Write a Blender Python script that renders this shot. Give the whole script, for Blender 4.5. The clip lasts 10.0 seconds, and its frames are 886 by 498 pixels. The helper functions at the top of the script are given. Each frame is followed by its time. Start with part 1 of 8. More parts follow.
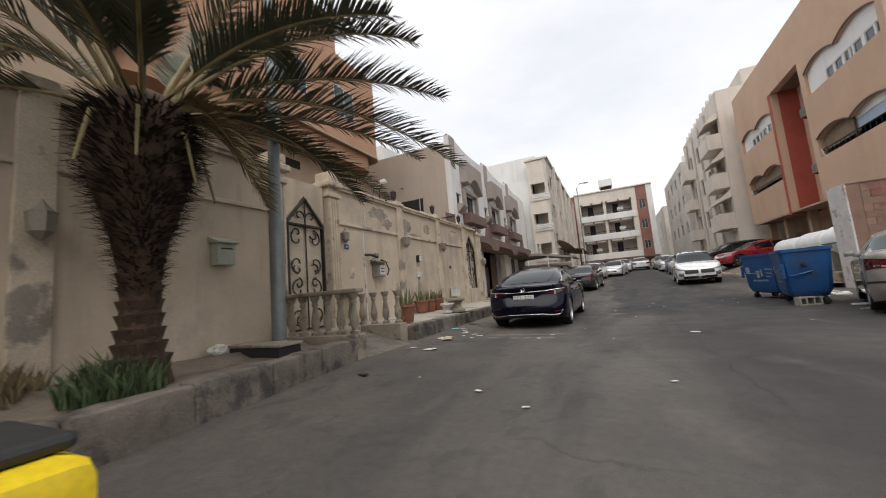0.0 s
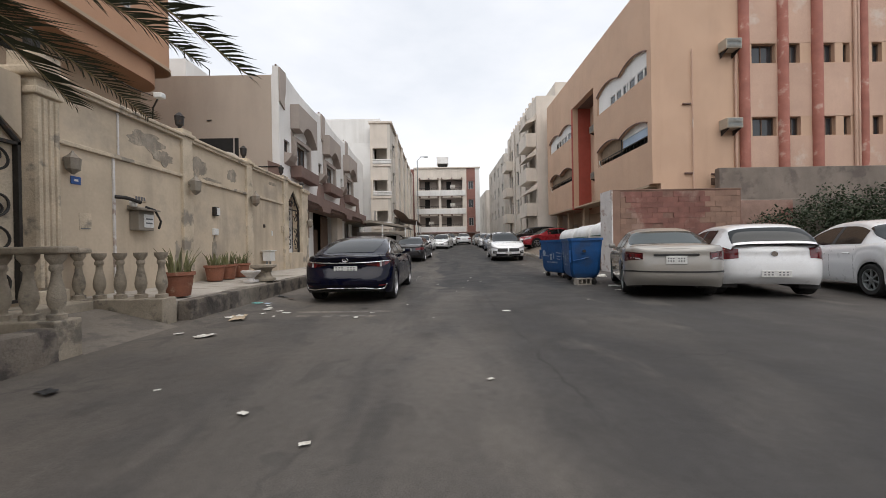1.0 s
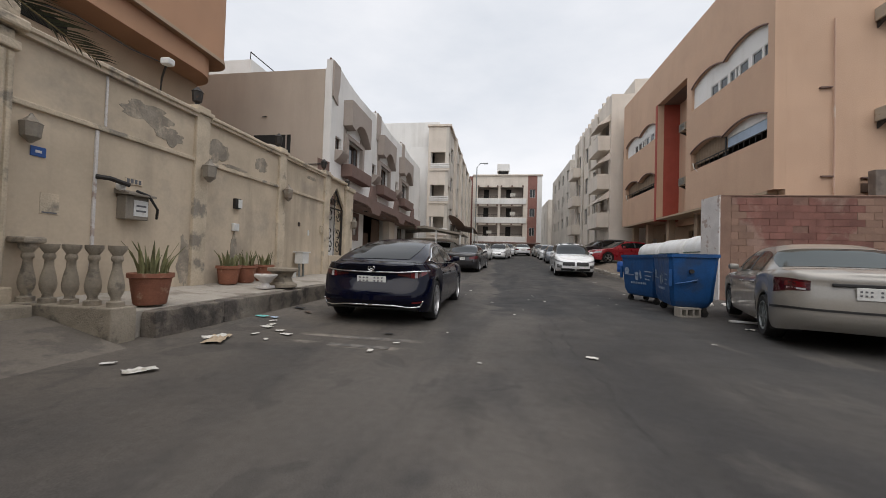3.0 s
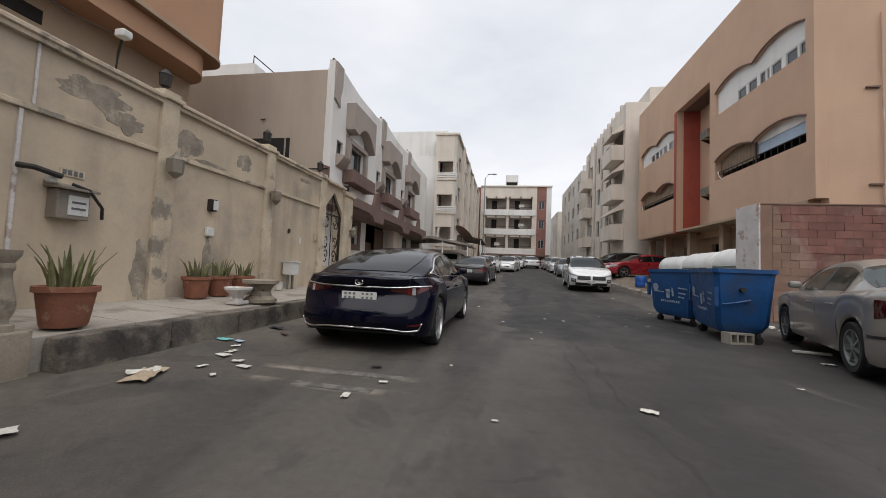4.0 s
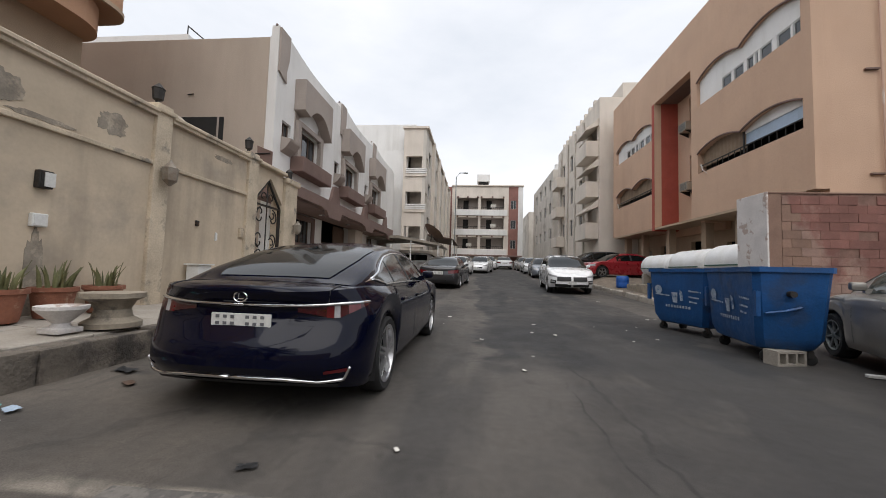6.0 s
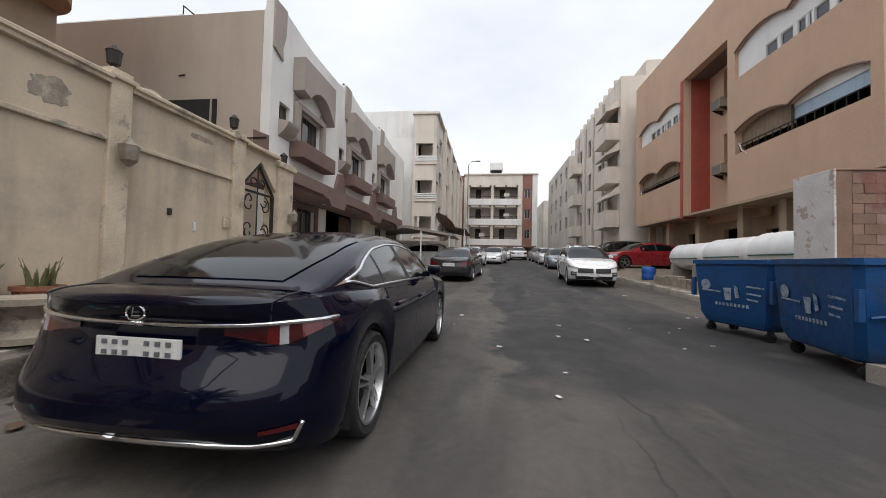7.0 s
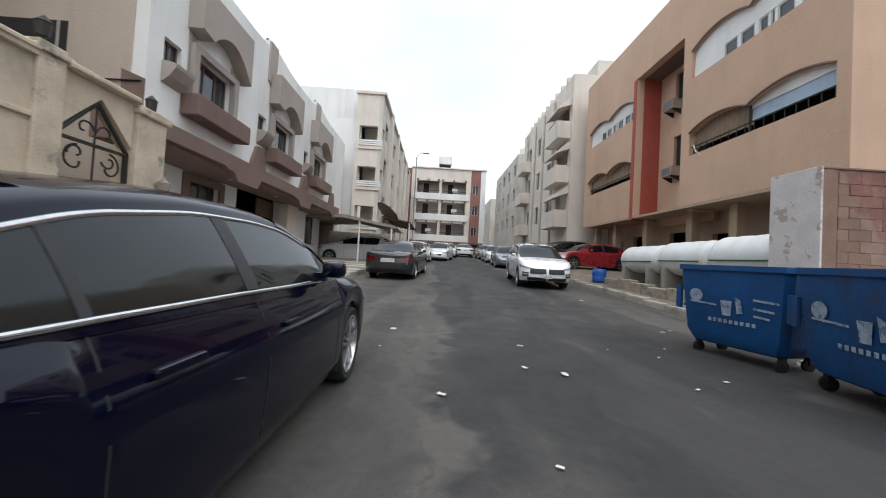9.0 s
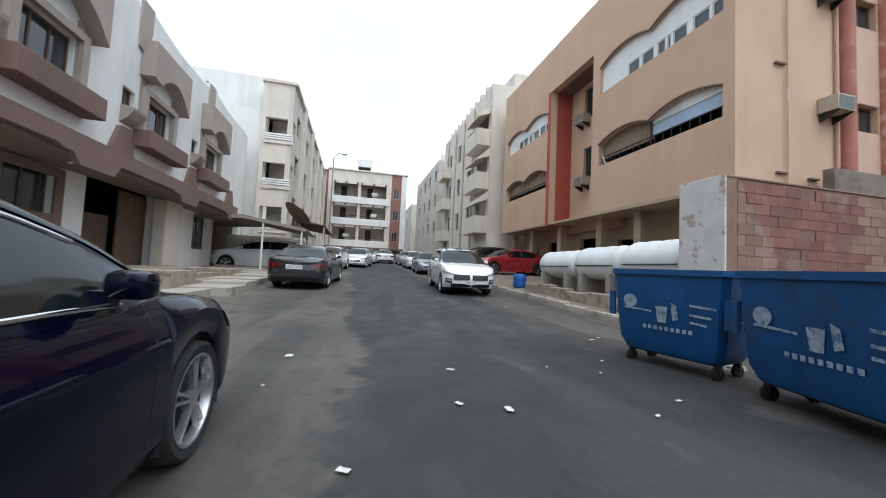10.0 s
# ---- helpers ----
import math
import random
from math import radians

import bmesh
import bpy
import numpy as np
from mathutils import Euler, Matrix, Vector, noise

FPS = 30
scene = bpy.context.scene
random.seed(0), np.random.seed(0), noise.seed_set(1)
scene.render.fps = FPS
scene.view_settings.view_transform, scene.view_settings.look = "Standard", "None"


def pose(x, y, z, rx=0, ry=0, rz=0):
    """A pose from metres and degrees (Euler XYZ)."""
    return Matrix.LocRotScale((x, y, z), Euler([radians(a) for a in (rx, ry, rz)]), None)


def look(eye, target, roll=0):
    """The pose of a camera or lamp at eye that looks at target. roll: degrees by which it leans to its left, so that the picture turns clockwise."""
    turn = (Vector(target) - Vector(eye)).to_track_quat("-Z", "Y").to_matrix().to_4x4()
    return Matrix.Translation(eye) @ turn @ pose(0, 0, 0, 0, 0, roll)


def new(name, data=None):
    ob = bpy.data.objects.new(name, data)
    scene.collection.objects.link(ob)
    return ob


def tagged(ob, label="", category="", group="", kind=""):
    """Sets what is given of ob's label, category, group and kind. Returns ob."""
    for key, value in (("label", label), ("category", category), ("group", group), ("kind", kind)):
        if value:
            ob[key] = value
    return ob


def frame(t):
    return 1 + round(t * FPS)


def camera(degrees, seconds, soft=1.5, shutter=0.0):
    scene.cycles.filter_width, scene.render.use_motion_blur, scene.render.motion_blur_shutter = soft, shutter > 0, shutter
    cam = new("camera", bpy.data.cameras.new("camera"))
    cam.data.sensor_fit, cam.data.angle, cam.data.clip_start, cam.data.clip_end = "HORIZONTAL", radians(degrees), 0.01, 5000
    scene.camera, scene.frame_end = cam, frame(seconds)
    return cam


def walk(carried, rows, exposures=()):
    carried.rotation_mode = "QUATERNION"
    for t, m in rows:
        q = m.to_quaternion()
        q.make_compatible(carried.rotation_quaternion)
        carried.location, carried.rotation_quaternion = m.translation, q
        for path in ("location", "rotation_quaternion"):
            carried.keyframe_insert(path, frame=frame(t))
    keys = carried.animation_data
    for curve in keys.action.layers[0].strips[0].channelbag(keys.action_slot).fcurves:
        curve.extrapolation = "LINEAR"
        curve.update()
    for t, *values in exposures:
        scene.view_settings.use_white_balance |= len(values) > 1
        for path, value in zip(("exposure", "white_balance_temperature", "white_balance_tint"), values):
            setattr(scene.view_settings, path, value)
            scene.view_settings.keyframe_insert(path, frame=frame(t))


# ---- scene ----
cam = camera(101.6, 10.0, soft=0.9, shutter=0.2)
PATH = [
    (0, (0.525, 1.525, 1.0), (-0.305, 3.33, 1.228), -4.85),
    (0.5, (0.535, 2.075, 1.053), (0.053, 4.015, 1.13), -1.2),
    (1, (0.521, 2.547, 1.074), (0.537, 4.547, 1.067), -1.0),
    (1.5, (0.512, 3.016, 1.065), (0.3, 5.004, 1.12), 1.4),
    (2, (0.517, 3.446, 1.068), (0.421, 5.444, 1.104), 2.6),
    (2.5, (0.503, 3.903, 1.072), (0.284, 5.889, 1.155), 0.6),
    (2.7, (0.57, 4.07, 1.07), (0.284, 6.05, 1.09), 1.3),
    (3.8, (0.43, 5.162, 1.078), (0.122, 7.134, 1.217), 2.5),
    (4, (0.43, 5.354, 1.08), (0.092, 7.323, 1.184), 2.4),
    (4.5, (0.405, 5.773, 1.099), (0.206, 7.759, 1.222), 1.3),
    (5, (0.356, 6.209, 1.103), (-0.043, 8.167, 1.185), 1.4),
    (5.5, (0.333, 6.682, 1.105), (0.164, 8.671, 1.219), 1.9),
    (6, (0.337, 7.147, 1.093), (0.153, 9.135, 1.212), 1.7),
    (6.2, (0.348, 7.351, 1.106), (0.129, 9.338, 1.16), 1.8),
    (7.3, (0.279, 8.366, 1.143), (0.019, 10.347, 1.226), 1.6),
    (7.5, (0.307, 8.531, 1.147), (0.028, 10.509, 1.246), 2.6),
    (8, (0.265, 8.943, 1.126), (0.183, 10.939, 1.23), 2.9),
    (8.5, (0.26, 9.388, 1.138), (0.08, 11.38, 1.177), 2.6),
    (9, (0.327, 9.955, 1.15), (0.372, 11.953, 1.203), 3.2),
    (9.5, (0.327, 10.423, 1.133), (0.591, 12.404, 1.2), 2.0),
    (10, (0.439, 10.904, 1.145), (0.914, 12.843, 1.255), 2.7),
]
EXPOSURES = [(0.0, 0.62, 6600, 11), (1.0, 0.6, 6500, 11), (2.0, 0.43, 6500, 11), (2.5, 0.42, 6500, 11), (4.5, 0.46, 6500, 11), (6.0, 0.58, 6450, 11), (7.5, 0.62, 6400, 11), (8.5, 0.66, 6400, 11), (9.0, 0.84, 6050, 7), (9.5, 0.9, 5950, 6), (10.0, 0.95, 5800, 4)]
walk(cam, [(t, look(eye, target, roll)) for t, eye, target, roll in PATH], EXPOSURES)

# ---- light: overcast afternoon ----
world = bpy.data.worlds.new("overcast_sky")
scene.world = world
world.use_nodes = True
wn, wl = world.node_tree.nodes, world.node_tree.links
wn.clear()
SUN_AZ, SUN_EL = 168.0, 63.0
w_out = wn.new("ShaderNodeOutputWorld")
w_bg = wn.new("ShaderNodeBackground")
w_sky = wn.new("ShaderNodeTexSky")
w_sky.sky_type, w_sky.sun_disc = "NISHITA", False
w_sky.sun_elevation, w_sky.sun_rotation = radians(SUN_EL), radians(SUN_AZ)
w_sky.dust_density, w_sky.air_density = 3.0, 1.2
w_co = wn.new("ShaderNodeTexCoord")
w_map = wn.new("ShaderNodeMapping")
w_map.inputs["Scale"].default_value = (1.0, 1.0, 2.6)
w_noise = wn.new("ShaderNodeTexNoise")
w_noise.inputs["Scale"].default_value = 1.3
w_noise.inputs["Detail"].default_value = 7.0
w_noise.inputs["Roughness"].default_value = 0.55
w_ramp = wn.new("ShaderNodeValToRGB")
w_ramp.color_ramp.elements[0].position, w_ramp.color_ramp.elements[0].color = 0.34, (6.2, 6.55, 7.0, 1)
w_ramp.color_ramp.elements[1].position, w_ramp.color_ramp.elements[1].color = 0.68, (8.5, 8.55, 8.7, 1)
w_mix = wn.new("ShaderNodeMix")
w_mix.data_type = "RGBA"
w_mix.inputs["Factor"].default_value = 0.88
wl.new(w_co.outputs["Generated"], w_map.inputs["Vector"])
wl.new(w_map.outputs["Vector"], w_noise.inputs["Vector"])
wl.new(w_noise.outputs["Fac"], w_ramp.inputs["Fac"])
wl.new(w_sky.outputs["Color"], w_mix.inputs["A"])
wl.new(w_ramp.outputs["Color"], w_mix.inputs["B"])
wl.new(w_mix.outputs["Result"], w_bg.inputs["Color"])
w_bg.inputs["Strength"].default_value = 0.091
wl.new(w_bg.outputs["Background"], w_out.inputs["Surface"])

sun_data = bpy.data.lights.new("sun", "SUN")
sun_data.energy, sun_data.angle, sun_data.color = 1.2, radians(70), (1.0, 0.96, 0.9)
sun = new("sun", sun_data)
sa, se = radians(SUN_AZ), radians(SUN_EL)
sun.matrix_basis = look((math.sin(sa) * math.cos(se) * 60, math.cos(sa) * math.cos(se) * 60, math.sin(se) * 60), (0, 0, 0))


# ---- materials ----
def mat(name, col, rough=0.8, metal=0.0, var=0.12, scale=1.2, fine=0.08, fscale=40.0, bump=0.15, bscale=60.0,
        stain=None, stain_at=0.62, stain_soft=0.08, stain_scale=0.8, streak=None, streak_amount=0.5, coat=0.0, spec=0.5, rand=0.0, emit=0.0):
    """Base colour with large and fine noise, patches of a second colour, vertical streaks and fine relief."""
    m = bpy.data.materials.new(name)
    m.use_nodes = True
    n, l = m.node_tree.nodes, m.node_tree.links
    p = n["Principled BSDF"]
    geo = n.new("ShaderNodeNewGeometry")

    def noise_at(sc, detail=4.0, vec=None, rough_=0.55):
        t = n.new("ShaderNodeTexNoise")
        t.inputs["Scale"].default_value = sc
        t.inputs["Detail"].default_value = detail
        t.inputs["Roughness"].default_value = rough_
        l.new(vec or geo.outputs["Position"], t.inputs["Vector"])
        return t.outputs["Fac"]

    def remap(v, a, b, lo, hi):
        r = n.new("ShaderNodeMapRange")
        r.inputs["From Min"].default_value, r.inputs["From Max"].default_value = a, b
        r.inputs["To Min"].default_value, r.inputs["To Max"].default_value = lo, hi
        l.new(v, r.inputs["Value"])
        return r.outputs["Result"]

    def mul(a, b):
        q = n.new("ShaderNodeMath")
        q.operation = "MULTIPLY"
        l.new(a, q.inputs[0])
        l.new(b, q.inputs[1])
        return q.outputs[0]

    def mix(fac, a, b):
        q = n.new("ShaderNodeMix")
        q.data_type = "RGBA"
        for sock, v in (("Factor", fac), ("A", a), ("B", b)):
            if isinstance(v, (tuple, list)):
                q.inputs[sock].default_value = (*v, 1) if sock != "Factor" else v
            elif isinstance(v, float):
                q.inputs[sock].default_value = v
            else:
                l.new(v, q.inputs[sock])
        return q.outputs["Result"]

    value = mul(remap(noise_at(scale, 5.0), 0.3, 0.7, 1 - var, 1 + var), remap(noise_at(fscale, 2.0), 0.3, 0.7, 1 - fine, 1 + fine))
    if rand:
        info = n.new("ShaderNodeObjectInfo")
        value = mul(value, remap(info.outputs["Random"], 0.0, 1.0, 1 - rand, 1 + rand))
    colour = (*col, 1)
    base = None
    if stain:
        f = remap(noise_at(stain_scale, 6.0, rough_=0.62), stain_at, stain_at + stain_soft, 0.0, 1.0)
        base = mix(f, tuple(col), tuple(stain))
    if streak:
        mp = n.new("ShaderNodeMapping")
        mp.inputs["Scale"].default_value = (1.7, 1.7, 0.22)
        l.new(geo.outputs["Position"], mp.inputs["Vector"])
        f = remap(noise_at(1.0, 5.0, mp.outputs["Vector"]), 0.5, 0.75, 0.0, streak_amount)
        base = mix(f, base if base is not None else tuple(col), tuple(streak))
    hsv = n.new("ShaderNodeHueSaturation")
    if base is not None:
        l.new(base, hsv.inputs["Color"])
    else:
        hsv.inputs["Color"].default_value = colour
    l.new(value, hsv.inputs["Value"])
    l.new(hsv.outputs["Color"], p.inputs["Base Color"])
    l.new(remap(noise_at(scale * 3, 3.0), 0.3, 0.7, max(0.02, rough - 0.07), min(1.0, rough + 0.07)), p.inputs["Roughness"])
    p.inputs["Metallic"].default_value = metal
    p.inputs["Coat Weight"].default_value = coat
    p.inputs["Coat Roughness"].default_value = 0.04
    p.inputs["Specular IOR Level"].default_value = spec
    if emit:
        p.inputs["Emission Color"].default_value = colour
        p.inputs["Emission Strength"].default_value = emit
    if bump:
        b = n.new("ShaderNodeBump")
        b.inputs["Strength"].default_value = bump
        b.inputs["Distance"].default_value = 0.02
        l.new(noise_at(bscale, 5.0), b.inputs["Height"])
        l.new(b.outputs["Normal"], p.inputs["Normal"])
    return m


def asphalt_material():
    """Worn asphalt: pale dusty wheel lanes, darker patched strips, sand along the kerbs, cracks and fine stones."""
    m = bpy.data.materials.new("worn_asphalt")
    m.use_nodes = True
    n, l = m.node_tree.nodes, m.node_tree.links
    p = n["Principled BSDF"]
    geo = n.new("ShaderNodeNewGeometry")
    sep = n.new("ShaderNodeSeparateXYZ")
    l.new(geo.outputs["Position"], sep.inputs[0])

    def noise_at(sc, detail=5.0, stretch=None, dist=0.0):
        t = n.new("ShaderNodeTexNoise")
        t.inputs["Scale"].default_value = sc
        t.inputs["Detail"].default_value = detail
        t.inputs["Distortion"].default_value = dist
        src = geo.outputs["Position"]
        if stretch:
            mp = n.new("ShaderNodeMapping")
            mp.inputs["Scale"].default_value = stretch
            l.new(src, mp.inputs["Vector"])
            src = mp.outputs["Vector"]
        l.new(src, t.inputs["Vector"])
        return t.outputs["Fac"]

    def remap(v, a, b, lo=0.0, hi=1.0):
        r = n.new("ShaderNodeMapRange")
        r.inputs["From Min"].default_value, r.inputs["From Max"].default_value = a, b
        r.inputs["To Min"].default_value, r.inputs["To Max"].default_value = lo, hi
        l.new(v, r.inputs["Value"])
        return r.outputs["Result"]

    def op(kind, a, b=None):
        q = n.new("ShaderNodeMath")
        q.operation = kind
        for i, v in enumerate((a, b)):
            if v is None:
                continue
            if isinstance(v, (int, float)):
                q.inputs[i].default_value = v
            else:
                l.new(v, q.inputs[i])
        return q.outputs[0]

    def mix(fac, a, b):
        q = n.new("ShaderNodeMix")
        q.data_type = "RGBA"
        l.new(fac, q.inputs["Factor"])
        for sock, v in (("A", a), ("B", b)):
            if isinstance(v, tuple):
                q.inputs[sock].default_value = (*v, 1)
            else:
                l.new(v, q.inputs[sock])
        return q.outputs["Result"]

    X, Y = sep.outputs["X"], sep.outputs["Y"]
    wob = op("MULTIPLY", op("SUBTRACT", noise_at(0.35, 4.0), 0.5), 3.0)
    wob2 = op("MULTIPLY", op("SUBTRACT", noise_at(1.7, 5.0), 0.5), 0.9)
    base = mix(remap(noise_at(0.25, 6.0), 0.35, 0.65), (0.072, 0.065, 0.058), (0.108, 0.097, 0.087))
    # long darker strip where the lane was resurfaced
    xx = op("ADD", op("ADD", X, wob2), op("MULTIPLY", wob, 0.6))
    strip = op("MULTIPLY", remap(xx, 0.4, 0.52), remap(xx, 4.4, 3.9))
    strip = op("MULTIPLY", strip, remap(op("ADD", op("ADD", Y, wob), wob2), 11.2, 11.7))
    strip = op("MULTIPLY", strip, remap(op("ADD", Y, wob2), 60.0, 40.0))
    # older, slightly darker half of the road before it
    older = op("MULTIPLY", remap(op("ADD", op("ADD", X, wob), wob2), 0.6, 1.6), remap(op("ADD", Y, wob2), 16.5, 15.0))
    older = op("MULTIPLY", older, remap(noise_at(0.8, 6.0, (1.0, 0.6, 1.0), 0.4), 0.3, 0.55, 0.4, 0.95))
    base = mix(older, base, (0.038, 0.036, 0.035))
    strip = op("MULTIPLY", strip, remap(noise_at(1.1, 6.0, (1.3, 0.6, 1.0), 0.5), 0.3, 0.5, 0.45, 1.0))
    base = mix(op("MULTIPLY", strip, 0.92), base, (0.03, 0.03, 0.031))
    # faint darker tyre lane nearer the viewer
    lane = op("MULTIPLY", remap(noise_at(0.5, 5.0, (1.6, 0.25, 1.0), 0.6), 0.48, 0.56), 0.75)
    base = mix(lane, base, (0.05, 0.047, 0.045))
    # sandy dust to the sides
    sand_l = op("MULTIPLY", remap(op("ADD", X, wob), -0.6, -3.4), remap(noise_at(0.9, 6.0), 0.25, 0.6))
    base = mix(op("MULTIPLY", sand_l, 0.7), base, (0.175, 0.147, 0.12))
    sand_r = op("MULTIPLY", remap(op("ADD", X, wob), 4.5, 8.0), remap(noise_at(0.7, 6.0), 0.3, 0.6))
    base = mix(op("MULTIPLY", sand_r, 0.22), base, (0.14, 0.118, 0.098))
    # worn remains of two pale painted bars across the parking side
    for y_bar in (8.78, 8.36):
        edge = op("ABSOLUTE", op("SUBTRACT", op("ADD", Y, op("MULTIPLY", wob2, 0.12)), y_bar))
        bar = op("MULTIPLY", remap(edge, 0.09, 0.05), op("MULTIPLY", remap(X, -2.0, -1.8), remap(X, -0.3, -0.5)))
        bar = op("MULTIPLY", bar, remap(noise_at(2.6, 6.0), 0.42, 0.6))
        base = mix(op("MULTIPLY", bar, 0.75), base, (0.27, 0.24, 0.2))
    # oil marks and small dark holes
    oil = op("MULTIPLY", remap(noise_at(1.3, 3.0, None, 0.3), 0.66, 0.72), 0.6)
    base = mix(oil, base, (0.045, 0.043, 0.042))
    # cracks
    vor = n.new("ShaderNodeTexVoronoi")
    vor.feature = "DISTANCE_TO_EDGE"
    vor.inputs["Scale"].default_value = 0.42
    mp = n.new("ShaderNodeVectorMath")
    mp.operation = "ADD"
    wv = n.new("ShaderNodeTexNoise")
    wv.inputs["Scale"].default_value = 1.2
    wv.inputs["Detail"].default_value = 6.0
    l.new(geo.outputs["Position"], wv.inputs["Vector"])
    l.new(geo.outputs["Position"], mp.inputs[0])
    l.new(wv.outputs["Color"], mp.inputs[1])
    l.new(mp.outputs[0], vor.inputs["Vector"])
    crack = op("MULTIPLY", remap(vor.outputs["Distance"], 0.012, 0.004), remap(noise_at(0.4), 0.5, 0.62))
    base = mix(op("MULTIPLY", crack, 0.6), base, (0.04, 0.038, 0.036))
    # two long cracks along the middle of the lane, with a dark worn patch beside them
    for x_line, y_from, y_to, width in ((1.48, 4.5, 13.0, 0.022), (1.24, 8.2, 11.2, 0.016), (2.6, 7.0, 12.0, 0.012)):
        off = op("ABSOLUTE", op("ADD", op("SUBTRACT", X, x_line), op("ADD", op("MULTIPLY", wob2, 0.34), op("MULTIPLY", wob, 0.1))))
        line = op("MULTIPLY", remap(off, width, width * 0.4), op("MULTIPLY", remap(Y, y_from, y_from + 0.8), remap(Y, y_to, y_to - 0.8)))
        line = op("MULTIPLY", line, remap(noise_at(3.0, 4.0), 0.35, 0.5))
        base = mix(op("MULTIPLY", line, 0.75), base, (0.03, 0.028, 0.027))
        halo = op("MULTIPLY", remap(off, width * 9, 0.0), op("MULTIPLY", remap(Y, y_from, y_from + 1.2), remap(Y, y_to, y_to - 1.2)))
        base = mix(op("MULTIPLY", op("MULTIPLY", halo, remap(noise_at(1.9, 6.0), 0.42, 0.6)), 0.5), base, (0.045, 0.042, 0.04))
    # scuffed flakes: lighter and darker blotches a hand to an arm wide
    blot = remap(noise_at(2.4, 7.0, (1.0, 0.7, 1.0), 0.8), 0.57, 0.63)
    base = mix(op("MULTIPLY", blot, 0.4), base, (0.045, 0.042, 0.039))
    pale = remap(noise_at(1.6, 7.0, (1.0, 0.45, 1.0), 0.5), 0.6, 0.7)
    base = mix(op("MULTIPLY", pale, 0.35), base, (0.135, 0.12, 0.104))
    # stones and grit
    grit = remap(noise_at(130.0, 2.0), 0.35, 0.65, 0.82, 1.18)
    grit = op("MULTIPLY", grit, remap(noise_at(14.0, 4.0), 0.3, 0.7, 0.9, 1.1))
    hsv = n.new("ShaderNodeHueSaturation")
    l.new(base, hsv.inputs["Color"])
    l.new(grit, hsv.inputs["Value"])
    l.new(hsv.outputs["Color"], p.inputs["Base Color"])
    l.new(remap(noise_at(2.0), 0.3, 0.7, 0.72, 0.9), p.inputs["Roughness"])
    p.inputs["Specular IOR Level"].default_value = 0.35
    b = n.new("ShaderNodeBump")
    b.inputs["Strength"].default_value = 0.35
    b.inputs["Distance"].default_value = 0.01
    hgt = op("SUBTRACT", op("ADD", noise_at(120.0, 2.0), op("MULTIPLY", noise_at(6.0, 5.0), 1.5)), crack)
    l.new(hgt, b.inputs["Height"])
    l.new(b.outputs["Normal"], p.inputs["Normal"])
    return m


M_ASPHALT = asphalt_material()
M_CREAM = mat("cream_plaster", (0.54, 0.447, 0.335), 0.92, var=0.16, scale=0.9, fine=0.03, fscale=22, stain=(0.33, 0.285, 0.235), stain_at=0.52, stain_soft=0.22,
              stain_scale=0.85, streak=(0.29, 0.24, 0.185), streak_amount=0.75, bump=0.12, bscale=14)
M_CREAM_TRIM = mat("cream_trim", (0.53, 0.445, 0.335), 0.9, var=0.2, scale=2.5, stain=(0.26, 0.23, 0.19), stain_at=0.56, stain_scale=2.2, bump=0.3)
M_BARE = mat("bare_grey_render", (0.27, 0.235, 0.19), 0.95, var=0.3, scale=4, stain=(0.38, 0.32, 0.25), stain_at=0.5, stain_soft=0.12, stain_scale=5, bump=0.4, bscale=30)
M_STONE = mat("weathered_cast_stone", (0.3, 0.257, 0.2), 0.92, var=0.22, scale=4, stain=(0.16, 0.14, 0.115), stain_at=0.55, stain_scale=3.5, bump=0.4)
M_KERB = mat("grimy_kerb_stone", (0.155, 0.132, 0.108), 0.95, var=0.32, scale=3.5, stain=(0.06, 0.052, 0.046), stain_at=0.5, stain_soft=0.1, stain_scale=2.8, streak=(0.21, 0.18, 0.15), streak_amount=0.5, bump=0.8, bscale=28)
M_RAMP = mat("dusty_grey_ramp", (0.17, 0.147, 0.122), 0.95, var=0.2, scale=2, stain=(0.11, 0.096, 0.082), stain_at=0.52, stain_scale=2, bump=0.4)
M_PAVE = mat("pale_pavement", (0.37, 0.335, 0.29), 0.9, var=0.14, scale=1.5, stain=(0.24, 0.21, 0.175), stain_at=0.55, stain_scale=1.3, bump=0.25)
M_DIRT = mat("dry_dirt", (0.19, 0.155, 0.12), 1.0, var=0.25, scale=3, stain=(0.12, 0.1, 0.08), stain_at=0.55, bump=0.8, bscale=25)
M_CONC = mat("raw_concrete", (0.3, 0.275, 0.24), 0.95, var=0.15, scale=1, stain=(0.2, 0.18, 0.155), streak=(0.19, 0.17, 0.15), bump=0.4, bscale=30)
M_PEACH = mat("peach_stucco", (0.545, 0.37, 0.262), 0.92, var=0.07, scale=0.5, streak=(0.45, 0.3, 0.21), streak_amount=0.4, bump=0.35, bscale=45)
M_PEACH_PINK = mat("faded_pink_stucco", (0.53, 0.36, 0.275), 0.92, var=0.1, scale=0.6, stain=(0.6, 0.5, 0.43), stain_at=0.58, stain_scale=0.45, streak=(0.44, 0.29, 0.23), bump=0.3, bscale=45)
M_ORANGE = mat("orange_stucco", (0.46, 0.27, 0.17), 0.92, var=0.08, scale=0.6, streak=(0.4, 0.235, 0.145), bump=0.3, bscale=45)
M_TAN = mat("tan_stucco", (0.41, 0.31, 0.22), 0.92, var=0.1, scale=0.6, streak=(0.31, 0.24, 0.17), bump=0.3, bscale=40)
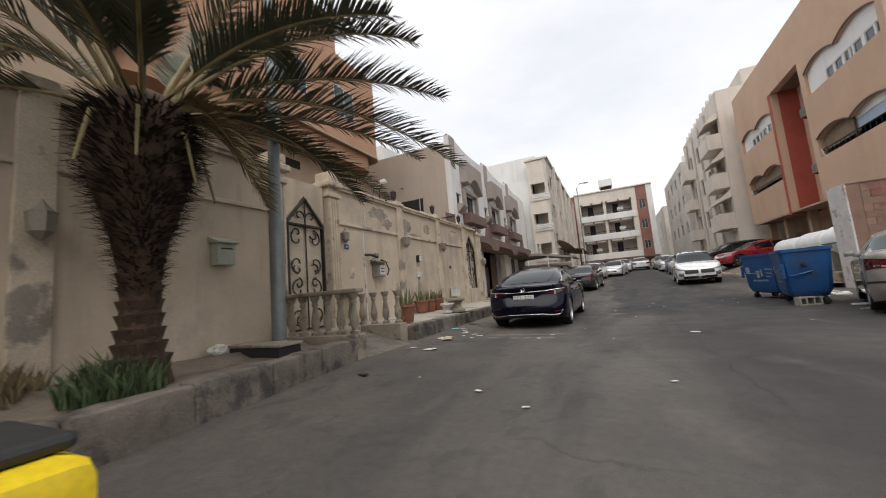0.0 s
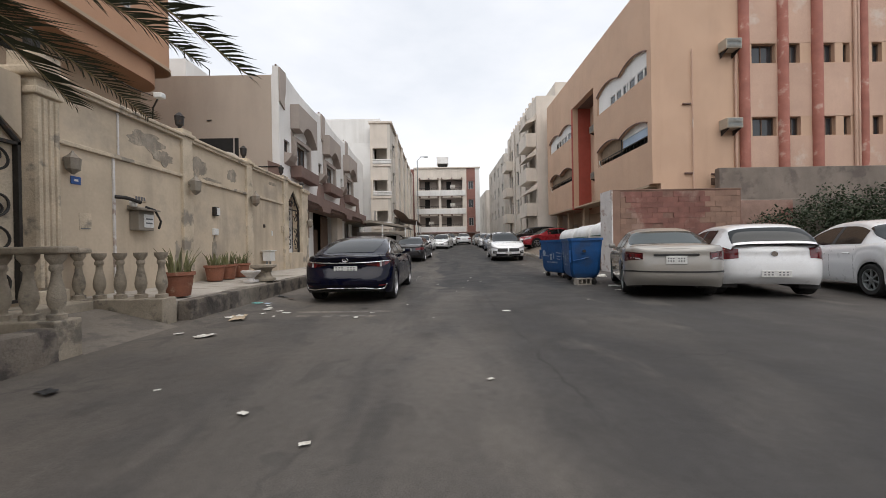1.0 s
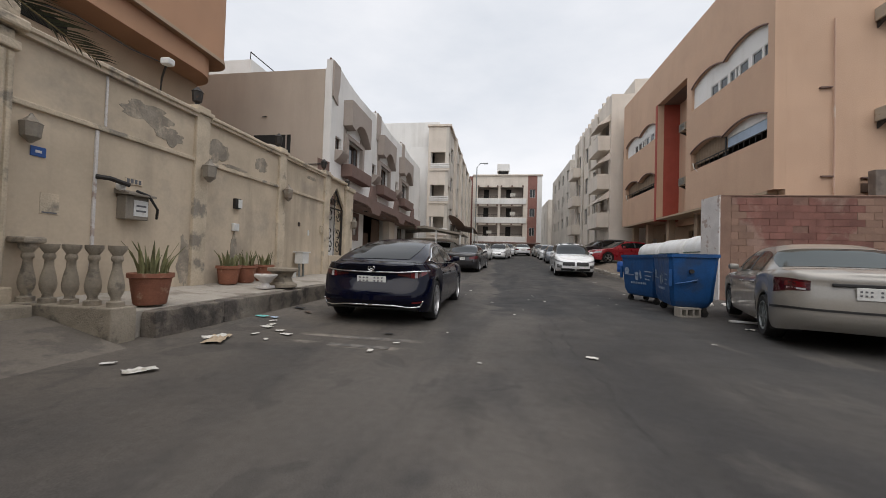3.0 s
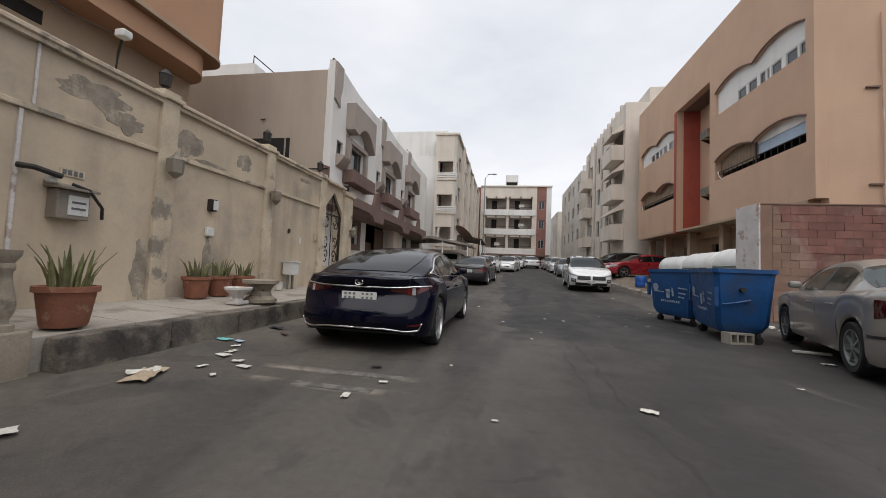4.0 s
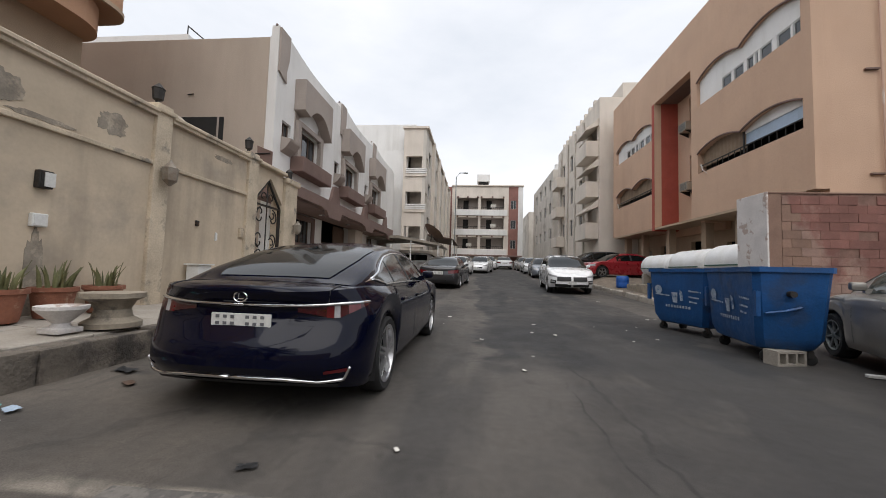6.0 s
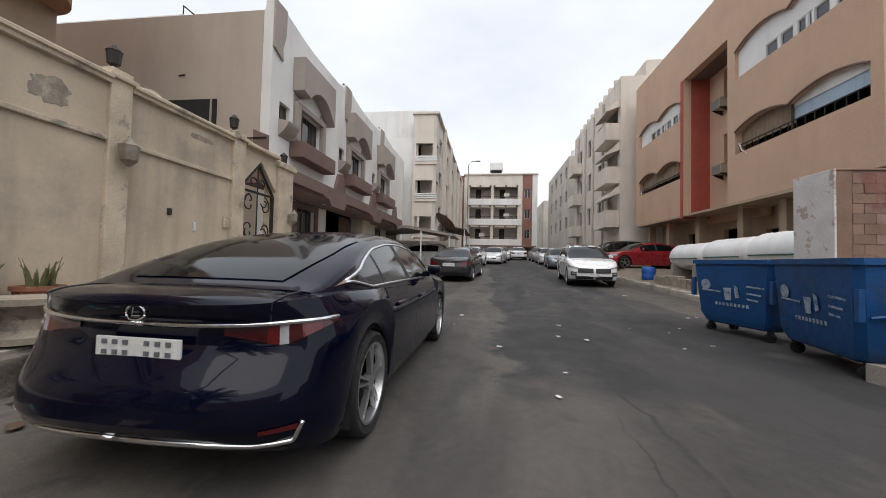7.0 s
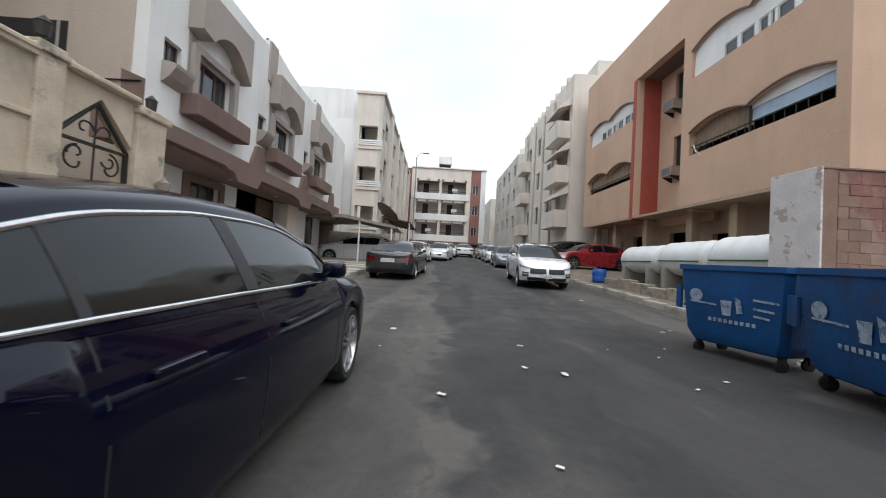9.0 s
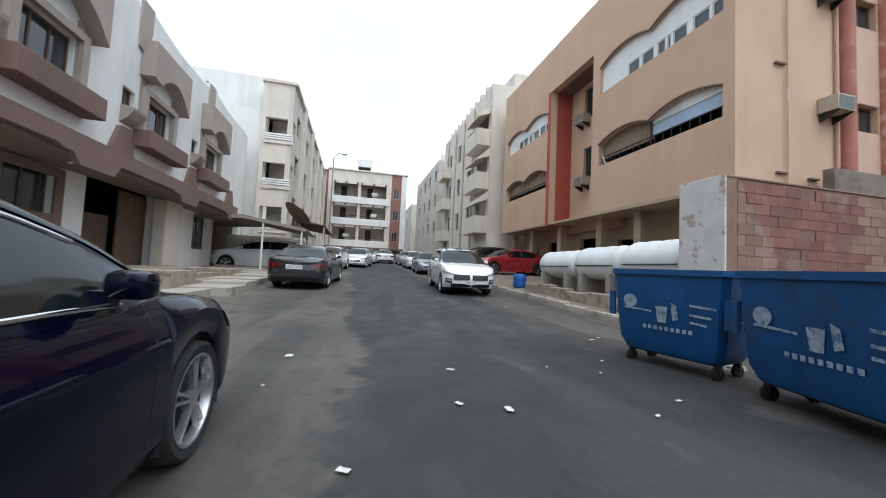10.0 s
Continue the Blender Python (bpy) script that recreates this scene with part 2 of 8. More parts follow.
M_RED = mat("brick_red_paint", (0.36, 0.075, 0.05), 0.8, var=0.12, scale=1.5, stain=(0.42, 0.16, 0.12), stain_at=0.66, streak=(0.3, 0.06, 0.045), bump=0.25)
M_PILAS = mat("faded_red_paint", (0.37, 0.15, 0.115), 0.88, var=0.2, scale=1.6, stain=(0.46, 0.31, 0.25), stain_at=0.58, stain_scale=1.6, bump=0.3)
M_BROWN = mat("mauve_brown_render", (0.18, 0.118, 0.1), 0.9, var=0.1, scale=1, streak=(0.145, 0.1, 0.082), bump=0.5, bscale=50)
M_TAUPE = mat("taupe_render", (0.36, 0.31, 0.275), 0.9, var=0.1, scale=0.8, bump=0.45, bscale=50)
M_WHITEW = mat("white_wall_paint", (0.74, 0.73, 0.71), 0.88, var=0.06, scale=0.6, streak=(0.52, 0.5, 0.46), streak_amount=0.45, bump=0.3, bscale=40)
M_OFFW = mat("cream_white_render", (0.66, 0.595, 0.52), 0.9, var=0.08, scale=0.6, streak=(0.5, 0.44, 0.375), streak_amount=0.5, bump=0.3, bscale=40)
M_GREYW = mat("grey_white_render", (0.56, 0.52, 0.465), 0.9, var=0.1, scale=0.5, stain=(0.4, 0.365, 0.315), stain_at=0.55, stain_scale=0.4, streak=(0.34, 0.31, 0.26), streak_amount=0.6, bump=0.3, bscale=40)
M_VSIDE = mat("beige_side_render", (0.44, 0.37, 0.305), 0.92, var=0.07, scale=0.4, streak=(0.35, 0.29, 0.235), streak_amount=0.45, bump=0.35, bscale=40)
M_BRICK = mat("reddish_block", (0.2, 0.092, 0.074), 0.92, var=0.22, scale=2, stain=(0.27, 0.175, 0.14), stain_at=0.47, stain_scale=0.7, bump=0.5, bscale=50, rand=0.16)
M_BLOCKTAN = mat("tan_block", (0.25, 0.155, 0.115), 0.92, var=0.14, scale=2, bump=0.5, bscale=50, rand=0.12)
M_MORTAR = mat("dark_mortar", (0.2, 0.115, 0.09), 0.98, var=0.2, scale=5, bump=0.5)
M_PEEL = mat("peeling_white_paint", (0.62, 0.59, 0.57), 0.9, var=0.1, scale=2, stain=(0.42, 0.34, 0.3), stain_at=0.56, stain_soft=0.04, stain_scale=2.6, bump=0.4)
# near-black that stands in for the shade inside rooms and openings
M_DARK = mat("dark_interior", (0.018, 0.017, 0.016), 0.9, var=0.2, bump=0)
M_GLASSW = mat("window_glass", (0.03, 0.033, 0.037), 0.08, var=0.2, scale=0.7, bump=0, spec=0.6)
M_FRAMEW = mat("aluminium_frame", (0.42, 0.42, 0.41), 0.45, metal=0.5, bump=0)
M_IRON = mat("black_iron", (0.035, 0.032, 0.03), 0.6, metal=0.4, var=0.3, scale=6, stain=(0.09, 0.05, 0.03), stain_at=0.6, stain_scale=8, bump=0.2)
M_GALV = mat("grey_painted_steel", (0.23, 0.25, 0.25), 0.5, metal=0.5, var=0.12, scale=4, stain=(0.17, 0.13, 0.1), stain_at=0.66, stain_scale=5, bump=0.1)
M_BROWNW = mat("brown_wood_frame", (0.1, 0.06, 0.04), 0.7, var=0.2, scale=4, bump=0.2)
M_WPLAST = mat("white_plastic", (0.66, 0.66, 0.64), 0.5, var=0.06, scale=4, stain=(0.45, 0.42, 0.37), stain_at=0.62, stain_scale=4, bump=0.05)
M_TANKW = mat("white_tank_plastic", (0.72, 0.73, 0.73), 0.45, var=0.05, scale=2, streak=(0.55, 0.53, 0.48), bump=0.08, bscale=15)
M_BLUEP = mat("pale_blue_sheet", (0.4, 0.5, 0.62), 0.6, var=0.07, scale=2, streak=(0.33, 0.4, 0.48), bump=0.1)
M_CURT = mat("tan_curtain", (0.27, 0.2, 0.14), 0.95, var=0.15, scale=3, bump=0.3)
M_BIN = mat("scuffed_blue_paint", (0.006, 0.07, 0.225), 0.5, var=0.16, scale=2.5, stain=(0.02, 0.06, 0.16), stain_at=0.58, stain_scale=1.7, streak=(0.03, 0.06, 0.13), streak_amount=0.5, bump=0.25, bscale=12)
M_BINMARK = mat("faded_white_stencil", (0.3, 0.37, 0.46), 0.7, var=0.25, scale=14, stain=(0.1, 0.18, 0.33), stain_at=0.55, stain_soft=0.05, stain_scale=16, bump=0)
M_RUBBER = mat("tyre_rubber", (0.014, 0.014, 0.014), 0.85, var=0.15, scale=8, stain=(0.03, 0.028, 0.026), stain_at=0.6, stain_scale=6, bump=0.3, bscale=90)
M_BLACKP = mat("black_plastic", (0.02, 0.02, 0.021), 0.55, var=0.1, bump=0.05)
M_CHROME = mat("chrome", (0.75, 0.76, 0.77), 0.12, metal=1.0, var=0.03, bump=0)
M_ALLOY = mat("alloy_rim", (0.5, 0.5, 0.51), 0.32, metal=0.9, var=0.06, stain=(0.3, 0.28, 0.26), stain_at=0.6, stain_scale=9, bump=0)
# opaque glossy skins: the dim cabin behind is painted into their dark colour
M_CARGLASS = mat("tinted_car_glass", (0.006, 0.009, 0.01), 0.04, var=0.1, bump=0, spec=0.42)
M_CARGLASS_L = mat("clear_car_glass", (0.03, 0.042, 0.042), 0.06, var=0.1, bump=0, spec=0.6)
M_LAMPRED = mat("red_lamp_lens", (0.1, 0.003, 0.006), 0.12, var=0.15, scale=12, bump=0, coat=0.5)
M_LAMPDARK = mat("dark_red_lens", (0.042, 0.002, 0.005), 0.12, var=0.15, bump=0, coat=0.5)
M_LAMPCLR = mat("clear_lamp_lens", (0.34, 0.34, 0.35), 0.12, var=0.15, scale=14, bump=0, coat=0.6)
M_PLATE = mat("number_plate_white", (0.62, 0.62, 0.6), 0.5, var=0.08, scale=12, bump=0)
M_PLATEINK = mat("plate_ink", (0.12, 0.12, 0.13), 0.6, bump=0)
M_TERRA = mat("terracotta", (0.25, 0.1, 0.06), 0.85, var=0.15, scale=6, stain=(0.36, 0.22, 0.15), stain_at=0.58, stain_scale=7, bump=0.25)
M_LEAFY = mat("succulent_leaf", (0.15, 0.15, 0.065), 0.65, var=0.3, scale=9, rand=0.2, bump=0.1)
M_PALM = mat("palm_leaflet", (0.058, 0.066, 0.036), 0.6, var=0.35, scale=3, stain=(0.17, 0.13, 0.065), stain_at=0.6, stain_scale=2.2, bump=0.1)
M_PALMSTEM = mat("palm_stem", (0.24, 0.185, 0.085), 0.65, var=0.2, scale=4, stain=(0.14, 0.085, 0.045), stain_at=0.55, bump=0.2)
M_PALMDRY = mat("dry_palm_fibre", (0.028, 0.016, 0.01), 0.95, var=0.45, scale=9, stain=(0.085, 0.05, 0.03), stain_at=0.62, stain_scale=9, bump=0.6)
M_TRUNK = mat("palm_trunk_bark", (0.062, 0.036, 0.022), 0.95, var=0.35, scale=7, bump=0.8, bscale=22)
M_SHRUB = mat("shrub_leaf", (0.024, 0.038, 0.014), 0.7, var=0.45, scale=5, bump=0.1)
M_GRASS = mat("weed_leaf", (0.06, 0.09, 0.035), 0.7, var=0.4, scale=8, bump=0)
M_DRYGRASS = mat("dry_grass", (0.2, 0.15, 0.075), 0.8, var=0.4, scale=8, bump=0)
M_PAPER = mat("dirty_paper", (0.6, 0.58, 0.53), 0.9, var=0.15, scale=15, stain=(0.42, 0.38, 0.32), stain_at=0.56, stain_scale=12, bump=0.2)
M_CARD = mat("crumpled_cardboard", (0.42, 0.33, 0.23), 0.9, var=0.15, scale=12, bump=0.3)
M_TEAL = mat("teal_wrapper", (0.16, 0.5, 0.47), 0.6, var=0.15, scale=12, bump=0.1)
M_LINE = mat("worn_road_paint", (0.165, 0.152, 0.136), 0.85, var=0.2, scale=6, stain=(0.1, 0.093, 0.086), stain_at=0.46, stain_soft=0.05, stain_scale=7, bump=0.2)
M_AC = mat("ac_casing", (0.42, 0.37, 0.3), 0.7, var=0.12, scale=5, stain=(0.27, 0.21, 0.15), stain_at=0.57, stain_scale=5, bump=0.1)
M_BLUESIGN = mat("blue_enamel", (0.03, 0.1, 0.32), 0.4, bump=0)
M_YELLOW = mat("yellow_plastic", (0.72, 0.52, 0.015), 0.45, var=0.08, scale=5, bump=0.05)
M_SHEET = mat("grey_tin_sheet", (0.27, 0.24, 0.2), 0.7, metal=0.3, var=0.15, scale=1.5, stain=(0.2, 0.15, 0.11), stain_at=0.58, bump=0.15)


def paint(name, col, metal=0.0, rough=0.3, dust=0.0):
    return mat(name, col, rough, metal=metal, var=0.04, scale=1.5, fine=0.03, bump=0, coat=1.0, stain=(0.3, 0.27, 0.23) if dust else None,
               stain_at=0.62 - dust * 0.2, stain_soft=0.5, stain_scale=1.2)


# ---- mesh helpers ----
def wmat(ob):
    m = ob.matrix_parent_inverse @ ob.matrix_basis if ob.parent else ob.matrix_basis.copy()
    return wmat(ob.parent) @ m if ob.parent else m


def part(name, bm, material, parent=None, label="", local=False, smooth=False, recalc=True):
    """Links a bmesh as one mesh object under a thing or a part; its points are in the world's metres, or in the parent's own when local."""
    me = bpy.data.meshes.new(name)
    if recalc:
        bmesh.ops.recalc_face_normals(bm, faces=bm.faces)
    bm.to_mesh(me)
    bm.free()
    for mt in (material if isinstance(material, (list, tuple)) else [material]):
        me.materials.append(mt)
    if smooth:
        me.polygons.foreach_set("use_smooth", [True] * len(me.polygons))
        me.update()
        if smooth != "all":
            me.set_sharp_from_angle(angle=radians(38))
    ob = new(name, me)
    if parent is not None:
        ob.parent = parent
        if not local:
            ob.matrix_parent_inverse = wmat(parent).inverted()
    if label:
        ob["label"] = label
    return ob


def thing(name, label, category, m=None, group="", kind=""):
    e = new(name)
    e.empty_display_size = 0.2
    e.matrix_basis = m if m is not None else Matrix()
    return tagged(e, label, category, group, kind)


def share(ob, parent, m, name=None):
    """Another object on the same mesh, under parent, at the local pose m."""
    o = new(name or ob.name.split(".")[0], ob.data)
    o.parent = parent
    o.matrix_basis = m
    return o


def bx(bm, x0, x1, y0, y1, z0, z1, bev=0.0, m=None):
    g = bmesh.ops.create_cube(bm, size=1.0)["verts"]
    mt = Matrix.Translation(((x0 + x1) / 2, (y0 + y1) / 2, (z0 + z1) / 2)) @ Matrix.Diagonal((abs(x1 - x0), abs(y1 - y0), abs(z1 - z0), 1))
    bmesh.ops.transform(bm, matrix=mt, verts=g)
    if bev:
        edges = {e for v in g for e in v.link_edges}
        res = bmesh.ops.bevel(bm, geom=list(edges), offset=bev, segments=2, profile=0.5, affect="EDGES")
        g = list({v for f in res["faces"] for v in f.verts} | {v for v in g if v.is_valid})
    if m is not None:
        bmesh.ops.transform(bm, matrix=m, verts=[v for v in g if v.is_valid])


def box(*a, **k):
    bm = bmesh.new()
    bx(bm, *a, **k)
    return bm


def lathe(bm, prof, seg=20, m=None, cap=True):
    """Turns a profile of (radius, height) round z."""
    rings = []
    for r, z in prof:
        rings.append([bm.verts.new((r * math.cos(2 * math.pi * i / seg), r * math.sin(2 * math.pi * i / seg), z)) for i in range(seg)])
    for a, b in zip(rings, rings[1:]):
        for i in range(seg):
            bm.faces.new((a[i], a[(i + 1) % seg], b[(i + 1) % seg], b[i]))
    if cap:
        bm.faces.new(rings[0][::-1])
        bm.faces.new(rings[-1])
    if m is not None:
        bmesh.ops.transform(bm, matrix=m, verts=[v for r in rings for v in r])


def tube(bm, pts, r, seg=8, taper=None):
    """A round bar along points."""
    pts = [Vector(p) for p in pts]
    rings = []
    for i, p in enumerate(pts):
        d = (pts[min(i + 1, len(pts) - 1)] - pts[max(i - 1, 0)]).normalized()
        a = d.cross(Vector((0, 0, 1)) if abs(d.z) < 0.95 else Vector((1, 0, 0))).normalized()
        b = d.cross(a)
        rr = r if taper is None else r * (1 + (taper - 1) * i / max(1, len(pts) - 1))
        rings.append([bm.verts.new(p + rr * (math.cos(t) * a + math.sin(t) * b)) for t in (2 * math.pi * k / seg for k in range(seg))])
    for a, b in zip(rings, rings[1:]):
        for i in range(seg):
            bm.faces.new((a[i], a[(i + 1) % seg], b[(i + 1) % seg], b[i]))
    bm.faces.new(rings[0][::-1])
    bm.faces.new(rings[-1])


def panel(bm, o, u, n, W, H, T, holes=()):
    """A wall with through openings: o is its lower corner on the outer face, u runs along it, n points outward, T is its thickness. Holes: (u0, u1, z0, z1)."""
    o, u, n = Vector(o), Vector(u), Vector(n)
    us = sorted({0.0, W, *[min(max(h[k], 0.0), W) for h in holes for k in (0, 1)]})
    zs = sorted({0.0, H, *[min(max(h[k], 0.0), H) for h in holes for k in (2, 3)]})
    nu, nz = len(us) - 1, len(zs) - 1

    def solid(i, j):
        if not (0 <= i < nu and 0 <= j < nz):
            return False
        cu, cz = (us[i] + us[i + 1]) / 2, (zs[j] + zs[j + 1]) / 2
        return not any(h[0] < cu < h[1] and h[2] < cz < h[3] for h in holes)
    cache = {}

    def v(i, j, k):
        if (i, j, k) not in cache:
            cache[i, j, k] = bm.verts.new(o + u * us[i] + Vector((0, 0, zs[j])) - n * (T * k))
        return cache[i, j, k]
    for i in range(nu):
        for j in range(nz):
            if not solid(i, j):
                continue
            for k in (0, 1):
                bm.faces.new((v(i, j, k), v(i + 1, j, k), v(i + 1, j + 1, k), v(i, j + 1, k)))
            for di, dj, a, b in ((-1, 0, (i, j), (i, j + 1)), (1, 0, (i + 1, j), (i + 1, j + 1)), (0, -1, (i, j), (i + 1, j)), (0, 1, (i, j + 1), (i + 1, j + 1))):
                if not solid(i + di, j + dj):
                    bm.faces.new((v(*a, 0), v(*b, 0), v(*b, 1), v(*a, 1)))


def prism(bm, poly, o, u, n, T, w=(0, 0, 1)):
    """A flat slab with the outline poly of (along u, along w), its outer face at o and T thick behind it."""
    o, u, n, w = Vector(o), Vector(u), Vector(n), Vector(w)
    f = [bm.verts.new(o + u * a + w * b) for a, b in poly]
    k = [bm.verts.new(o + u * a + w * b - n * T) for a, b in poly]
    bm.faces.new(f)
    bm.faces.new(k[::-1])
    for i in range(len(poly)):
        j = (i + 1) % len(poly)
        bm.faces.new((f[i], f[j], k[j], k[i]))


def slab(*a, **k):
    bm = bmesh.new()
    prism(bm, *a, **k)
    return bm


def rise(y):
    """Height of the road: level at first, then climbing."""
    y = min(y, 68.0)
    return 0.0447 * 1.5 * math.log1p(math.exp((y - 17) / 1.5)) if y < 40 else 0.0447 * (y - 17)


# ---- ground ----
def build_ground():
    xs = [-500, -120, -40, -20, -10, -6, -4.6, -3.6, -3.1, -2.6, -2.0, -1.2, 0, 1.5, 3, 4.5, 6, 8, 12, 20, 40, 120, 500]
    ys = [-400, -80, -20, -8] + [k * 0.75 - 4 for k in range(100)] + [90, 140, 300, 900]
    bm = bmesh.new()
    grid = []
    for y in ys:
        row = []
        for x in xs:
            bank = 0.1 * min(1.0, max(0.0, (-1.8 - x) / 1.3)) * min(1.0, max(0.0, (19 - y) / 3))
            uneven = 0.012 * noise.noise((x * 0.5, y * 0.5, 0)) if -4 < x < 7 and y > 12 else 0
            row.append(bm.verts.new((x, y, rise(y) + bank + uneven)))
        grid.append(row)
    for a, b in zip(grid, grid[1:]):
        for i in range(len(xs) - 1):
            bm.faces.new((a[i], a[i + 1], b[i + 1], b[i]))
    g = part("ground", bm, M_ASPHALT, smooth="all")
    tagged(g, "worn dusty grey asphalt road with sandy edges", "road", kind="structure")


build_ground()

# faint painted bay lines on the asphalt
for k, (xa, ya, xb, yb) in enumerate(((-1.78, 8.76, -0.5, 8.78), (-1.75, 8.4, -0.65, 8.36))):
    bm = bmesh.new()
    n_seg = 10
    prev = None
    for i in range(n_seg + 1):
        f = i / n_seg
        x, y = xa + (xb - xa) * f, ya + (yb - ya) * f
        z = 0.1 * min(1.0, max(0.0, (-1.8 - x) / 1.3)) + 0.004
        w = 0.055 + 0.012 * noise.noise((x * 3, k, 1))
        cur = (bm.verts.new((x, y - w, z)), bm.verts.new((x, y + w, z)))
        if prev:
            bm.faces.new((prev[0], cur[0], cur[1], prev[1]))
        prev = cur
    tagged(part("road_marking", bm, M_LINE), "faint worn pale parking line on the asphalt", "road marking", kind="structure")

WX = -4.56          # street face of the cream garden wall


# ---- left side: kerbs, pavement, planting strip ----
def kerb_line(name, label, pts, width, top, depth, piece, mt=M_KERB):
    """A row of kerb stones, each an object of its own, along points (x, y)."""
    t = thing(name, label, "kerb", kind="structure")
    r = random.Random(len(name))
    for (xa, ya), (xb, yb) in zip(pts, pts[1:]):
        d = Vector((xb - xa, yb - ya, 0))
        count = max(1, round(d.length / piece))
        ang = math.atan2(d.y, d.x)
        for i in range(count):
            f = (i + 0.5) / count
            c = Vector((xa, ya, 0)) + d * f
            half = d.length / count / 2 - 0.003
            bm = box(-half, half, -width / 2, width / 2, -depth, 0.0, bev=0.022)
            bmesh.ops.subdivide_edges(bm, edges=[e for e in bm.edges if e.calc_length() > 0.12], cuts=5, use_grid_fill=True)
            for v in bm.verts:
                v.co += Vector((noise.noise(v.co * 4 + c), noise.noise(v.co * 4 - c), noise.noise(v.co * 3 + c * 2))) * 0.018
                v.co += Vector((noise.noise(v.co * 11 + c * 3), noise.noise(v.co * 13 - c * 2), noise.noise(v.co * 12 + c))) * 0.014
            zt = top(c.y) if callable(top) else top
            bmesh.ops.transform(bm, verts=bm.verts, matrix=Matrix.Translation((c.x, c.y, zt + r.uniform(-0.012, 0.012))) @ Matrix.Rotation(ang + r.uniform(-0.012, 0.012), 4, "Z"))
            part("kerb_stone", bm, mt, t, smooth=True)
    return t


kerb_line("kerb", "grimy weathered kerb stones edging the raised planting strip", [(-2.55, -4.0), (-2.72, 2.6), (-3.12, 5.9)], 0.24, 0.4, 0.55, 0.85)
kerb_line("kerb", "broken grimy kerb stones edging the pale pavement", [(-3.16, 7.75), (-3.16, 15.7)], 0.2, 0.385, 0.5, 0.95)

bm = bmesh.new()
rows = []
for y in [k * 0.3 - 4 for k in range(34)]:
    rows.append([bm.verts.new((x, y, 0.34 + 0.05 * noise.noise((x * 1.5, y * 1.2, 3)) + (0.08 if x < -4 else 0) - (0.6 if i in (0, 9) else 0)))
                 for i, x in enumerate(np.linspace(-4.6, -2.72 - 0.035 * max(0, y), 10))])
for a, b in zip(rows, rows[1:]):
    for i in range(9):
        bm.faces.new((a[i], a[i + 1], b[i + 1], b[i]))
tagged(part("planting_strip", bm, M_DIRT, smooth="all"), "dry brown dirt of the planting strip along the wall", "soil", kind="structure")

# paved strip in front of the wall, made of slabs
pav = thing("pavement", "pale dusty paved strip in front of the garden wall", "pavement", kind="structure")
r0 = random.Random(5)
for i in range(9):
    for j in range(2):
        y0, y1 = 7.62 + i * 0.9, 7.62 + (i + 1) * 0.9
        x0, x1 = (-4.6, -3.92) if j == 0 else (-3.92, -3.27)
        bm = box(x0 + 0.004, x1 - 0.004, y0 + 0.004, y1 - 0.004, 0.05, 0.36, bev=0.008)
        for v in bm.verts:
            if v.co.z > 0.2:
                v.co.z += 0.07 * (-3.27 - v.co.x) / 1.3 + r0.uniform(-0.004, 0.004) + 0.03
        part("paving_slab", bm, M_PAVE, pav)

# landing and ramp in front of the garden gate
landing = thing("gate_landing", "pale concrete ramp and step before the garden gate", "ramp", kind="structure")
part("ramp", slab([(-4.6, 0.36), (-4.0, 0.34), (-2.85, 0.06), (-2.85, -0.2), (-4.6, -0.2)], (0, 6.1, 0), (1, 0, 0), (0, -1, 0), 1.28), M_RAMP, landing)
part("step", box(-4.58, -4.05, 6.14, 7.34, 0.3, 0.46, bev=0.015), M_STONE, landing)


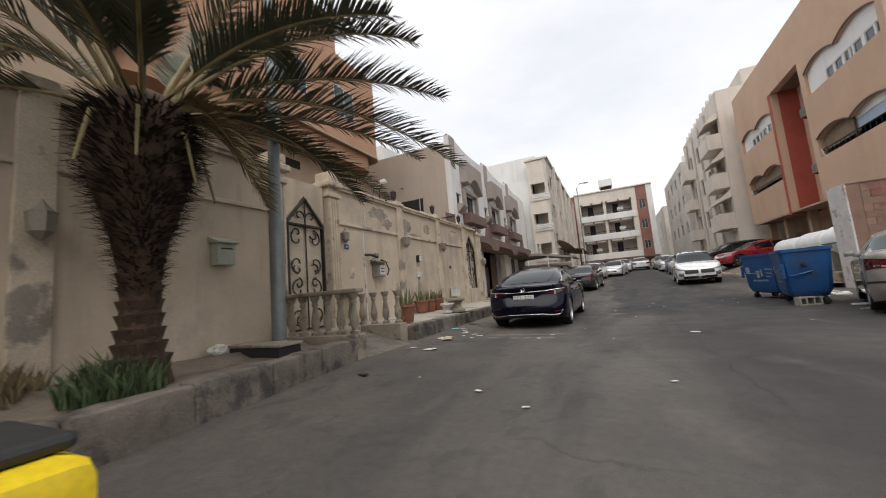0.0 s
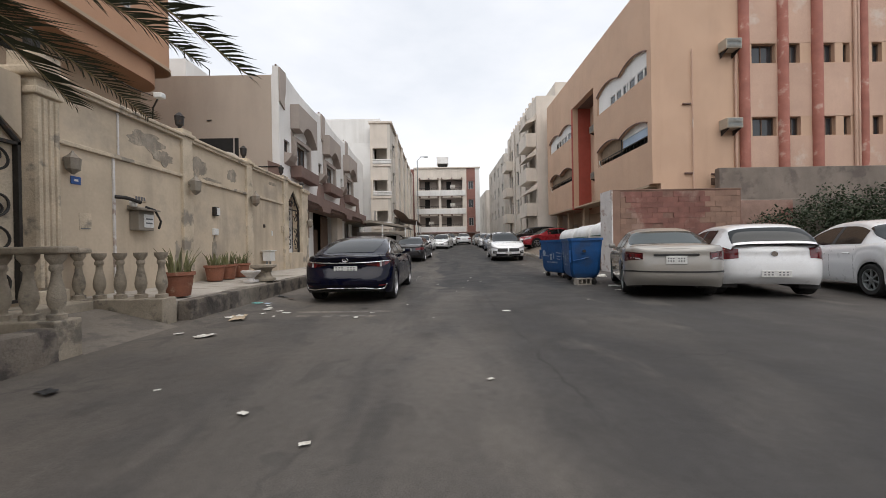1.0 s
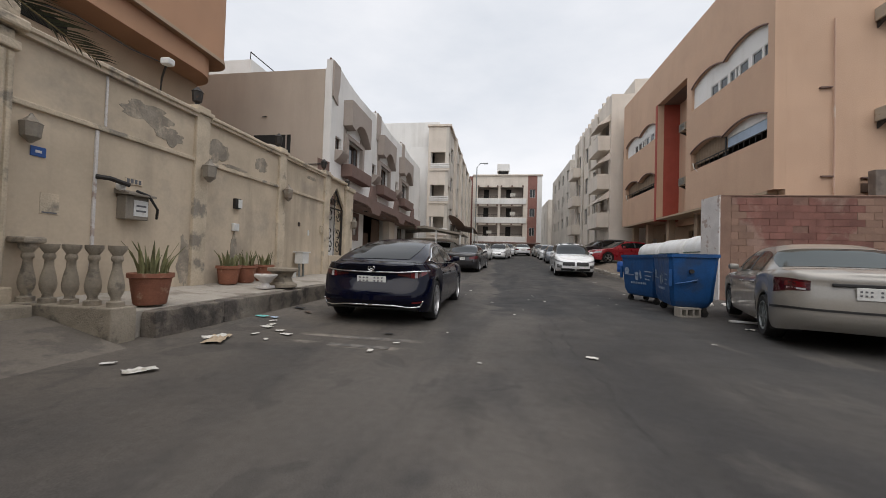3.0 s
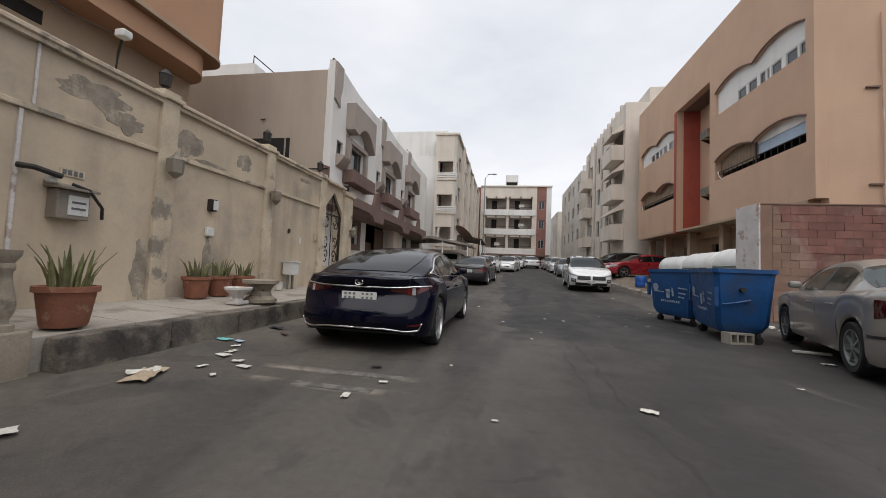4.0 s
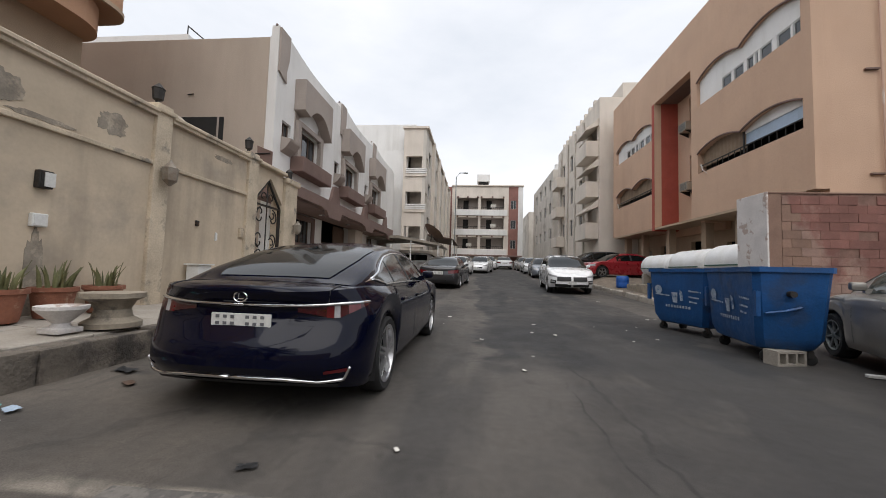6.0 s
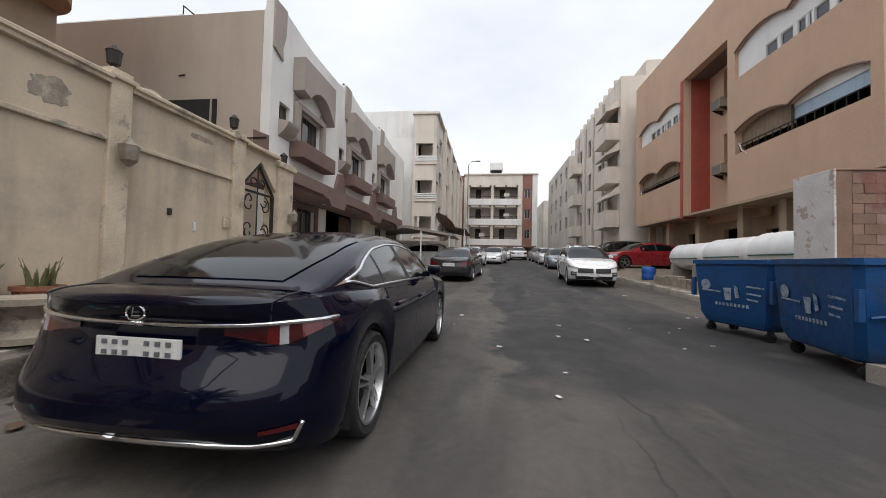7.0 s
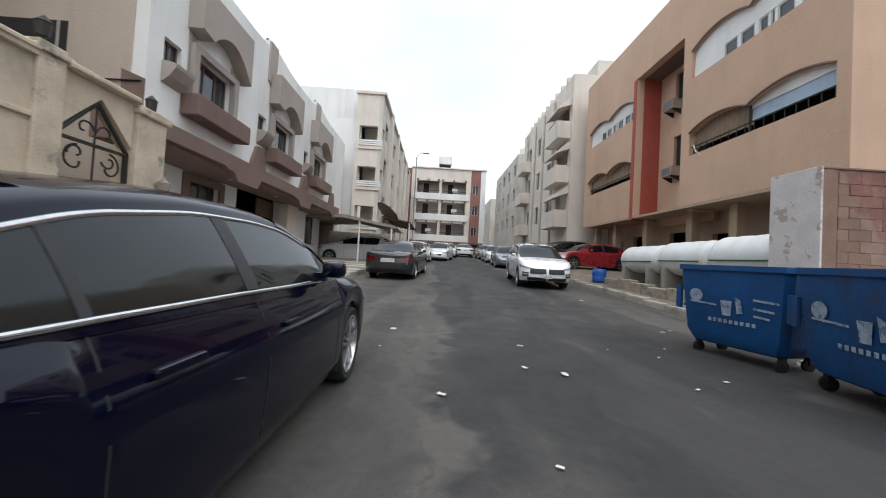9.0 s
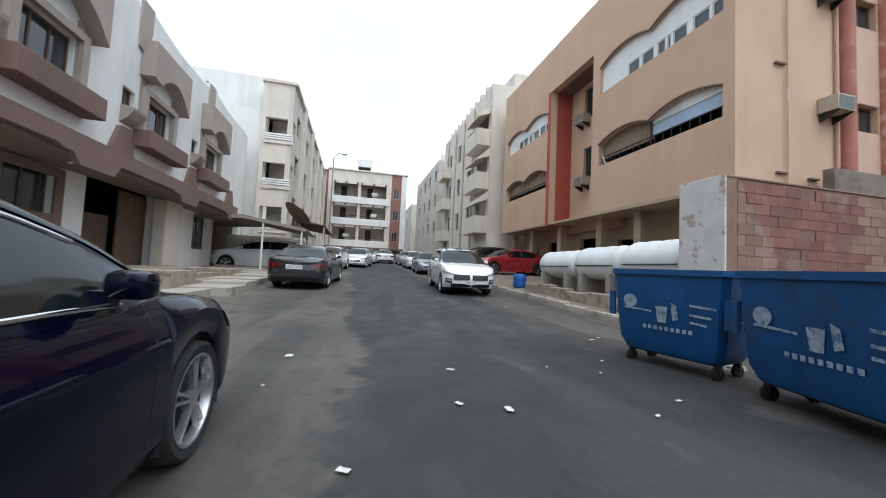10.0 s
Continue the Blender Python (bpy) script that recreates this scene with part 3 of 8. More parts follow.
# ---- cream garden wall ----
def garden_wall():
    t = thing("wall_garden", "cream plaster garden wall with moulded bands and grey damp patches", "wall", kind="structure")
    for i, (ya, yb, holes) in enumerate(((-4.0, 5.86, ()), (7.22, 14.62, ()))):
        bm = bmesh.new()
        panel(bm, (WX, ya, 0.0), (0, 1, 0), (1, 0, 0), yb - ya, 3.3, 0.25, holes)
        part("wall_panel", bm, M_CREAM, t)
    # coping with a small double moulding, in lengths between piers
    for ya, yb in ((-4.0, 2.85), (3.15, 5.72), (7.3, 9.7), (9.98, 12.06), (12.34, 14.3)):
        bm = bmesh.new()
        prism(bm, [(0.0, 3.3), (0.07, 3.3), (0.07, 3.345), (0.1, 3.36), (0.1, 3.4), (0.05, 3.43), (-0.3, 3.43), (-0.3, 3.3)], (WX, ya, 0), (1, 0, 0), (0, -1, 0), yb - ya)
        part("coping", bm, M_CREAM_TRIM, t)
        part("string_course", box(WX - 0.01, WX + 0.045, ya, yb, 2.555, 2.62, bev=0.012), M_CREAM_TRIM, t)
    # piers
    for y0, y1 in ((2.85, 3.15), (9.7, 9.98), (12.06, 12.34), (14.3, 14.64)):
        bm = bmesh.new()
        bx(bm, WX - 0.02, WX + 0.06, y0, y1, 0.35, 3.38, bev=0.012)
        bx(bm, WX - 0.29, WX + 0.1, y0 - 0.05, y1 + 0.05, 3.38, 3.45, bev=0.015)
        bx(bm, WX - 0.22, WX + 0.06, y0 - 0.0, y1 + 0.0, 3.45, 3.52, bev=0.015)
        part("pier", bm, M_CREAM_TRIM, t)
    # fluted half columns either side of the gate
    for y in (5.86, 7.22):
        bm = bmesh.new()
        bx(bm, WX - 0.3, WX + 0.14, y - 0.19, y + 0.19, 0.3, 0.62, bev=0.02)
        bx(bm, WX - 0.28, WX + 0.08, y - 0.14, y + 0.14, 0.62, 3.3, bev=0.02)
        for k in range(4):
            yy = y - 0.105 + k * 0.07
            lathe(bm, [(0.03, 0.66), (0.03, 3.05)], 8, Matrix.Translation((WX + 0.08, yy, 0)))
        bx(bm, WX - 0.3, WX + 0.13, y - 0.17, y + 0.17, 3.08, 3.18, bev=0.02)
        bx(bm, WX - 0.3, WX + 0.18, y - 0.21, y + 0.21, 3.3, 3.42, bev=0.03)
        bx(bm, WX - 0.26, WX + 0.12, y - 0.15, y + 0.15, 3.42, 3.62, bev=0.02)
        part("gate_pier", bm, M_CREAM_TRIM, t)
    # gable over the gate
    bm = bmesh.new()
    panel_pts = [(6.05, 2.5), (6.53, 3.0), (7.03, 2.5), (7.03, 3.28), (6.05, 3.28)]
    prism(bm, panel_pts, (WX - 0.03, 0, 0), (0, 1, 0), (1, 0, 0), 0.2)
    part("gate_lintel", bm, M_CREAM, t)
    # bare grey patches where the coat fell off, thin raised flakes
    rp = random.Random(11)
    for cy, cz, sy, sz in ((10.25, 2.86, 0.27, 0.2), (11.45, 2.92, 0.2, 0.16), (10.7, 2.67, 0.3, 0.035), (8.9, 3.02, 0.35, 0.16), (9.25, 2.82, 0.22, 0.12), (13.6, 3.1, 0.25, 0.05),
                           (10.73, 0.9, 0.09, 0.5), (9.6, 0.85, 0.12, 0.4), (4.3, 2.95, 0.4, 0.15)):
        pts = []
        for k in range(48):
            a = 2 * math.pi * k / 48
            q = 1 + 0.55 * noise.noise((math.cos(a) * 1.7 + cy, math.sin(a) * 1.7 + cz, 7)) + 0.22 * noise.noise((math.cos(a) * 6 + cy, math.sin(a) * 6 + cz, 3))
            pts.append((cy + sy * q * math.cos(a), cz + sz * q * math.sin(a)))
        part("bare_patch", slab(pts, (WX + 0.003 + 0.004 * (len(t.children) % 2), 0, 0), (0, 1, 0), (1, 0, 0), 0.02), M_BARE, t)
    # conduit down to the meter
    part("pipe", box(WX, WX + 0.03, 8.2, 8.235, 0.45, 2.55, bev=0.006), M_PEEL, t)
    part("pipe", box(WX, WX + 0.025, 8.3, 8.325, 2.63, 3.3, bev=0.006), M_PEEL, t)
    return t


garden_wall()


def scroll_gate(name, label, y0, y1, zb, zs, zt, x, bars=M_IRON):
    """An iron gate with a pointed head, scrollwork in front of a dark sheet or open."""
    t = thing(name, label, "gate")
    bm = bmesh.new()
    f = 0.035
    for ya, yb in ((y0, y0 + f), (y1 - f, y1)):
        bx(bm, x - f, x + f, ya, yb, zb, zs)
    bx(bm, x - f, x + f, y0, y1, zb, zb + f)
    bx(bm, x - f, x + f, y0, y1, zs - f, zs)
    ym = (y0 + y1) / 2
    for a, b in (((y0, zs), (ym, zt)), ((y1, zs), (ym, zt))):
        tube(bm, [(x, a[0], a[1]), (x, b[0], b[1])], 0.03, 6)
    part("gate_frame", bm, bars, t)

    def scroll(cy, cz, rad, turn, hand):
        pts = []
        for k in range(19):
            q = k / 18
            a = turn + hand * q * 4.6
            rr = rad * (1 - 0.78 * q)
            pts.append((x, cy + rr * math.cos(a), cz + rr * math.sin(a)))
        b = bmesh.new()
        tube(b, pts, 0.015, 5)
        part("scroll", b, bars, t)
    hgt, w = zs - zb, y1 - y0
    for row in range(4):
        for col in range(2):
            cy = y0 + w * (0.27 + 0.46 * col)
            cz = zb + hgt * (0.14 + 0.24 * row)
            scroll(cy, cz, w * 0.2, math.pi / 2 if row % 2 else -math.pi / 2, 1 if (col + row) % 2 else -1)
            scroll(cy, cz + 0.1 * (1 if row % 2 else -1), w * 0.12, 0.4 + row, -1 if (col + row) % 2 else 1)
    scroll(ym - w * 0.15, zs + (zt - zs) * 0.3, w * 0.13, 0, 1)
    scroll(ym + w * 0.15, zs + (zt - zs) * 0.3, w * 0.13, math.pi, -1)
    b = bmesh.new()
    tube(b, [(x, ym, zb), (x, ym, zt - 0.05)], 0.014, 6)
    part("centre_bar", b, bars, t)
    return t


g1 = scroll_gate("garden_gate", "rusty wrought iron gate with pointed head in the cream wall", 6.08, 6.98, 0.5, 2.44, 2.95, WX - 0.02)
part("backing_sheet", slab([(6.1, 0.5), (6.96, 0.5), (6.96, 2.42), (6.53, 2.9), (6.1, 2.42)], (WX - 0.06, 0, 0), (0, 1, 0), (1, 0, 0), 0.01), M_CREAM_TRIM, g1)

# second gate, set in a return wall at the end of the garden wall
gw = thing("wall_gate_end", "cream plaster gate piers with broken moulding at the end of the garden wall", "wall", kind="structure")
for y0, y1 in ((15.76, 16.36),):
    bm = bmesh.new()
    bx(bm, WX - 0.3, WX + 0.08, y0, y1, 0.2, 3.3, bev=0.02)
    bx(bm, WX - 0.34, WX + 0.14, y0 - 0.03, y1 + 0.05, 3.18, 3.32, bev=0.03)
    part("gate_pier", bm, M_CREAM_TRIM, gw)
part("gate_lintel", slab([(14.645, 2.6), (15.2, 3.16), (15.755, 2.6), (15.755, 3.34), (14.645, 3.34)], (WX, 0, 0), (0, 1, 0), (1, 0, 0), 0.22), M_CREAM, gw)
part("lintel_coping", box(WX - 0.26, WX + 0.12, 14.645, 15.755, 3.34, 3.42, bev=0.02), M_CREAM_TRIM, gw)
scroll_gate("garden_gate", "dark wrought iron scroll gate with a pointed head", 14.66, 15.74, 0.45, 2.5, 3.1, WX - 0.06)
part("low_wall", box(WX - 0.05, WX + 0.1, 14.65, 15.75, 0.3, 1.0, bev=0.02), M_CREAM, gw)


# ---- balustrades at the gate landing ----
def baluster_mesh():
    bm = bmesh.new()
    prof = [(0.072, 0.0), (0.072, 0.05), (0.045, 0.06), (0.04, 0.09), (0.062, 0.14), (0.07, 0.2), (0.062, 0.27), (0.04, 0.38), (0.036, 0.45), (0.05, 0.47), (0.05, 0.5), (0.04, 0.52), (0.076, 0.58), (0.078, 0.62)]
    lathe(bm, prof, 14)
    return bm


def balustrade(y, x0, x1, count, rail, zb=0.46):
    t = thing("balustrade", "weathered cast stone balusters on a low plinth" + (" with a stone handrail" if rail else ", handrail broken off"), "balustrade", group="balustrades at the garden gate")
    part("plinth", box(x0, x1, y - 0.12, y + 0.14, 0.0, zb, bev=0.015), M_STONE, t)
    first = None
    for i in range(count):
        x = x0 + 0.1 + (x1 - x0 - 0.2) * i / (count - 1)
        m = Matrix.Translation((x, y, zb)) @ Matrix.Rotation(i * 1.3, 4, "Z")
        if first is None:
            first = part("baluster", baluster_mesh(), M_STONE, t, local=True, smooth=True)
            first.matrix_basis = m
        else:
            share(first, t, m)
    if rail:
        part("handrail", box(x0 - 0.02, x1 + 0.03, y - 0.1, y + 0.1, zb + 0.62, zb + 0.69, bev=0.02), M_STONE, t)
    return t


balustrade(5.98, -4.5, -3.0, 6, True)
b2 = balustrade(7.5, -4.5, -3.18, 5, False)
part("handrail_stub", box(-4.55, -4.3, 7.4, 7.6, 1.08, 1.15, bev=0.02), M_STONE, b2)


# ---- apartment block helpers ----
def window(parent, o, u, n, w, h, depth=0.12, frame_mat=M_FRAMEW, glass=M_GLASSW, mullions=1, sill=False):
    """A glazed window set back in an opening whose lower corner on the outer face is o."""
    o, u, n = Vector(o), Vector(u), Vector(n)
    f = bmesh.new()
    q = 0.05
    base = o - n * depth
    step = (w - q) / (mullions + 1)
    panel(f, base, u, n, w, h, 0.05, [(q + k * step, (k + 1) * step, q, h - q) for k in range(mullions + 1)])
    fr = part("window", f, frame_mat, parent)
    part("pane", slab([(q * 0.5, q * 0.5), (w - q * 0.5, q * 0.5), (w - q * 0.5, h - q * 0.5), (q * 0.5, h - q * 0.5)], base - n * 0.025, u, n, 0.012), glass, fr)
    if sill:
        part("sill", slab([(-0.06, -0.06), (w + 0.06, -0.06), (w + 0.06, 0.0), (-0.06, 0.0)], o + n * 0.08, u, n, 0.2), M_OFFW, fr)
    return fr


def ac_unit(m, label="boxy window air conditioner with rust-stained beige casing"):
    """An air conditioner sticking out of a wall; local +y points outward, origin on the wall at its lower edge."""
    t = thing("air_conditioner", label, "air conditioner", m, group="air conditioners on the facades")
    part("casing", box(-0.33, 0.33, 0.0, 0.45, 0.0, 0.42, bev=0.012), M_AC, t, local=True)
    for k in range(7):
        z = 0.05 + k * 0.05
        part("louvre", box(-0.29, 0.29, 0.452, 0.466, z, z + 0.022), M_GALV, t, local=True)
    for x in (-0.25, 0.25):
        part("bracket", slab([(0.0, 0.0), (0.44, 0.0), (0.44, -0.02), (0.03, -0.22), (0.0, -0.22)], (x - 0.012, 0, 0), (0, 1, 0), (-1, 0, 0), 0.024), M_IRON, t, local=True)
    return t


def face_m(p, n):
    """A pose on a wall: local y along the outward normal n."""
    return Matrix.Translation(p) @ Matrix.Rotation(math.atan2(-n[0], n[1]), 4, "Z")


# ---- right building: peach block with arched loggias and red recess ----
FX = 9.64


def wave(y, y0, y1, ends, peak):
    """Two shallow arcs side by side."""
    mid = (y0 + y1) / 2
    a, b = (y0, mid) if y < mid else (mid, y1)
    q = (y - a) / (b - a)
    return ends + (peak - ends) * math.sin(math.pi * min(max(q, 0), 1)) ** 0.8


def peach_building():
    t = thing("apartment_building", "peach stucco apartment block with arched window bands and a red recess", "building", Matrix.Translation((FX + 6, 25, 0)))
    Y0, Y1, Z0, Z1 = 17.9, 32.7, 3.66, 12.55
    wins = [(18.22, 23.2, 5.5, 6.36, 6.66), (18.22, 23.2, 8.42, 9.48, 9.82), (27.25, 32.1, 5.5, 6.3, 6.62), (27.25, 32.1, 8.45, 9.3, 9.62)]
    holes = [(a - Y0, b - Y0, z0 - Z0, zp - Z0) for a, b, z0, ze, zp in wins] + [(23.66 - Y0, 26.95 - Y0, 0.0, 10.32 - Z0)]
    bm = bmesh.new()
    panel(bm, (FX, Y0, Z0), (0, 1, 0), (-1, 0, 0), Y1 - Y0, Z1 - Z0, 0.35, holes)
    part("wall", bm, M_PEACH, t)
    for k, (a, b, z0, ze, zp) in enumerate(wins):
        # spandrel that gives the opening its wavy head
        bm = bmesh.new()
        n_seg = 28
        for i in range(n_seg):
            ya, yb = a + (b - a) * i / n_seg, a + (b - a) * (i + 1) / n_seg
            za, zb_ = wave(ya + 1e-4, a, b, ze, zp - 0.02), wave(yb - 1e-4, a, b, ze, zp - 0.02)
            prism(bm, [(ya, za), (yb, zb_), (yb, zp), (ya, zp)], (FX, 0, 0), (0, 1, 0), (-1, 0, 0), 0.35)
        bmesh.ops.remove_doubles(bm, verts=bm.verts, dist=0.0005)
        part("spandrel", bm, M_PEACH, t)
        # thin dark drip edge along the wavy head
        bm = bmesh.new()
        pts = [(FX - 0.02, a + (b - a) * i / 28, wave(min(max(a + (b - a) * i / 28, a + 1e-3), b - 1e-3), a, b, ze, zp - 0.02) - 0.005) for i in range(29)]
        tube(bm, pts, 0.035, 5)
        part("drip_edge", bm, M_BROWN, t)
        # added near-black sheet: the shade deep in the loggia, put into colour
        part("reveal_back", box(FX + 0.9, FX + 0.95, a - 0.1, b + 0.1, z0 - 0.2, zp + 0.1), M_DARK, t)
        upper = z0 > 8
        if upper:
            bm = bmesh.new()
            span = b - a
            # narrow panes along the foot of the white boarding, in uneven groups
            panes = ((0.004, 0.082), (0.094, 0.2), (0.237, 0.34), (0.353, 0.384), (0.395, 0.46), (0.488, 0.592), (0.614, 0.72))
            hl = [(p0 * span, p1 * span, 0.03, 0.52) for p0, p1 in panes]
            panel(bm, (FX + 0.12, a, z0), (0, 1, 0), (-1, 0, 0), span, zp - z0, 0.05, hl)
            part("white_infill", bm, M_WHITEW, t)
            for h in hl:
                window(t, (FX + 0.12, a + h[0], z0 + h[2]), (0, 1, 0), (-1, 0, 0), h[1] - h[0], h[3] - h[2], depth=0.02, mullions=0)
        else:
            mid = (a + b) / 2
            if k == 0:
                for i in range(13):
                    ya = a + 0.02 + i * (mid - a - 0.02) / 13
                    part("blue_sheet", box(FX + 0.2, FX + 0.215 + 0.012 * (i % 2), ya, ya + (mid - a) / 13 - 0.006, z0 + 0.36, ze - 0.06), M_BLUEP, t)
            if k == 0:
                part("white_board", box(FX + 0.17, FX + 0.19, a, mid, ze - 0.08, zp), M_WHITEW, t)
                part("cross_post", box(FX + 0.1, FX + 0.14, mid - 0.03, mid + 0.03, z0, zp - 0.3), M_IRON, t)
            lo, hi = (mid, b - 0.02) if k == 0 else (a + 0.02, b - 0.02)
            bm = bmesh.new()
            prev = None
            for i in range(40):
                y = lo + (hi - lo) * i / 39
                x = FX + 0.25 + 0.03 * math.sin(i * 1.9)
                cur = (bm.verts.new((x, y, z0 + 0.3)), bm.verts.new((x, y, zp)))
                if prev:
                    bm.faces.new((prev[0], cur[0], cur[1], prev[1]))
                prev = cur
            part("curtain", bm, M_CURT, t, smooth="all")
            bm = bmesh.new()
            for zz in (z0 + 0.32, z0 + 0.02):
                bx(bm, FX + 0.1, FX + 0.14, a, b, zz, zz + 0.035)
            for i in range(16):
                y = a + 0.1 + i * (b - a - 0.2) / 15
                bx(bm, FX + 0.11, FX + 0.13, y, y + 0.02, z0 + 0.05, z0 + 0.34)
            part("railing", bm, M_IRON, t)
            bm = bmesh.new()
            tube(bm, [(FX - 0.05, b - 0.3, z0 + 0.32), (FX - 0.07, b - 0.45, z0 + 0.05), (FX - 0.05, b - 0.7, z0 - 0.15)], 0.03, 5, 0.4)
            part("hanging_cloth", bm, M_PAPER, t)
    # recess: red far cheek, tan back wall with doors
    part("recess_cheek", box(FX - 0.02, FX + 1.2, 26.952, 27.2, 3.5, 10.318), M_RED, t, "brick red painted cheek wall of the recess")
    part("recess_cheek", box(FX + 0.36, FX + 1.2, 23.4, 23.655, 3.5, 10.318), M_PEACH, t)
    part("recess_soffit", box(FX + 0.36, FX + 1.2, 23.66, 26.95, 10.33, 10.6), M_BROWN, t)
    bm = bmesh.new()
    panel(bm, (FX + 1.2, 23.4, 3.2), (0, 1, 0), (-1, 0, 0), 3.8, 7.2, 0.2, [(1.5, 2.5, 2.4, 4.0), (1.5, 2.5, 5.4, 6.9)])
    part("recess_wall", bm, M_PEACH, t)
    # panes painted near-black in place of the unlit rooms behind
    for z in (5.6, 8.6):
        window(t, (FX + 1.2, 24.9, z), (0, 1, 0), (-1, 0, 0), 1.0, 1.6 if z < 6 else 1.5, glass=M_DARK, frame_mat=M_BROWNW)
    # side wall to the parking ground
    sw, sh = 13.0, Z1 - Z0 + 1.6
    sz = Z0 - 1.6
    cols = ((13.96, 15.0), (15.5, 16.05), (17.0, 17.55), (17.9, 18.2), (19.15, 19.6), (20.6, 21.4))
    hl = [(x0 - FX, x1 - FX, z0 - sz, z1 - sz) for x0, x1 in cols for z0, z1 in ((5.62, 6.42), (8.72, 9.55))]
    bm = bmesh.new()
    panel(bm, (FX + 0.352, Y0, sz), (1, 0, 0), (0, -1, 0), sw, sh, 0.3, [(a - 0.352, b - 0.352, c, d) for a, b, c, d in hl])
    part("side_wall", bm, [M_PEACH, M_PEACH_PINK], t)
    for x0, x1 in cols:
        for z0, z1 in ((5.62, 6.42), (8.72, 9.55)):
            window(t, (x0, Y0, z0), (1, 0, 0), (0, -1, 0), x1 - x0, z1 - z0, depth=0.16, frame_mat=M_BROWNW)
    part("pink_render", box(15.0 - 1.3, FX + 13.3, Y0 - 0.012, Y0 - 0.002, 4.0, 5.6), M_PEACH_PINK, t)
    part("pink_render", box(15.0 - 1.3, FX + 13.3, Y0 - 0.012, Y0 - 0.002, 6.44, 8.7), M_PEACH_PINK, t)
    part("pink_render", box(15.0 - 1.3, FX + 13.3, Y0 - 0.012, Y0 - 0.002, 9.57, 12.5), M_PEACH_PINK, t)
    for x, r in ((13.58, 0.2), (15.25, 0.2), (16.72, 0.2), (18.72, 0.15), (20.2, 0.2)):
        bm = bmesh.new()
        lathe(bm, [(r, 3.6), (r, 12.5)], 12, Matrix.Translation((x, Y0 - 0.06, 0)))
        part("pilaster", bm, M_PILAS, t, smooth=True)
    for x, r in ((13.2, 0.045), (18.35, 0.06), (18.5, 0.05), (11.35, 0.025)):
        bm = bmesh.new()
        tube(bm, [(x, Y0 - 0.07, 3.4), (x, Y0 - 0.07, 9.3 if x < 14 else 12.5)], r, 8)
        part("drainpipe", bm, M_PEACH_PINK, t)
    for x, z in ((11.2, 7.0), (11.25, 4.05), (12.4, 4.0)):
        part("pipe_stub", box(x - 0.25, x + 0.1, Y0 - 0.08, Y0, z, z + 0.045), M_BROWN, t)
    part("vent_hatch", box(12.15, 12.6, Y0 - 0.03, Y0 + 0.01, 3.55, 3.85, bev=0.01), M_BROWNW, t)
    # roof, parapet, other sides
    part("roof", box(FX + 0.36, FX + 13.3, Y0 + 0.31, Y1, 12.0, 12.3), M_CONC, t)
    part("rear_wall", box(FX + 13.05, FX + 13.35, Y0 + 0.31, Y1, 0, Z1), M_PEACH, t)
    part("far_wall", box(FX + 0.36, FX + 13.0, Y1 - 0.3, Y1 - 0.002, 3.66, Z1 - 0.01), M_PEACH, t)
    part("soffit", box(FX + 0.004, FX + 1.5, Y0 + 0.31, Y1 - 0.31, 3.56, 3.655), M_TAN, t)
    # recessed ground floor
    bm = bmesh.new()
    panel(bm, (FX + 1.5, Y0 + 0.31, 0.0), (0, 1, 0), (-1, 0, 0), Y1 - Y0 - 0.6, 3.56, 0.2, [(1.2, 2.4, 1.4, 2.6), (4.2, 5.6, 0.4, 2.7), (7.0, 8.2, 0.6, 2.9), (10.0, 11.2, 0.8, 2.9), (12.3, 13.4, 1.6, 2.7)])
    part("ground_floor_wall", bm, M_TAN, t)
    # added near-black sheet for the shade behind the ground-floor openings
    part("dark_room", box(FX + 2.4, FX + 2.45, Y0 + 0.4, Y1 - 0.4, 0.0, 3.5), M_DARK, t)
    for y in (19.5, 21.8, 23.9, 26.9, 29.8, 32.2):
        part("column", box(FX + 0.6, FX + 0.95, y - 0.17, y + 0.17, 0.0, 3.555, bev=0.02), M_TAN, t)
    for k in range(3):
        part("roof_tank_plinth", box(11.5 + k * 3.5, 12.4 + k * 3.5, 27 + k, 28.4 + k, 12.3, 13.2, bev=0.05), M_WHITEW, t)
    return t


peach_building()
for p in ((12.85, 17.89, 9.15), (12.85, 17.89, 5.85)):
    ac_unit(face_m(p, (0, -1)))
for p in ((FX + 1.2, 25.75, 8.35), (FX + 1.2, 25.7, 5.35)):
    ac_unit(face_m(p, (-1, 0)))


# ---- block-work enclosure and grey wall on the right ----
BRICKS = []


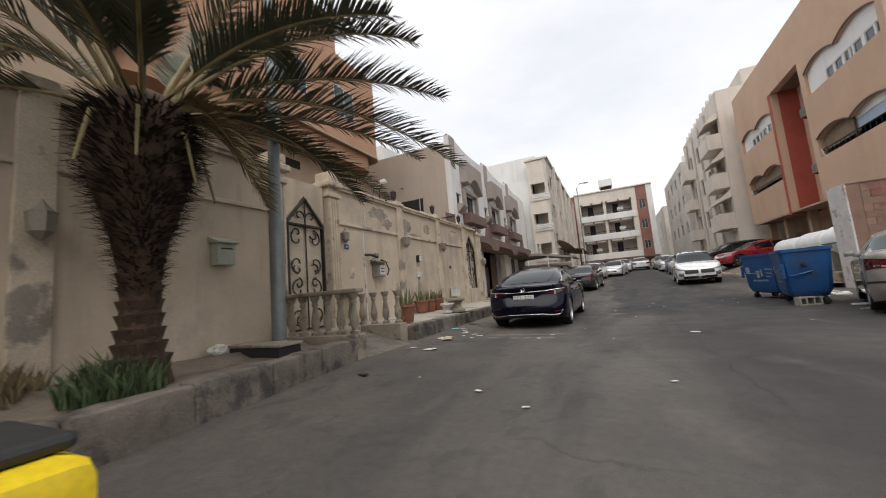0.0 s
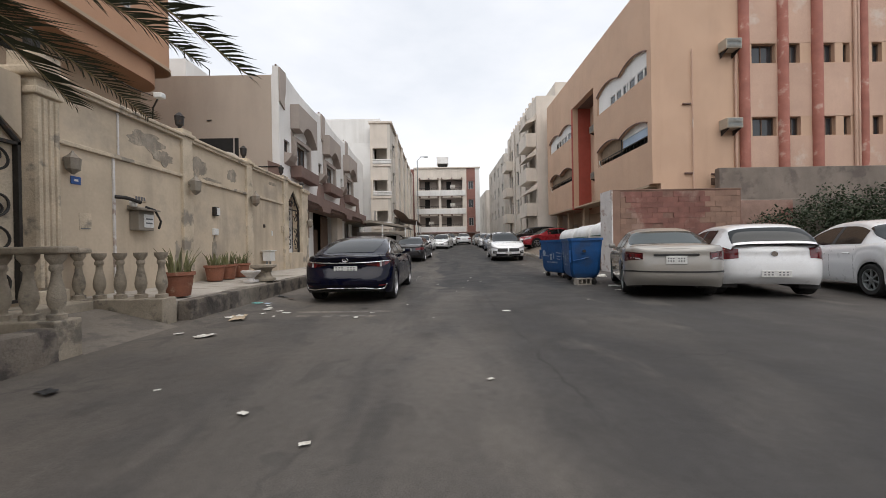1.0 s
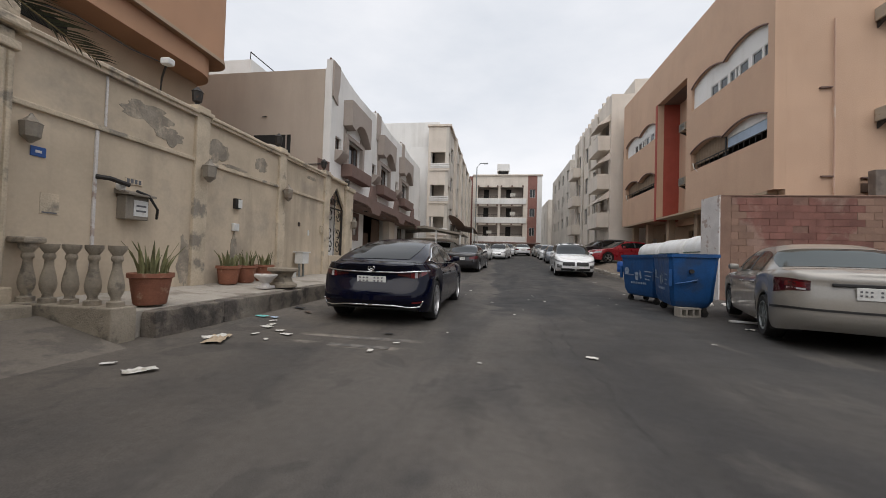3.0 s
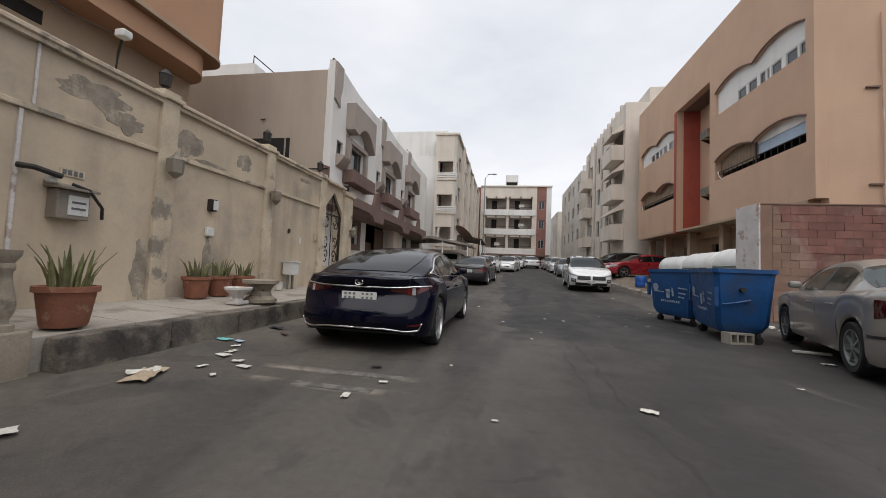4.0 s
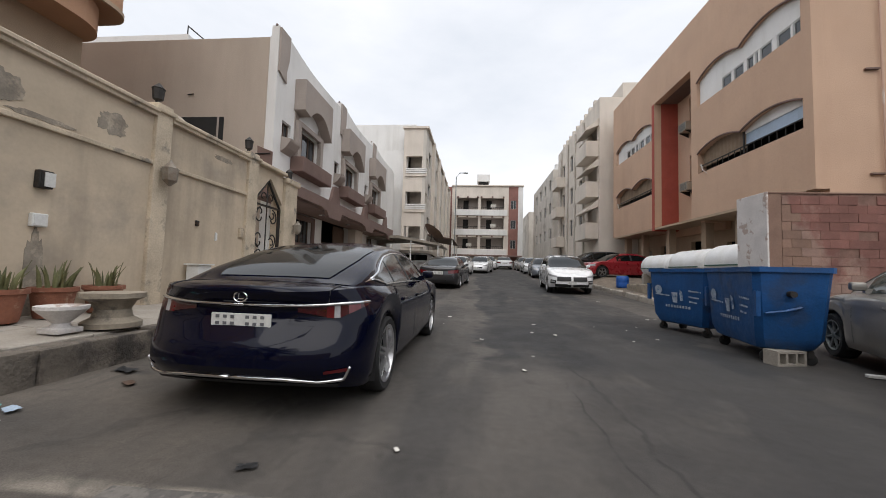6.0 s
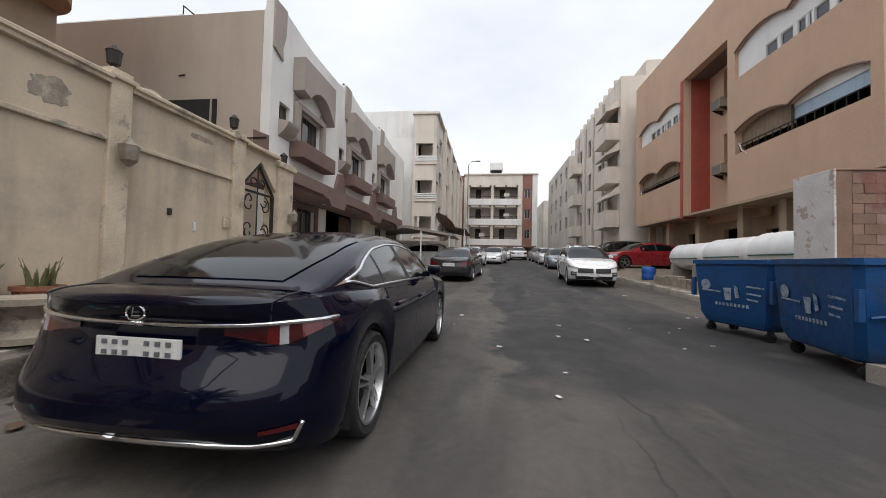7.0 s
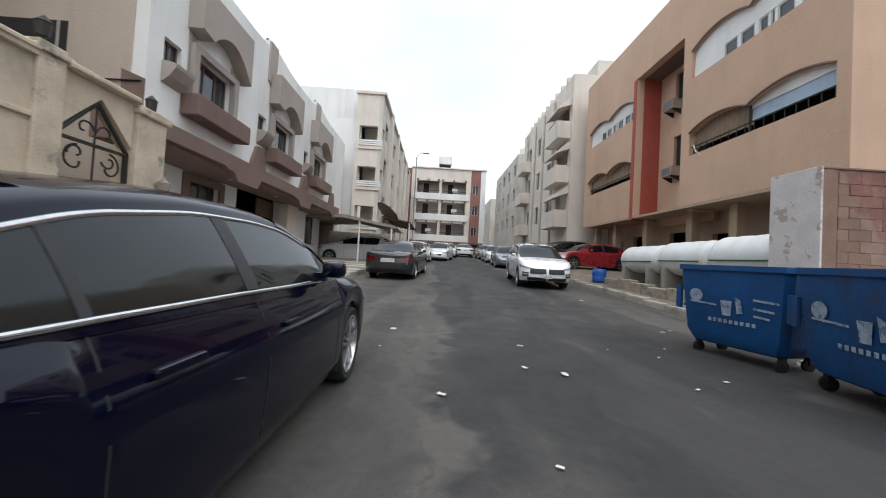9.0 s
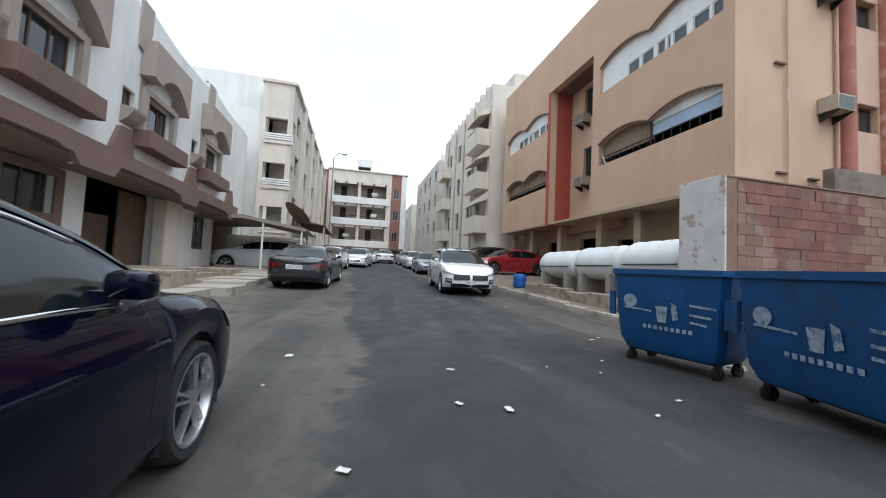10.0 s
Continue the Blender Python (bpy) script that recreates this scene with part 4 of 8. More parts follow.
def brick_enclosure():
    t = thing("wall_brick", "reddish block-work yard wall with a peeling white painted end", "wall", kind="structure")
    part("core", box(7.03, 11.9, 16.098, 17.0, 0.0, 3.1), M_MORTAR, t)
    part("painted_end", box(6.985, 7.03, 16.06, 17.02, 0.0, 3.14, bev=0.01), M_PEEL, t, "peeling white painted end of the wall")
    part("coping", box(7.0, 11.92, 16.075, 17.03, 3.1, 3.14, bev=0.01), M_BLOCKTAN, t)
    part("corner_render", box(7.03, 7.32, 16.09, 16.13, 0.0, 3.1), M_BLOCKTAN, t)
    r = random.Random(3)
    zc = 0.05
    row = 0
    shapes = {}
    while zc < 3.05:
        x = 7.33 - (0.2 if row % 2 else 0.0)
        while x < 11.84:
            x0, x1 = max(x, 7.325), min(x + 0.4, 11.86)
            if x1 - x0 > 0.06 and not (r.random() < 0.035):
                key = (round(x1 - x0, 3), r.randrange(3), x0 < 7.7 - 0.3 * (zc > 1.5) + r.uniform(-0.2, 0.2) or x0 > 10.55 + r.uniform(-0.3, 0.3))
                if key not in shapes:
                    w = key[0]
                    bm = bmesh.new()
                    bx(bm, 0.002, w - 0.002, -0.043 - 0.004 * key[1], 0.0, 0.002, 0.197, bev=0.004)
                    for v in bm.verts:
                        v.co += Vector((noise.noise(v.co * 9 + Vector((key[1], 0, 0))), 0, noise.noise(v.co * 7))) * 0.006
                    me_ob = part("brick", bm, M_BLOCKTAN if key[2] else M_BRICK, t, local=True)
                    shapes[key] = me_ob
                    me_ob.matrix_basis = Matrix.Translation((x0, 16.13, zc))
                else:
                    share(shapes[key], t, Matrix.Translation((x0, 16.13 + r.uniform(-0.004, 0.004), zc)))
            x += 0.4
        zc += 0.2
        row += 1


M_GREYBLOCK = mat("grey_brown_block", (0.2, 0.166, 0.14), 0.95, var=0.18, scale=1.2, stain=(0.14, 0.115, 0.1), stain_at=0.52, stain_scale=1.1, streak=(0.13, 0.11, 0.095), bump=0.4, bscale=30)
part_grey = thing("wall_grey", "grey cement block boundary wall behind the parked cars", "wall", kind="structure")
part("wall_panel", box(12.0, 26.0, 17.25, 17.5, 0.0, 4.15, bev=0.02), M_GREYBLOCK, part_grey)
part("wall_panel", box(11.9, 26.0, 16.5, 16.75, 0.0, 2.75, bev=0.02), M_GREYBLOCK, part_grey)
part("block_panel", box(11.95, 14.2, 16.42, 16.5, 0.0, 2.7, bev=0.01), M_BRICK, part_grey)
part("side_wall", box(26.0, 26.3, -6.0, 17.5, 0.0, 3.0), M_CONC, part_grey)


# ---- villas on the left: white, taupe and brown ----
VX, VY0, VY1 = -6.2, 17.9, 34.6


def villa_row():
    t = thing("villa", "two-storey villa row in white and mauve-brown render with bay windows", "building", Matrix.Translation((VX - 5, 26, 0)))
    ZT = 8.55
    bays = [(19.08, 21.35), (23.55, 25.85), (28.05, 30.45)]
    holes = []
    for a, b in bays:
        holes.append((a + 0.35 - VY0, b - 0.35 - VY0, 5.0, 6.1))
        holes.append((a - 0.72 - VY0, a - 0.14 - VY0, 5.4, 5.95))
    bm = bmesh.new()
    panel(bm, (VX, VY0, 0.0), (0, 1, 0), (1, 0, 0), VY1 - VY0, ZT, 0.3,
          holes + [(1.6, 2.9, 1.95, 3.05), (3.9, 7.2, 0.4, 3.2), (10.2, 11.6, 1.5, 3.0), (12.4, 16.2, 0.5, 3.2)])
    part("wall", bm, M_WHITEW, t)
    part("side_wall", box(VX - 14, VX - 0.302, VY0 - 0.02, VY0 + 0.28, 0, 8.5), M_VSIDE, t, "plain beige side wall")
    part("roof", box(VX - 11, VX - 0.302, VY0 + 0.3, VY1, 8.1, 8.3), M_CONC, t)
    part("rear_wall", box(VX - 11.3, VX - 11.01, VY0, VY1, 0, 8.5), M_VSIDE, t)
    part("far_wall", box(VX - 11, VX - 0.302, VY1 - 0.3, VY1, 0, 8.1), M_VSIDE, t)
    # thin sheet painted near-black as the shade within the villa rooms
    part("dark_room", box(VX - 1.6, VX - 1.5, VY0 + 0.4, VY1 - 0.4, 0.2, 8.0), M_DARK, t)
    # curved parapet steps with brown dropped corners
    for k, ya in enumerate((17.9, 23.3, 28.6)):
        pts = [(ya, ZT), (ya, ZT + 0.35)]
        for i in range(13):
            q = i / 12
            pts.append((ya + 0.5 + q * 2.6, ZT + 0.35 - 0.3 * math.sin(q * math.pi / 2)))
        pts += [(ya + 4.6, ZT + 0.05), (ya + 5.3, ZT + 0.1), (ya + 5.3, ZT)]
        part("parapet", slab(pts, (VX, 0, 0), (0, 1, 0), (1, 0, 0), 0.25), M_WHITEW, t)
        cap = bmesh.new()
        tube(cap, [(VX - 0.1, p[0], p[1] + 0.02) for p in pts[1:-1]], 0.05, 6)
        part("parapet_cap", cap, M_BROWN, t)
        tab = [(ya + 0.02, ZT + 0.3), (ya + 0.62, ZT + 0.3), (ya + 0.6, ZT - 0.5), (ya + 0.45, ZT - 1.0), (ya + 0.5, ZT - 1.35), (ya + 0.02, ZT - 1.15)]
        part("corner_tab", slab(tab, (VX + 0.07, 0, 0), (0, 1, 0), (1, 0, 0), 0.065), M_TAUPE, t)
    for a, b in bays:
        m = (a + b) / 2
        # taupe hood with an arched underside over each bay
        hood = [(a - 0.02, 7.72), (b + 0.1, 7.72), (b + 0.1, 6.25)]
        for i in range(11):
            q = i / 10
            hood.append((b - 0.12 - q * (b - a - 0.55), 6.25 + 0.72 * math.sin(math.pi * (0.06 + q * 0.86)) ** 0.7))
        hood.append((a - 0.02, 6.62))
        part("bay_hood", slab(hood, (VX + 0.42, 0, 0), (0, 1, 0), (1, 0, 0), 0.415), M_TAUPE, t)
        part("bay_back", box(VX - 0.0, VX + 0.03, a + 0.05, a + 0.34, 4.9, 6.6), M_TAUPE, t)
        part("bay_back", box(VX - 0.0, VX + 0.03, b - 0.34, b - 0.05, 4.9, 6.6), M_TAUPE, t)
        part("bay_frame", slab([(a + 0.1, 4.95), (a + 0.32, 4.95), (a + 0.32, 6.12), (b - 0.32, 6.12), (b - 0.32, 4.95), (b - 0.1, 4.95), (b - 0.1, 6.3), (a + 0.1, 6.3)], (VX + 0.16, 0, 0), (0, 1, 0), (1, 0, 0), 0.125), M_TAUPE, t)
        part("window_ledge", slab([(0.004, 5.38), (0.36, 5.3), (0.34, 5.22), (0.2, 5.02), (0.004, 4.86)], (VX, a - 0.76, 0), (1, 0, 0), (0, -1, 0), 0.66), M_TAUPE, t)
        part("flower_box", box(VX + 0.004, VX + 0.5, a - 0.1, b + 0.1, 4.38, 4.92, bev=0.03), M_BROWN, t)
        window(t, (VX, a + 0.35, 5.0), (0, 1, 0), (1, 0, 0), b - a - 0.7, 1.1, frame_mat=M_BROWNW, mullions=2)
        window(t, (VX, a - 0.72, 5.4), (0, 1, 0), (1, 0, 0), 0.58, 0.55, frame_mat=M_BROWNW)
        # brown stepped tail rising from the canopy
        tail = [(b + 0.55, 3.5), (b + 0.75, 3.9), (b + 1.05, 4.05), (b + 1.35, 4.72), (b + 1.85, 4.78), (b + 2.05, 4.1), (b + 2.25, 3.5)]
        part("stepped_tab", slab(tail, (VX + 0.12, 0, 0), (0, 1, 0), (1, 0, 0), 0.115), M_BROWN, t)
    # long brown canopy with a wavy lower edge
    cy0, cy1 = 16.75, 29.3
    top = [(cy0, 3.46), (cy1, 3.5)]
    low = []
    for i in range(61):
        y = cy1 - (cy1 - cy0) * i / 60
        q = (y - cy0) % 4.4
        low.append((y, 3.14 - (0.28 if 2.6 < q < 3.9 else 0.0) - 0.1 * math.sin(min(max((q - 2.2) / 0.4, 0), 1) * math.pi)))
    part("canopy_fascia", slab(top + low, (VX + 1.3, 0, 0), (0, 1, 0), (1, 0, 0), 0.12), M_BROWN, t)
    part("canopy", slab([(VX + 0.004, 3.05), (VX + 1.17, 3.05), (VX + 1.17, 3.46), (VX + 0.004, 3.95)], (0, cy0, 0), (1, 0, 0), (0, -1, 0), cy1 - cy0), M_BROWN, t)
    for y in (17.4, 20.2, 23.0, 25.8):
        bm = bmesh.new()
        lathe(bm, [(0.1, 3.025), (0.1, 3.05)], 14, Matrix.Translation((VX + 0.7, y, 0)))
        part("downlight", bm, M_LAMPCLR, t)
    # piers, door, ground-floor window with brown surround
    for y0, y1 in ((24.95, 26.1),):
        part("pier", box(VX + 0.004, VX + 0.4, y0, y1, 0.2, 3.045, bev=0.02), M_OFFW, t)
    part("window_surround", slab([(19.25, 1.7), (21.05, 1.7), (21.05, 3.0), (19.25, 3.0), (19.25, 1.7), (19.5, 1.95), (19.5, 2.8), (20.8, 2.8), (20.8, 1.95), (19.5, 1.95)], (VX + 0.06, 0, 0), (0, 1, 0), (1, 0, 0), 0.055), M_BROWN, t)
    window(t, (VX, 19.5, 1.95), (0, 1, 0), (1, 0, 0), 1.3, 1.1, frame_mat=M_BROWNW)
    window(t, (VX, 28.1, 1.5), (0, 1, 0), (1, 0, 0), 1.4, 1.5, frame_mat=M_BROWNW)
    part("door", box(VX - 0.14, VX - 0.08, 23.3, 24.4, 0.45, 3.0, bev=0.01), M_BROWNW, t, "brown wooden entrance door")
    part("door_panel", box(VX - 0.3, VX - 0.24, 22.0, 23.2, 0.45, 2.2, bev=0.01), M_BROWNW, t)
    part("door_panel", box(VX - 0.3, VX - 0.24, 24.5, 25.05, 0.45, 3.0, bev=0.01), M_BROWNW, t)
    # opening in the side wall: a flat sheet, the room's shade painted near-black
    fr = part("side_window", box(-9.55, -7.9, VY0 - 0.035, VY0 - 0.022, 4.6, 5.85), M_DARK, t, "open window in the side wall, its inner shade painted near-black")
    part("window_frame", box(-8.12, -8.06, VY0 - 0.05, VY0 - 0.036, 4.6, 5.85), M_TAUPE, fr)
    for z, a, b in ((4.62, -7.3, -6.25), (6.6, -9.2, -9.0)):
        bm = bmesh.new()
        tube(bm, [(a, VY0 - 0.05, z), (b, VY0 - 0.05, z + 0.02)], 0.02, 5)
        part("cable", bm, M_IRON, t)
    part("corner_tab", slab([(-0.5, 4.9), (0.02, 4.7), (0.02, 4.0), (-0.45, 3.95)], (VX, VY0 - 0.03, 0), (1, 0, 0), (0, -1, 0), 0.02), M_BROWN, t)
    return t


villa_row()
# villa forecourt, steps and low boxes
fore = thing("forecourt", "pale paved forecourt in front of the villas", "pavement", kind="structure")
for i in range(14):
    y0 = 15.75 + i * 1.35
    z = rise(y0 + 0.7) + 0.2
    edge = -3.0 if y0 < 20 else -2.55
    part("paving_slab", box(VX, edge, y0, y0 + 1.342, z - 0.6, z + 0.02 * (i % 2), bev=0.012), M_PAVE, fore)
st = thing("villa_steps", "pale stone entrance steps with low side walls", "steps", kind="structure")
for k in range(3):
    part("step", box(VX + 0.02, -4.4 + 0.35 * (2 - k) - 0.0, 22.2, 24.9, 0.3, 0.52 + 0.15 * k, bev=0.012), M_STONE, st)
for y0, y1 in ((20.6, 22.15), (24.95, 26.2)):
    part("side_wall", box(-5.6, -3.7, y0, y1, 0.25, 0.8, bev=0.02), M_STONE, st)

# ---- orange house behind the garden wall ----
def orange_house():
    t = thing("house", "orange and tan stucco house with a rounded overhanging upper floor", "house", Matrix.Translation((-12, 9, 0)))
    part("lower_wall", box(-17, -9.6, 2.0, 15.0, 0, 7.0), M_TAN, t)

    def rounded(x0, x1, y0, y1, z0, z1, r):
        pts = [(x0, y0), (x1 - r, y0)]
        for k in range(9):
            a = -math.pi / 2 + math.pi / 2 * k / 8
            pts.append((x1 - r + r * math.cos(a), y0 + r + r * math.sin(a)))
        for k in range(9):
            a = math.pi / 2 * k / 8
            pts.append((x1 - r + r * math.cos(a), y1 - r + r * math.sin(a)))
        pts.append((x0, y1))
        return slab(pts, (0, 0, z1), (1, 0, 0), (0, 0, 1), z1 - z0, w=(0, 1, 0))
    part("overhang", rounded(-17, -8.75, 5.2, 15.1, 6.6, 7.2, 0.9), M_ORANGE, t)
    part("overhang", rounded(-17, -8.6, 5.0, 15.3, 7.2, 11.0, 0.5), M_ORANGE, t)
    part("band", rounded(-17, -8.54, 4.9, 15.36, 7.2, 7.3, 0.6), M_TAN, t)
    part("penthouse", box(-17, -10.2, 3.0, 14.4, 11.0, 14.2, bev=0.03), M_ORANGE, t)
    part("tan_bay", box(-10.4, -8.9, -1.0, 5.4, 0, 9.5, bev=0.03), M_TAN, t)
    for y0, y1, z0, z1, x in ((9.2, 10.8, 8.3, 9.6, -8.6), (12.2, 13.4, 8.3, 9.6, -8.6), (1.6, 2.3, 5.2, 6.6, -8.9), (7.0, 7.5, 4.0, 5.3, -9.6)):
        fr = part("window", slab([(y0, z0), (y1, z0), (y1, z1), (y0, z1)], (x + 0.03, 0, 0), (0, 1, 0), (1, 0, 0), 0.04), M_FRAMEW, t)
        part("pane", slab([(y0 + 0.06, z0 + 0.06), ((y0 + y1) / 2 - 0.03, z0 + 0.06), ((y0 + y1) / 2 - 0.03, z1 - 0.06), (y0 + 0.06, z1 - 0.06)], (x + 0.036, 0, 0), (0, 1, 0), (1, 0, 0), 0.02), M_GLASSW, fr)
        part("pane", slab([((y0 + y1) / 2 + 0.03, z0 + 0.06), (y1 - 0.06, z0 + 0.06), (y1 - 0.06, z1 - 0.06), ((y0 + y1) / 2 + 0.03, z1 - 0.06)], (x + 0.036, 0, 0), (0, 1, 0), (1, 0, 0), 0.02), M_GLASSW, fr)
    # solid strip on the wall; the slot's inner shade is its near-black colour
    part("vent_slot", box(-9.6, -9.57, 9.2, 11.3, 5.95, 6.25), M_DARK, t)
    part("roof", box(-17, -10.1, 2.9, 14.5, 14.2, 14.35), M_CONC, t)
    part("white_block", box(-24, -12.2, 21.0, 26.0, 0.0, 10.9), M_WHITEW, t)
    bm = bmesh.new()
    tube(bm, [(-12.4, 21.2, 10.9), (-12.4, 21.2, 11.4), (-12.4, 23.2, 11.4), (-12.4, 23.2, 10.9)], 0.03, 5)
    part("roof_rail", bm, M_IRON, t)
    return t


orange_house()
# grey-tan backdrop wall between the house and the villa
yard = part("yard_wall", box(-9.5, -6.6, 15.6, 15.8, 0, 4.2), M_TAN)
tagged(yard, "tan rendered yard wall behind the garden wall", "wall", kind="structure")


# ---- far blocks ----
def balcony(parent, o, u, n, w, h=0.95, depth=1.0, mt=M_OFFW):
    o, u, n = Vector(o), Vector(u), Vector(n)
    bm = bmesh.new()
    prism(bm, [(0, 0), (w, 0), (w, h), (0, h)], o + n * depth, u, n, 0.12)
    prism(bm, [(0, 0), (0.12, 0), (0.12, h), (0, h)], o + n * (depth - 0.124), u, n, depth - 0.13)
    prism(bm, [(w - 0.12, 0), (w, 0), (w, h), (w - 0.12, h)], o + n * (depth - 0.124), u, n, depth - 0.13)
    prism(bm, [(0.124, 0), (w - 0.124, 0), (w - 0.124, 0.12), (0.124, 0.12)], o + n * (depth - 0.124), u, n, depth - 0.13)
    return part("balcony", bm, mt, parent)


def left_block():
    """White and cream block beyond the villas, with corner balconies towards the viewer."""
    t = thing("apartment_building", "cream and white apartment block with corner balconies", "building", Matrix.Translation((-9, 48, 1)))
    y0, y1 = 35.0, 60.5
    bm = bmesh.new()
    hs = [(z, z + 1.2) for z in (3.3, 6.05, 8.9)]
    panel(bm, (-5.6, y0, 0.3), (1, 0, 0), (0, -1, 0), 1.546, 12.0, 0.25, [(0.22, 1.5, a - 0.3, b - 0.3) for a, b in hs])
    part("corner_wall", bm, M_OFFW, t)
    bm = bmesh.new()
    panel(bm, (-12, y0 + 0.5, 0.3), (1, 0, 0), (0, -1, 0), 6.648, 10.4, 0.3, [(5.75, 6.2, 5.9, 7.2), (5.75, 6.2, 8.6, 9.9)])
    part("front_wall", bm, M_WHITEW, t)
    for z in (6.2, 8.9):
        window(t, (-6.25, y0 + 0.5, z), (1, 0, 0), (0, -1, 0), 0.45, 1.3)
    part("penthouse", box(-12, -4.9, y0 + 1.4, y0 + 14, 10.7, 13.25, bev=0.03), M_WHITEW, t)
    part("white_strip", box(-6.6, -5.36, y0 + 0.44, y0 + 0.49, 0.4, 10.7), M_WHITEW, t)
    for k, (xa, xb) in enumerate(((-8.4, -7.9), (-6.9, -6.4), (-6.0, -5.6))):
        bm = bmesh.new()
        lathe(bm, [(0.4, 13.25), (0.45, 13.7), (0.3, 13.95), (0.1, 14.0)], 12, Matrix.Translation((xa, y0 + 4 + k, 0)))
        part("roof_tank", bm, M_WHITEW, t, smooth=True)
    bm = bmesh.new()
    hl = []
    for i in range(5):
        for z in (4.2, 7.0, 9.7):
            hl.append((1.6 + i * 4.8, 3.0 + i * 4.8, z - 0.3, z + 1.0))
    for z in (3.3, 6.05, 8.9):
        hl.append((0.25, 1.2, z - 0.3, z + 0.9))
    panel(bm, (-3.8, y0, 0.3), (0, 1, 0), (1, 0, 0), y1 - y0, 12.0, 0.25, hl)
    part("street_wall", bm, M_GREYW, t)
    for h in hl[:15]:
        window(t, (-3.8, y0 + h[0], h[2] + 0.3), (0, 1, 0), (1, 0, 0), h[1] - h[0], h[3] - h[2], mullions=1)
    for i in range(5):
        bm = bmesh.new()
        prism(bm, [(3.6 + i * 4.8, 0.3), (4.5 + i * 4.8, 0.3), (4.5 + i * 4.8, 12.5), (3.6 + i * 4.8, 12.5)], (-3.55, y0, 0), (0, 1, 0), (1, 0, 0), 0.245)
        part("pilaster", bm, M_OFFW, t)
    for z in (3.3, 6.05, 8.9):
        part("balcony_floor", box(-5.3, -4.06, y0 + 0.26, y0 + 1.5, z - 0.2, z), M_GREYW, t)
        part("balcony_back", box(-5.3, -4.06, y0 + 1.5, y0 + 1.6, z, z + 2.4), M_GREYW, t)
        bm = bmesh.new()
        for zz in (0.0, 0.14, 0.28):
            bx(bm, -5.36, -3.72, y0 - 0.14, y0 - 0.02, z - 0.2 + zz, z - 0.1 + zz)
        part("balcony_rail", bm, M_WHITEW, t)
        part("slab_edge", box(-5.4, -3.7, y0 - 0.1, y0 - 0.003, z - 0.45, z - 0.22, bev=0.02), M_OFFW, t)
    part("cornice", box(-5.7, -3.6, y0 - 0.12, y1, 12.3, 12.5, bev=0.03), M_OFFW, t)
    part("roof", box(-12, -4.06, y0 + 0.8, y1, 10.4, 10.6), M_CONC, t)
    part("rear_wall", box(-12.3, -12.0, y0, y1, 0, 10.7), M_GREYW, t)
    # added sheet, near-black in place of the unlit rooms behind the street wall
    part("dark_room", box(-5.2, -5.1, y0 + 1.8, y1 - 0.5, 0.3, 12.0), M_DARK, t)
    return t


left_block()


M_REDSTRIP = mat("dull_red_brown_paint", (0.25, 0.12, 0.098), 0.88, var=0.15, scale=1.2, streak=(0.2, 0.1, 0.085), bump=0.2)


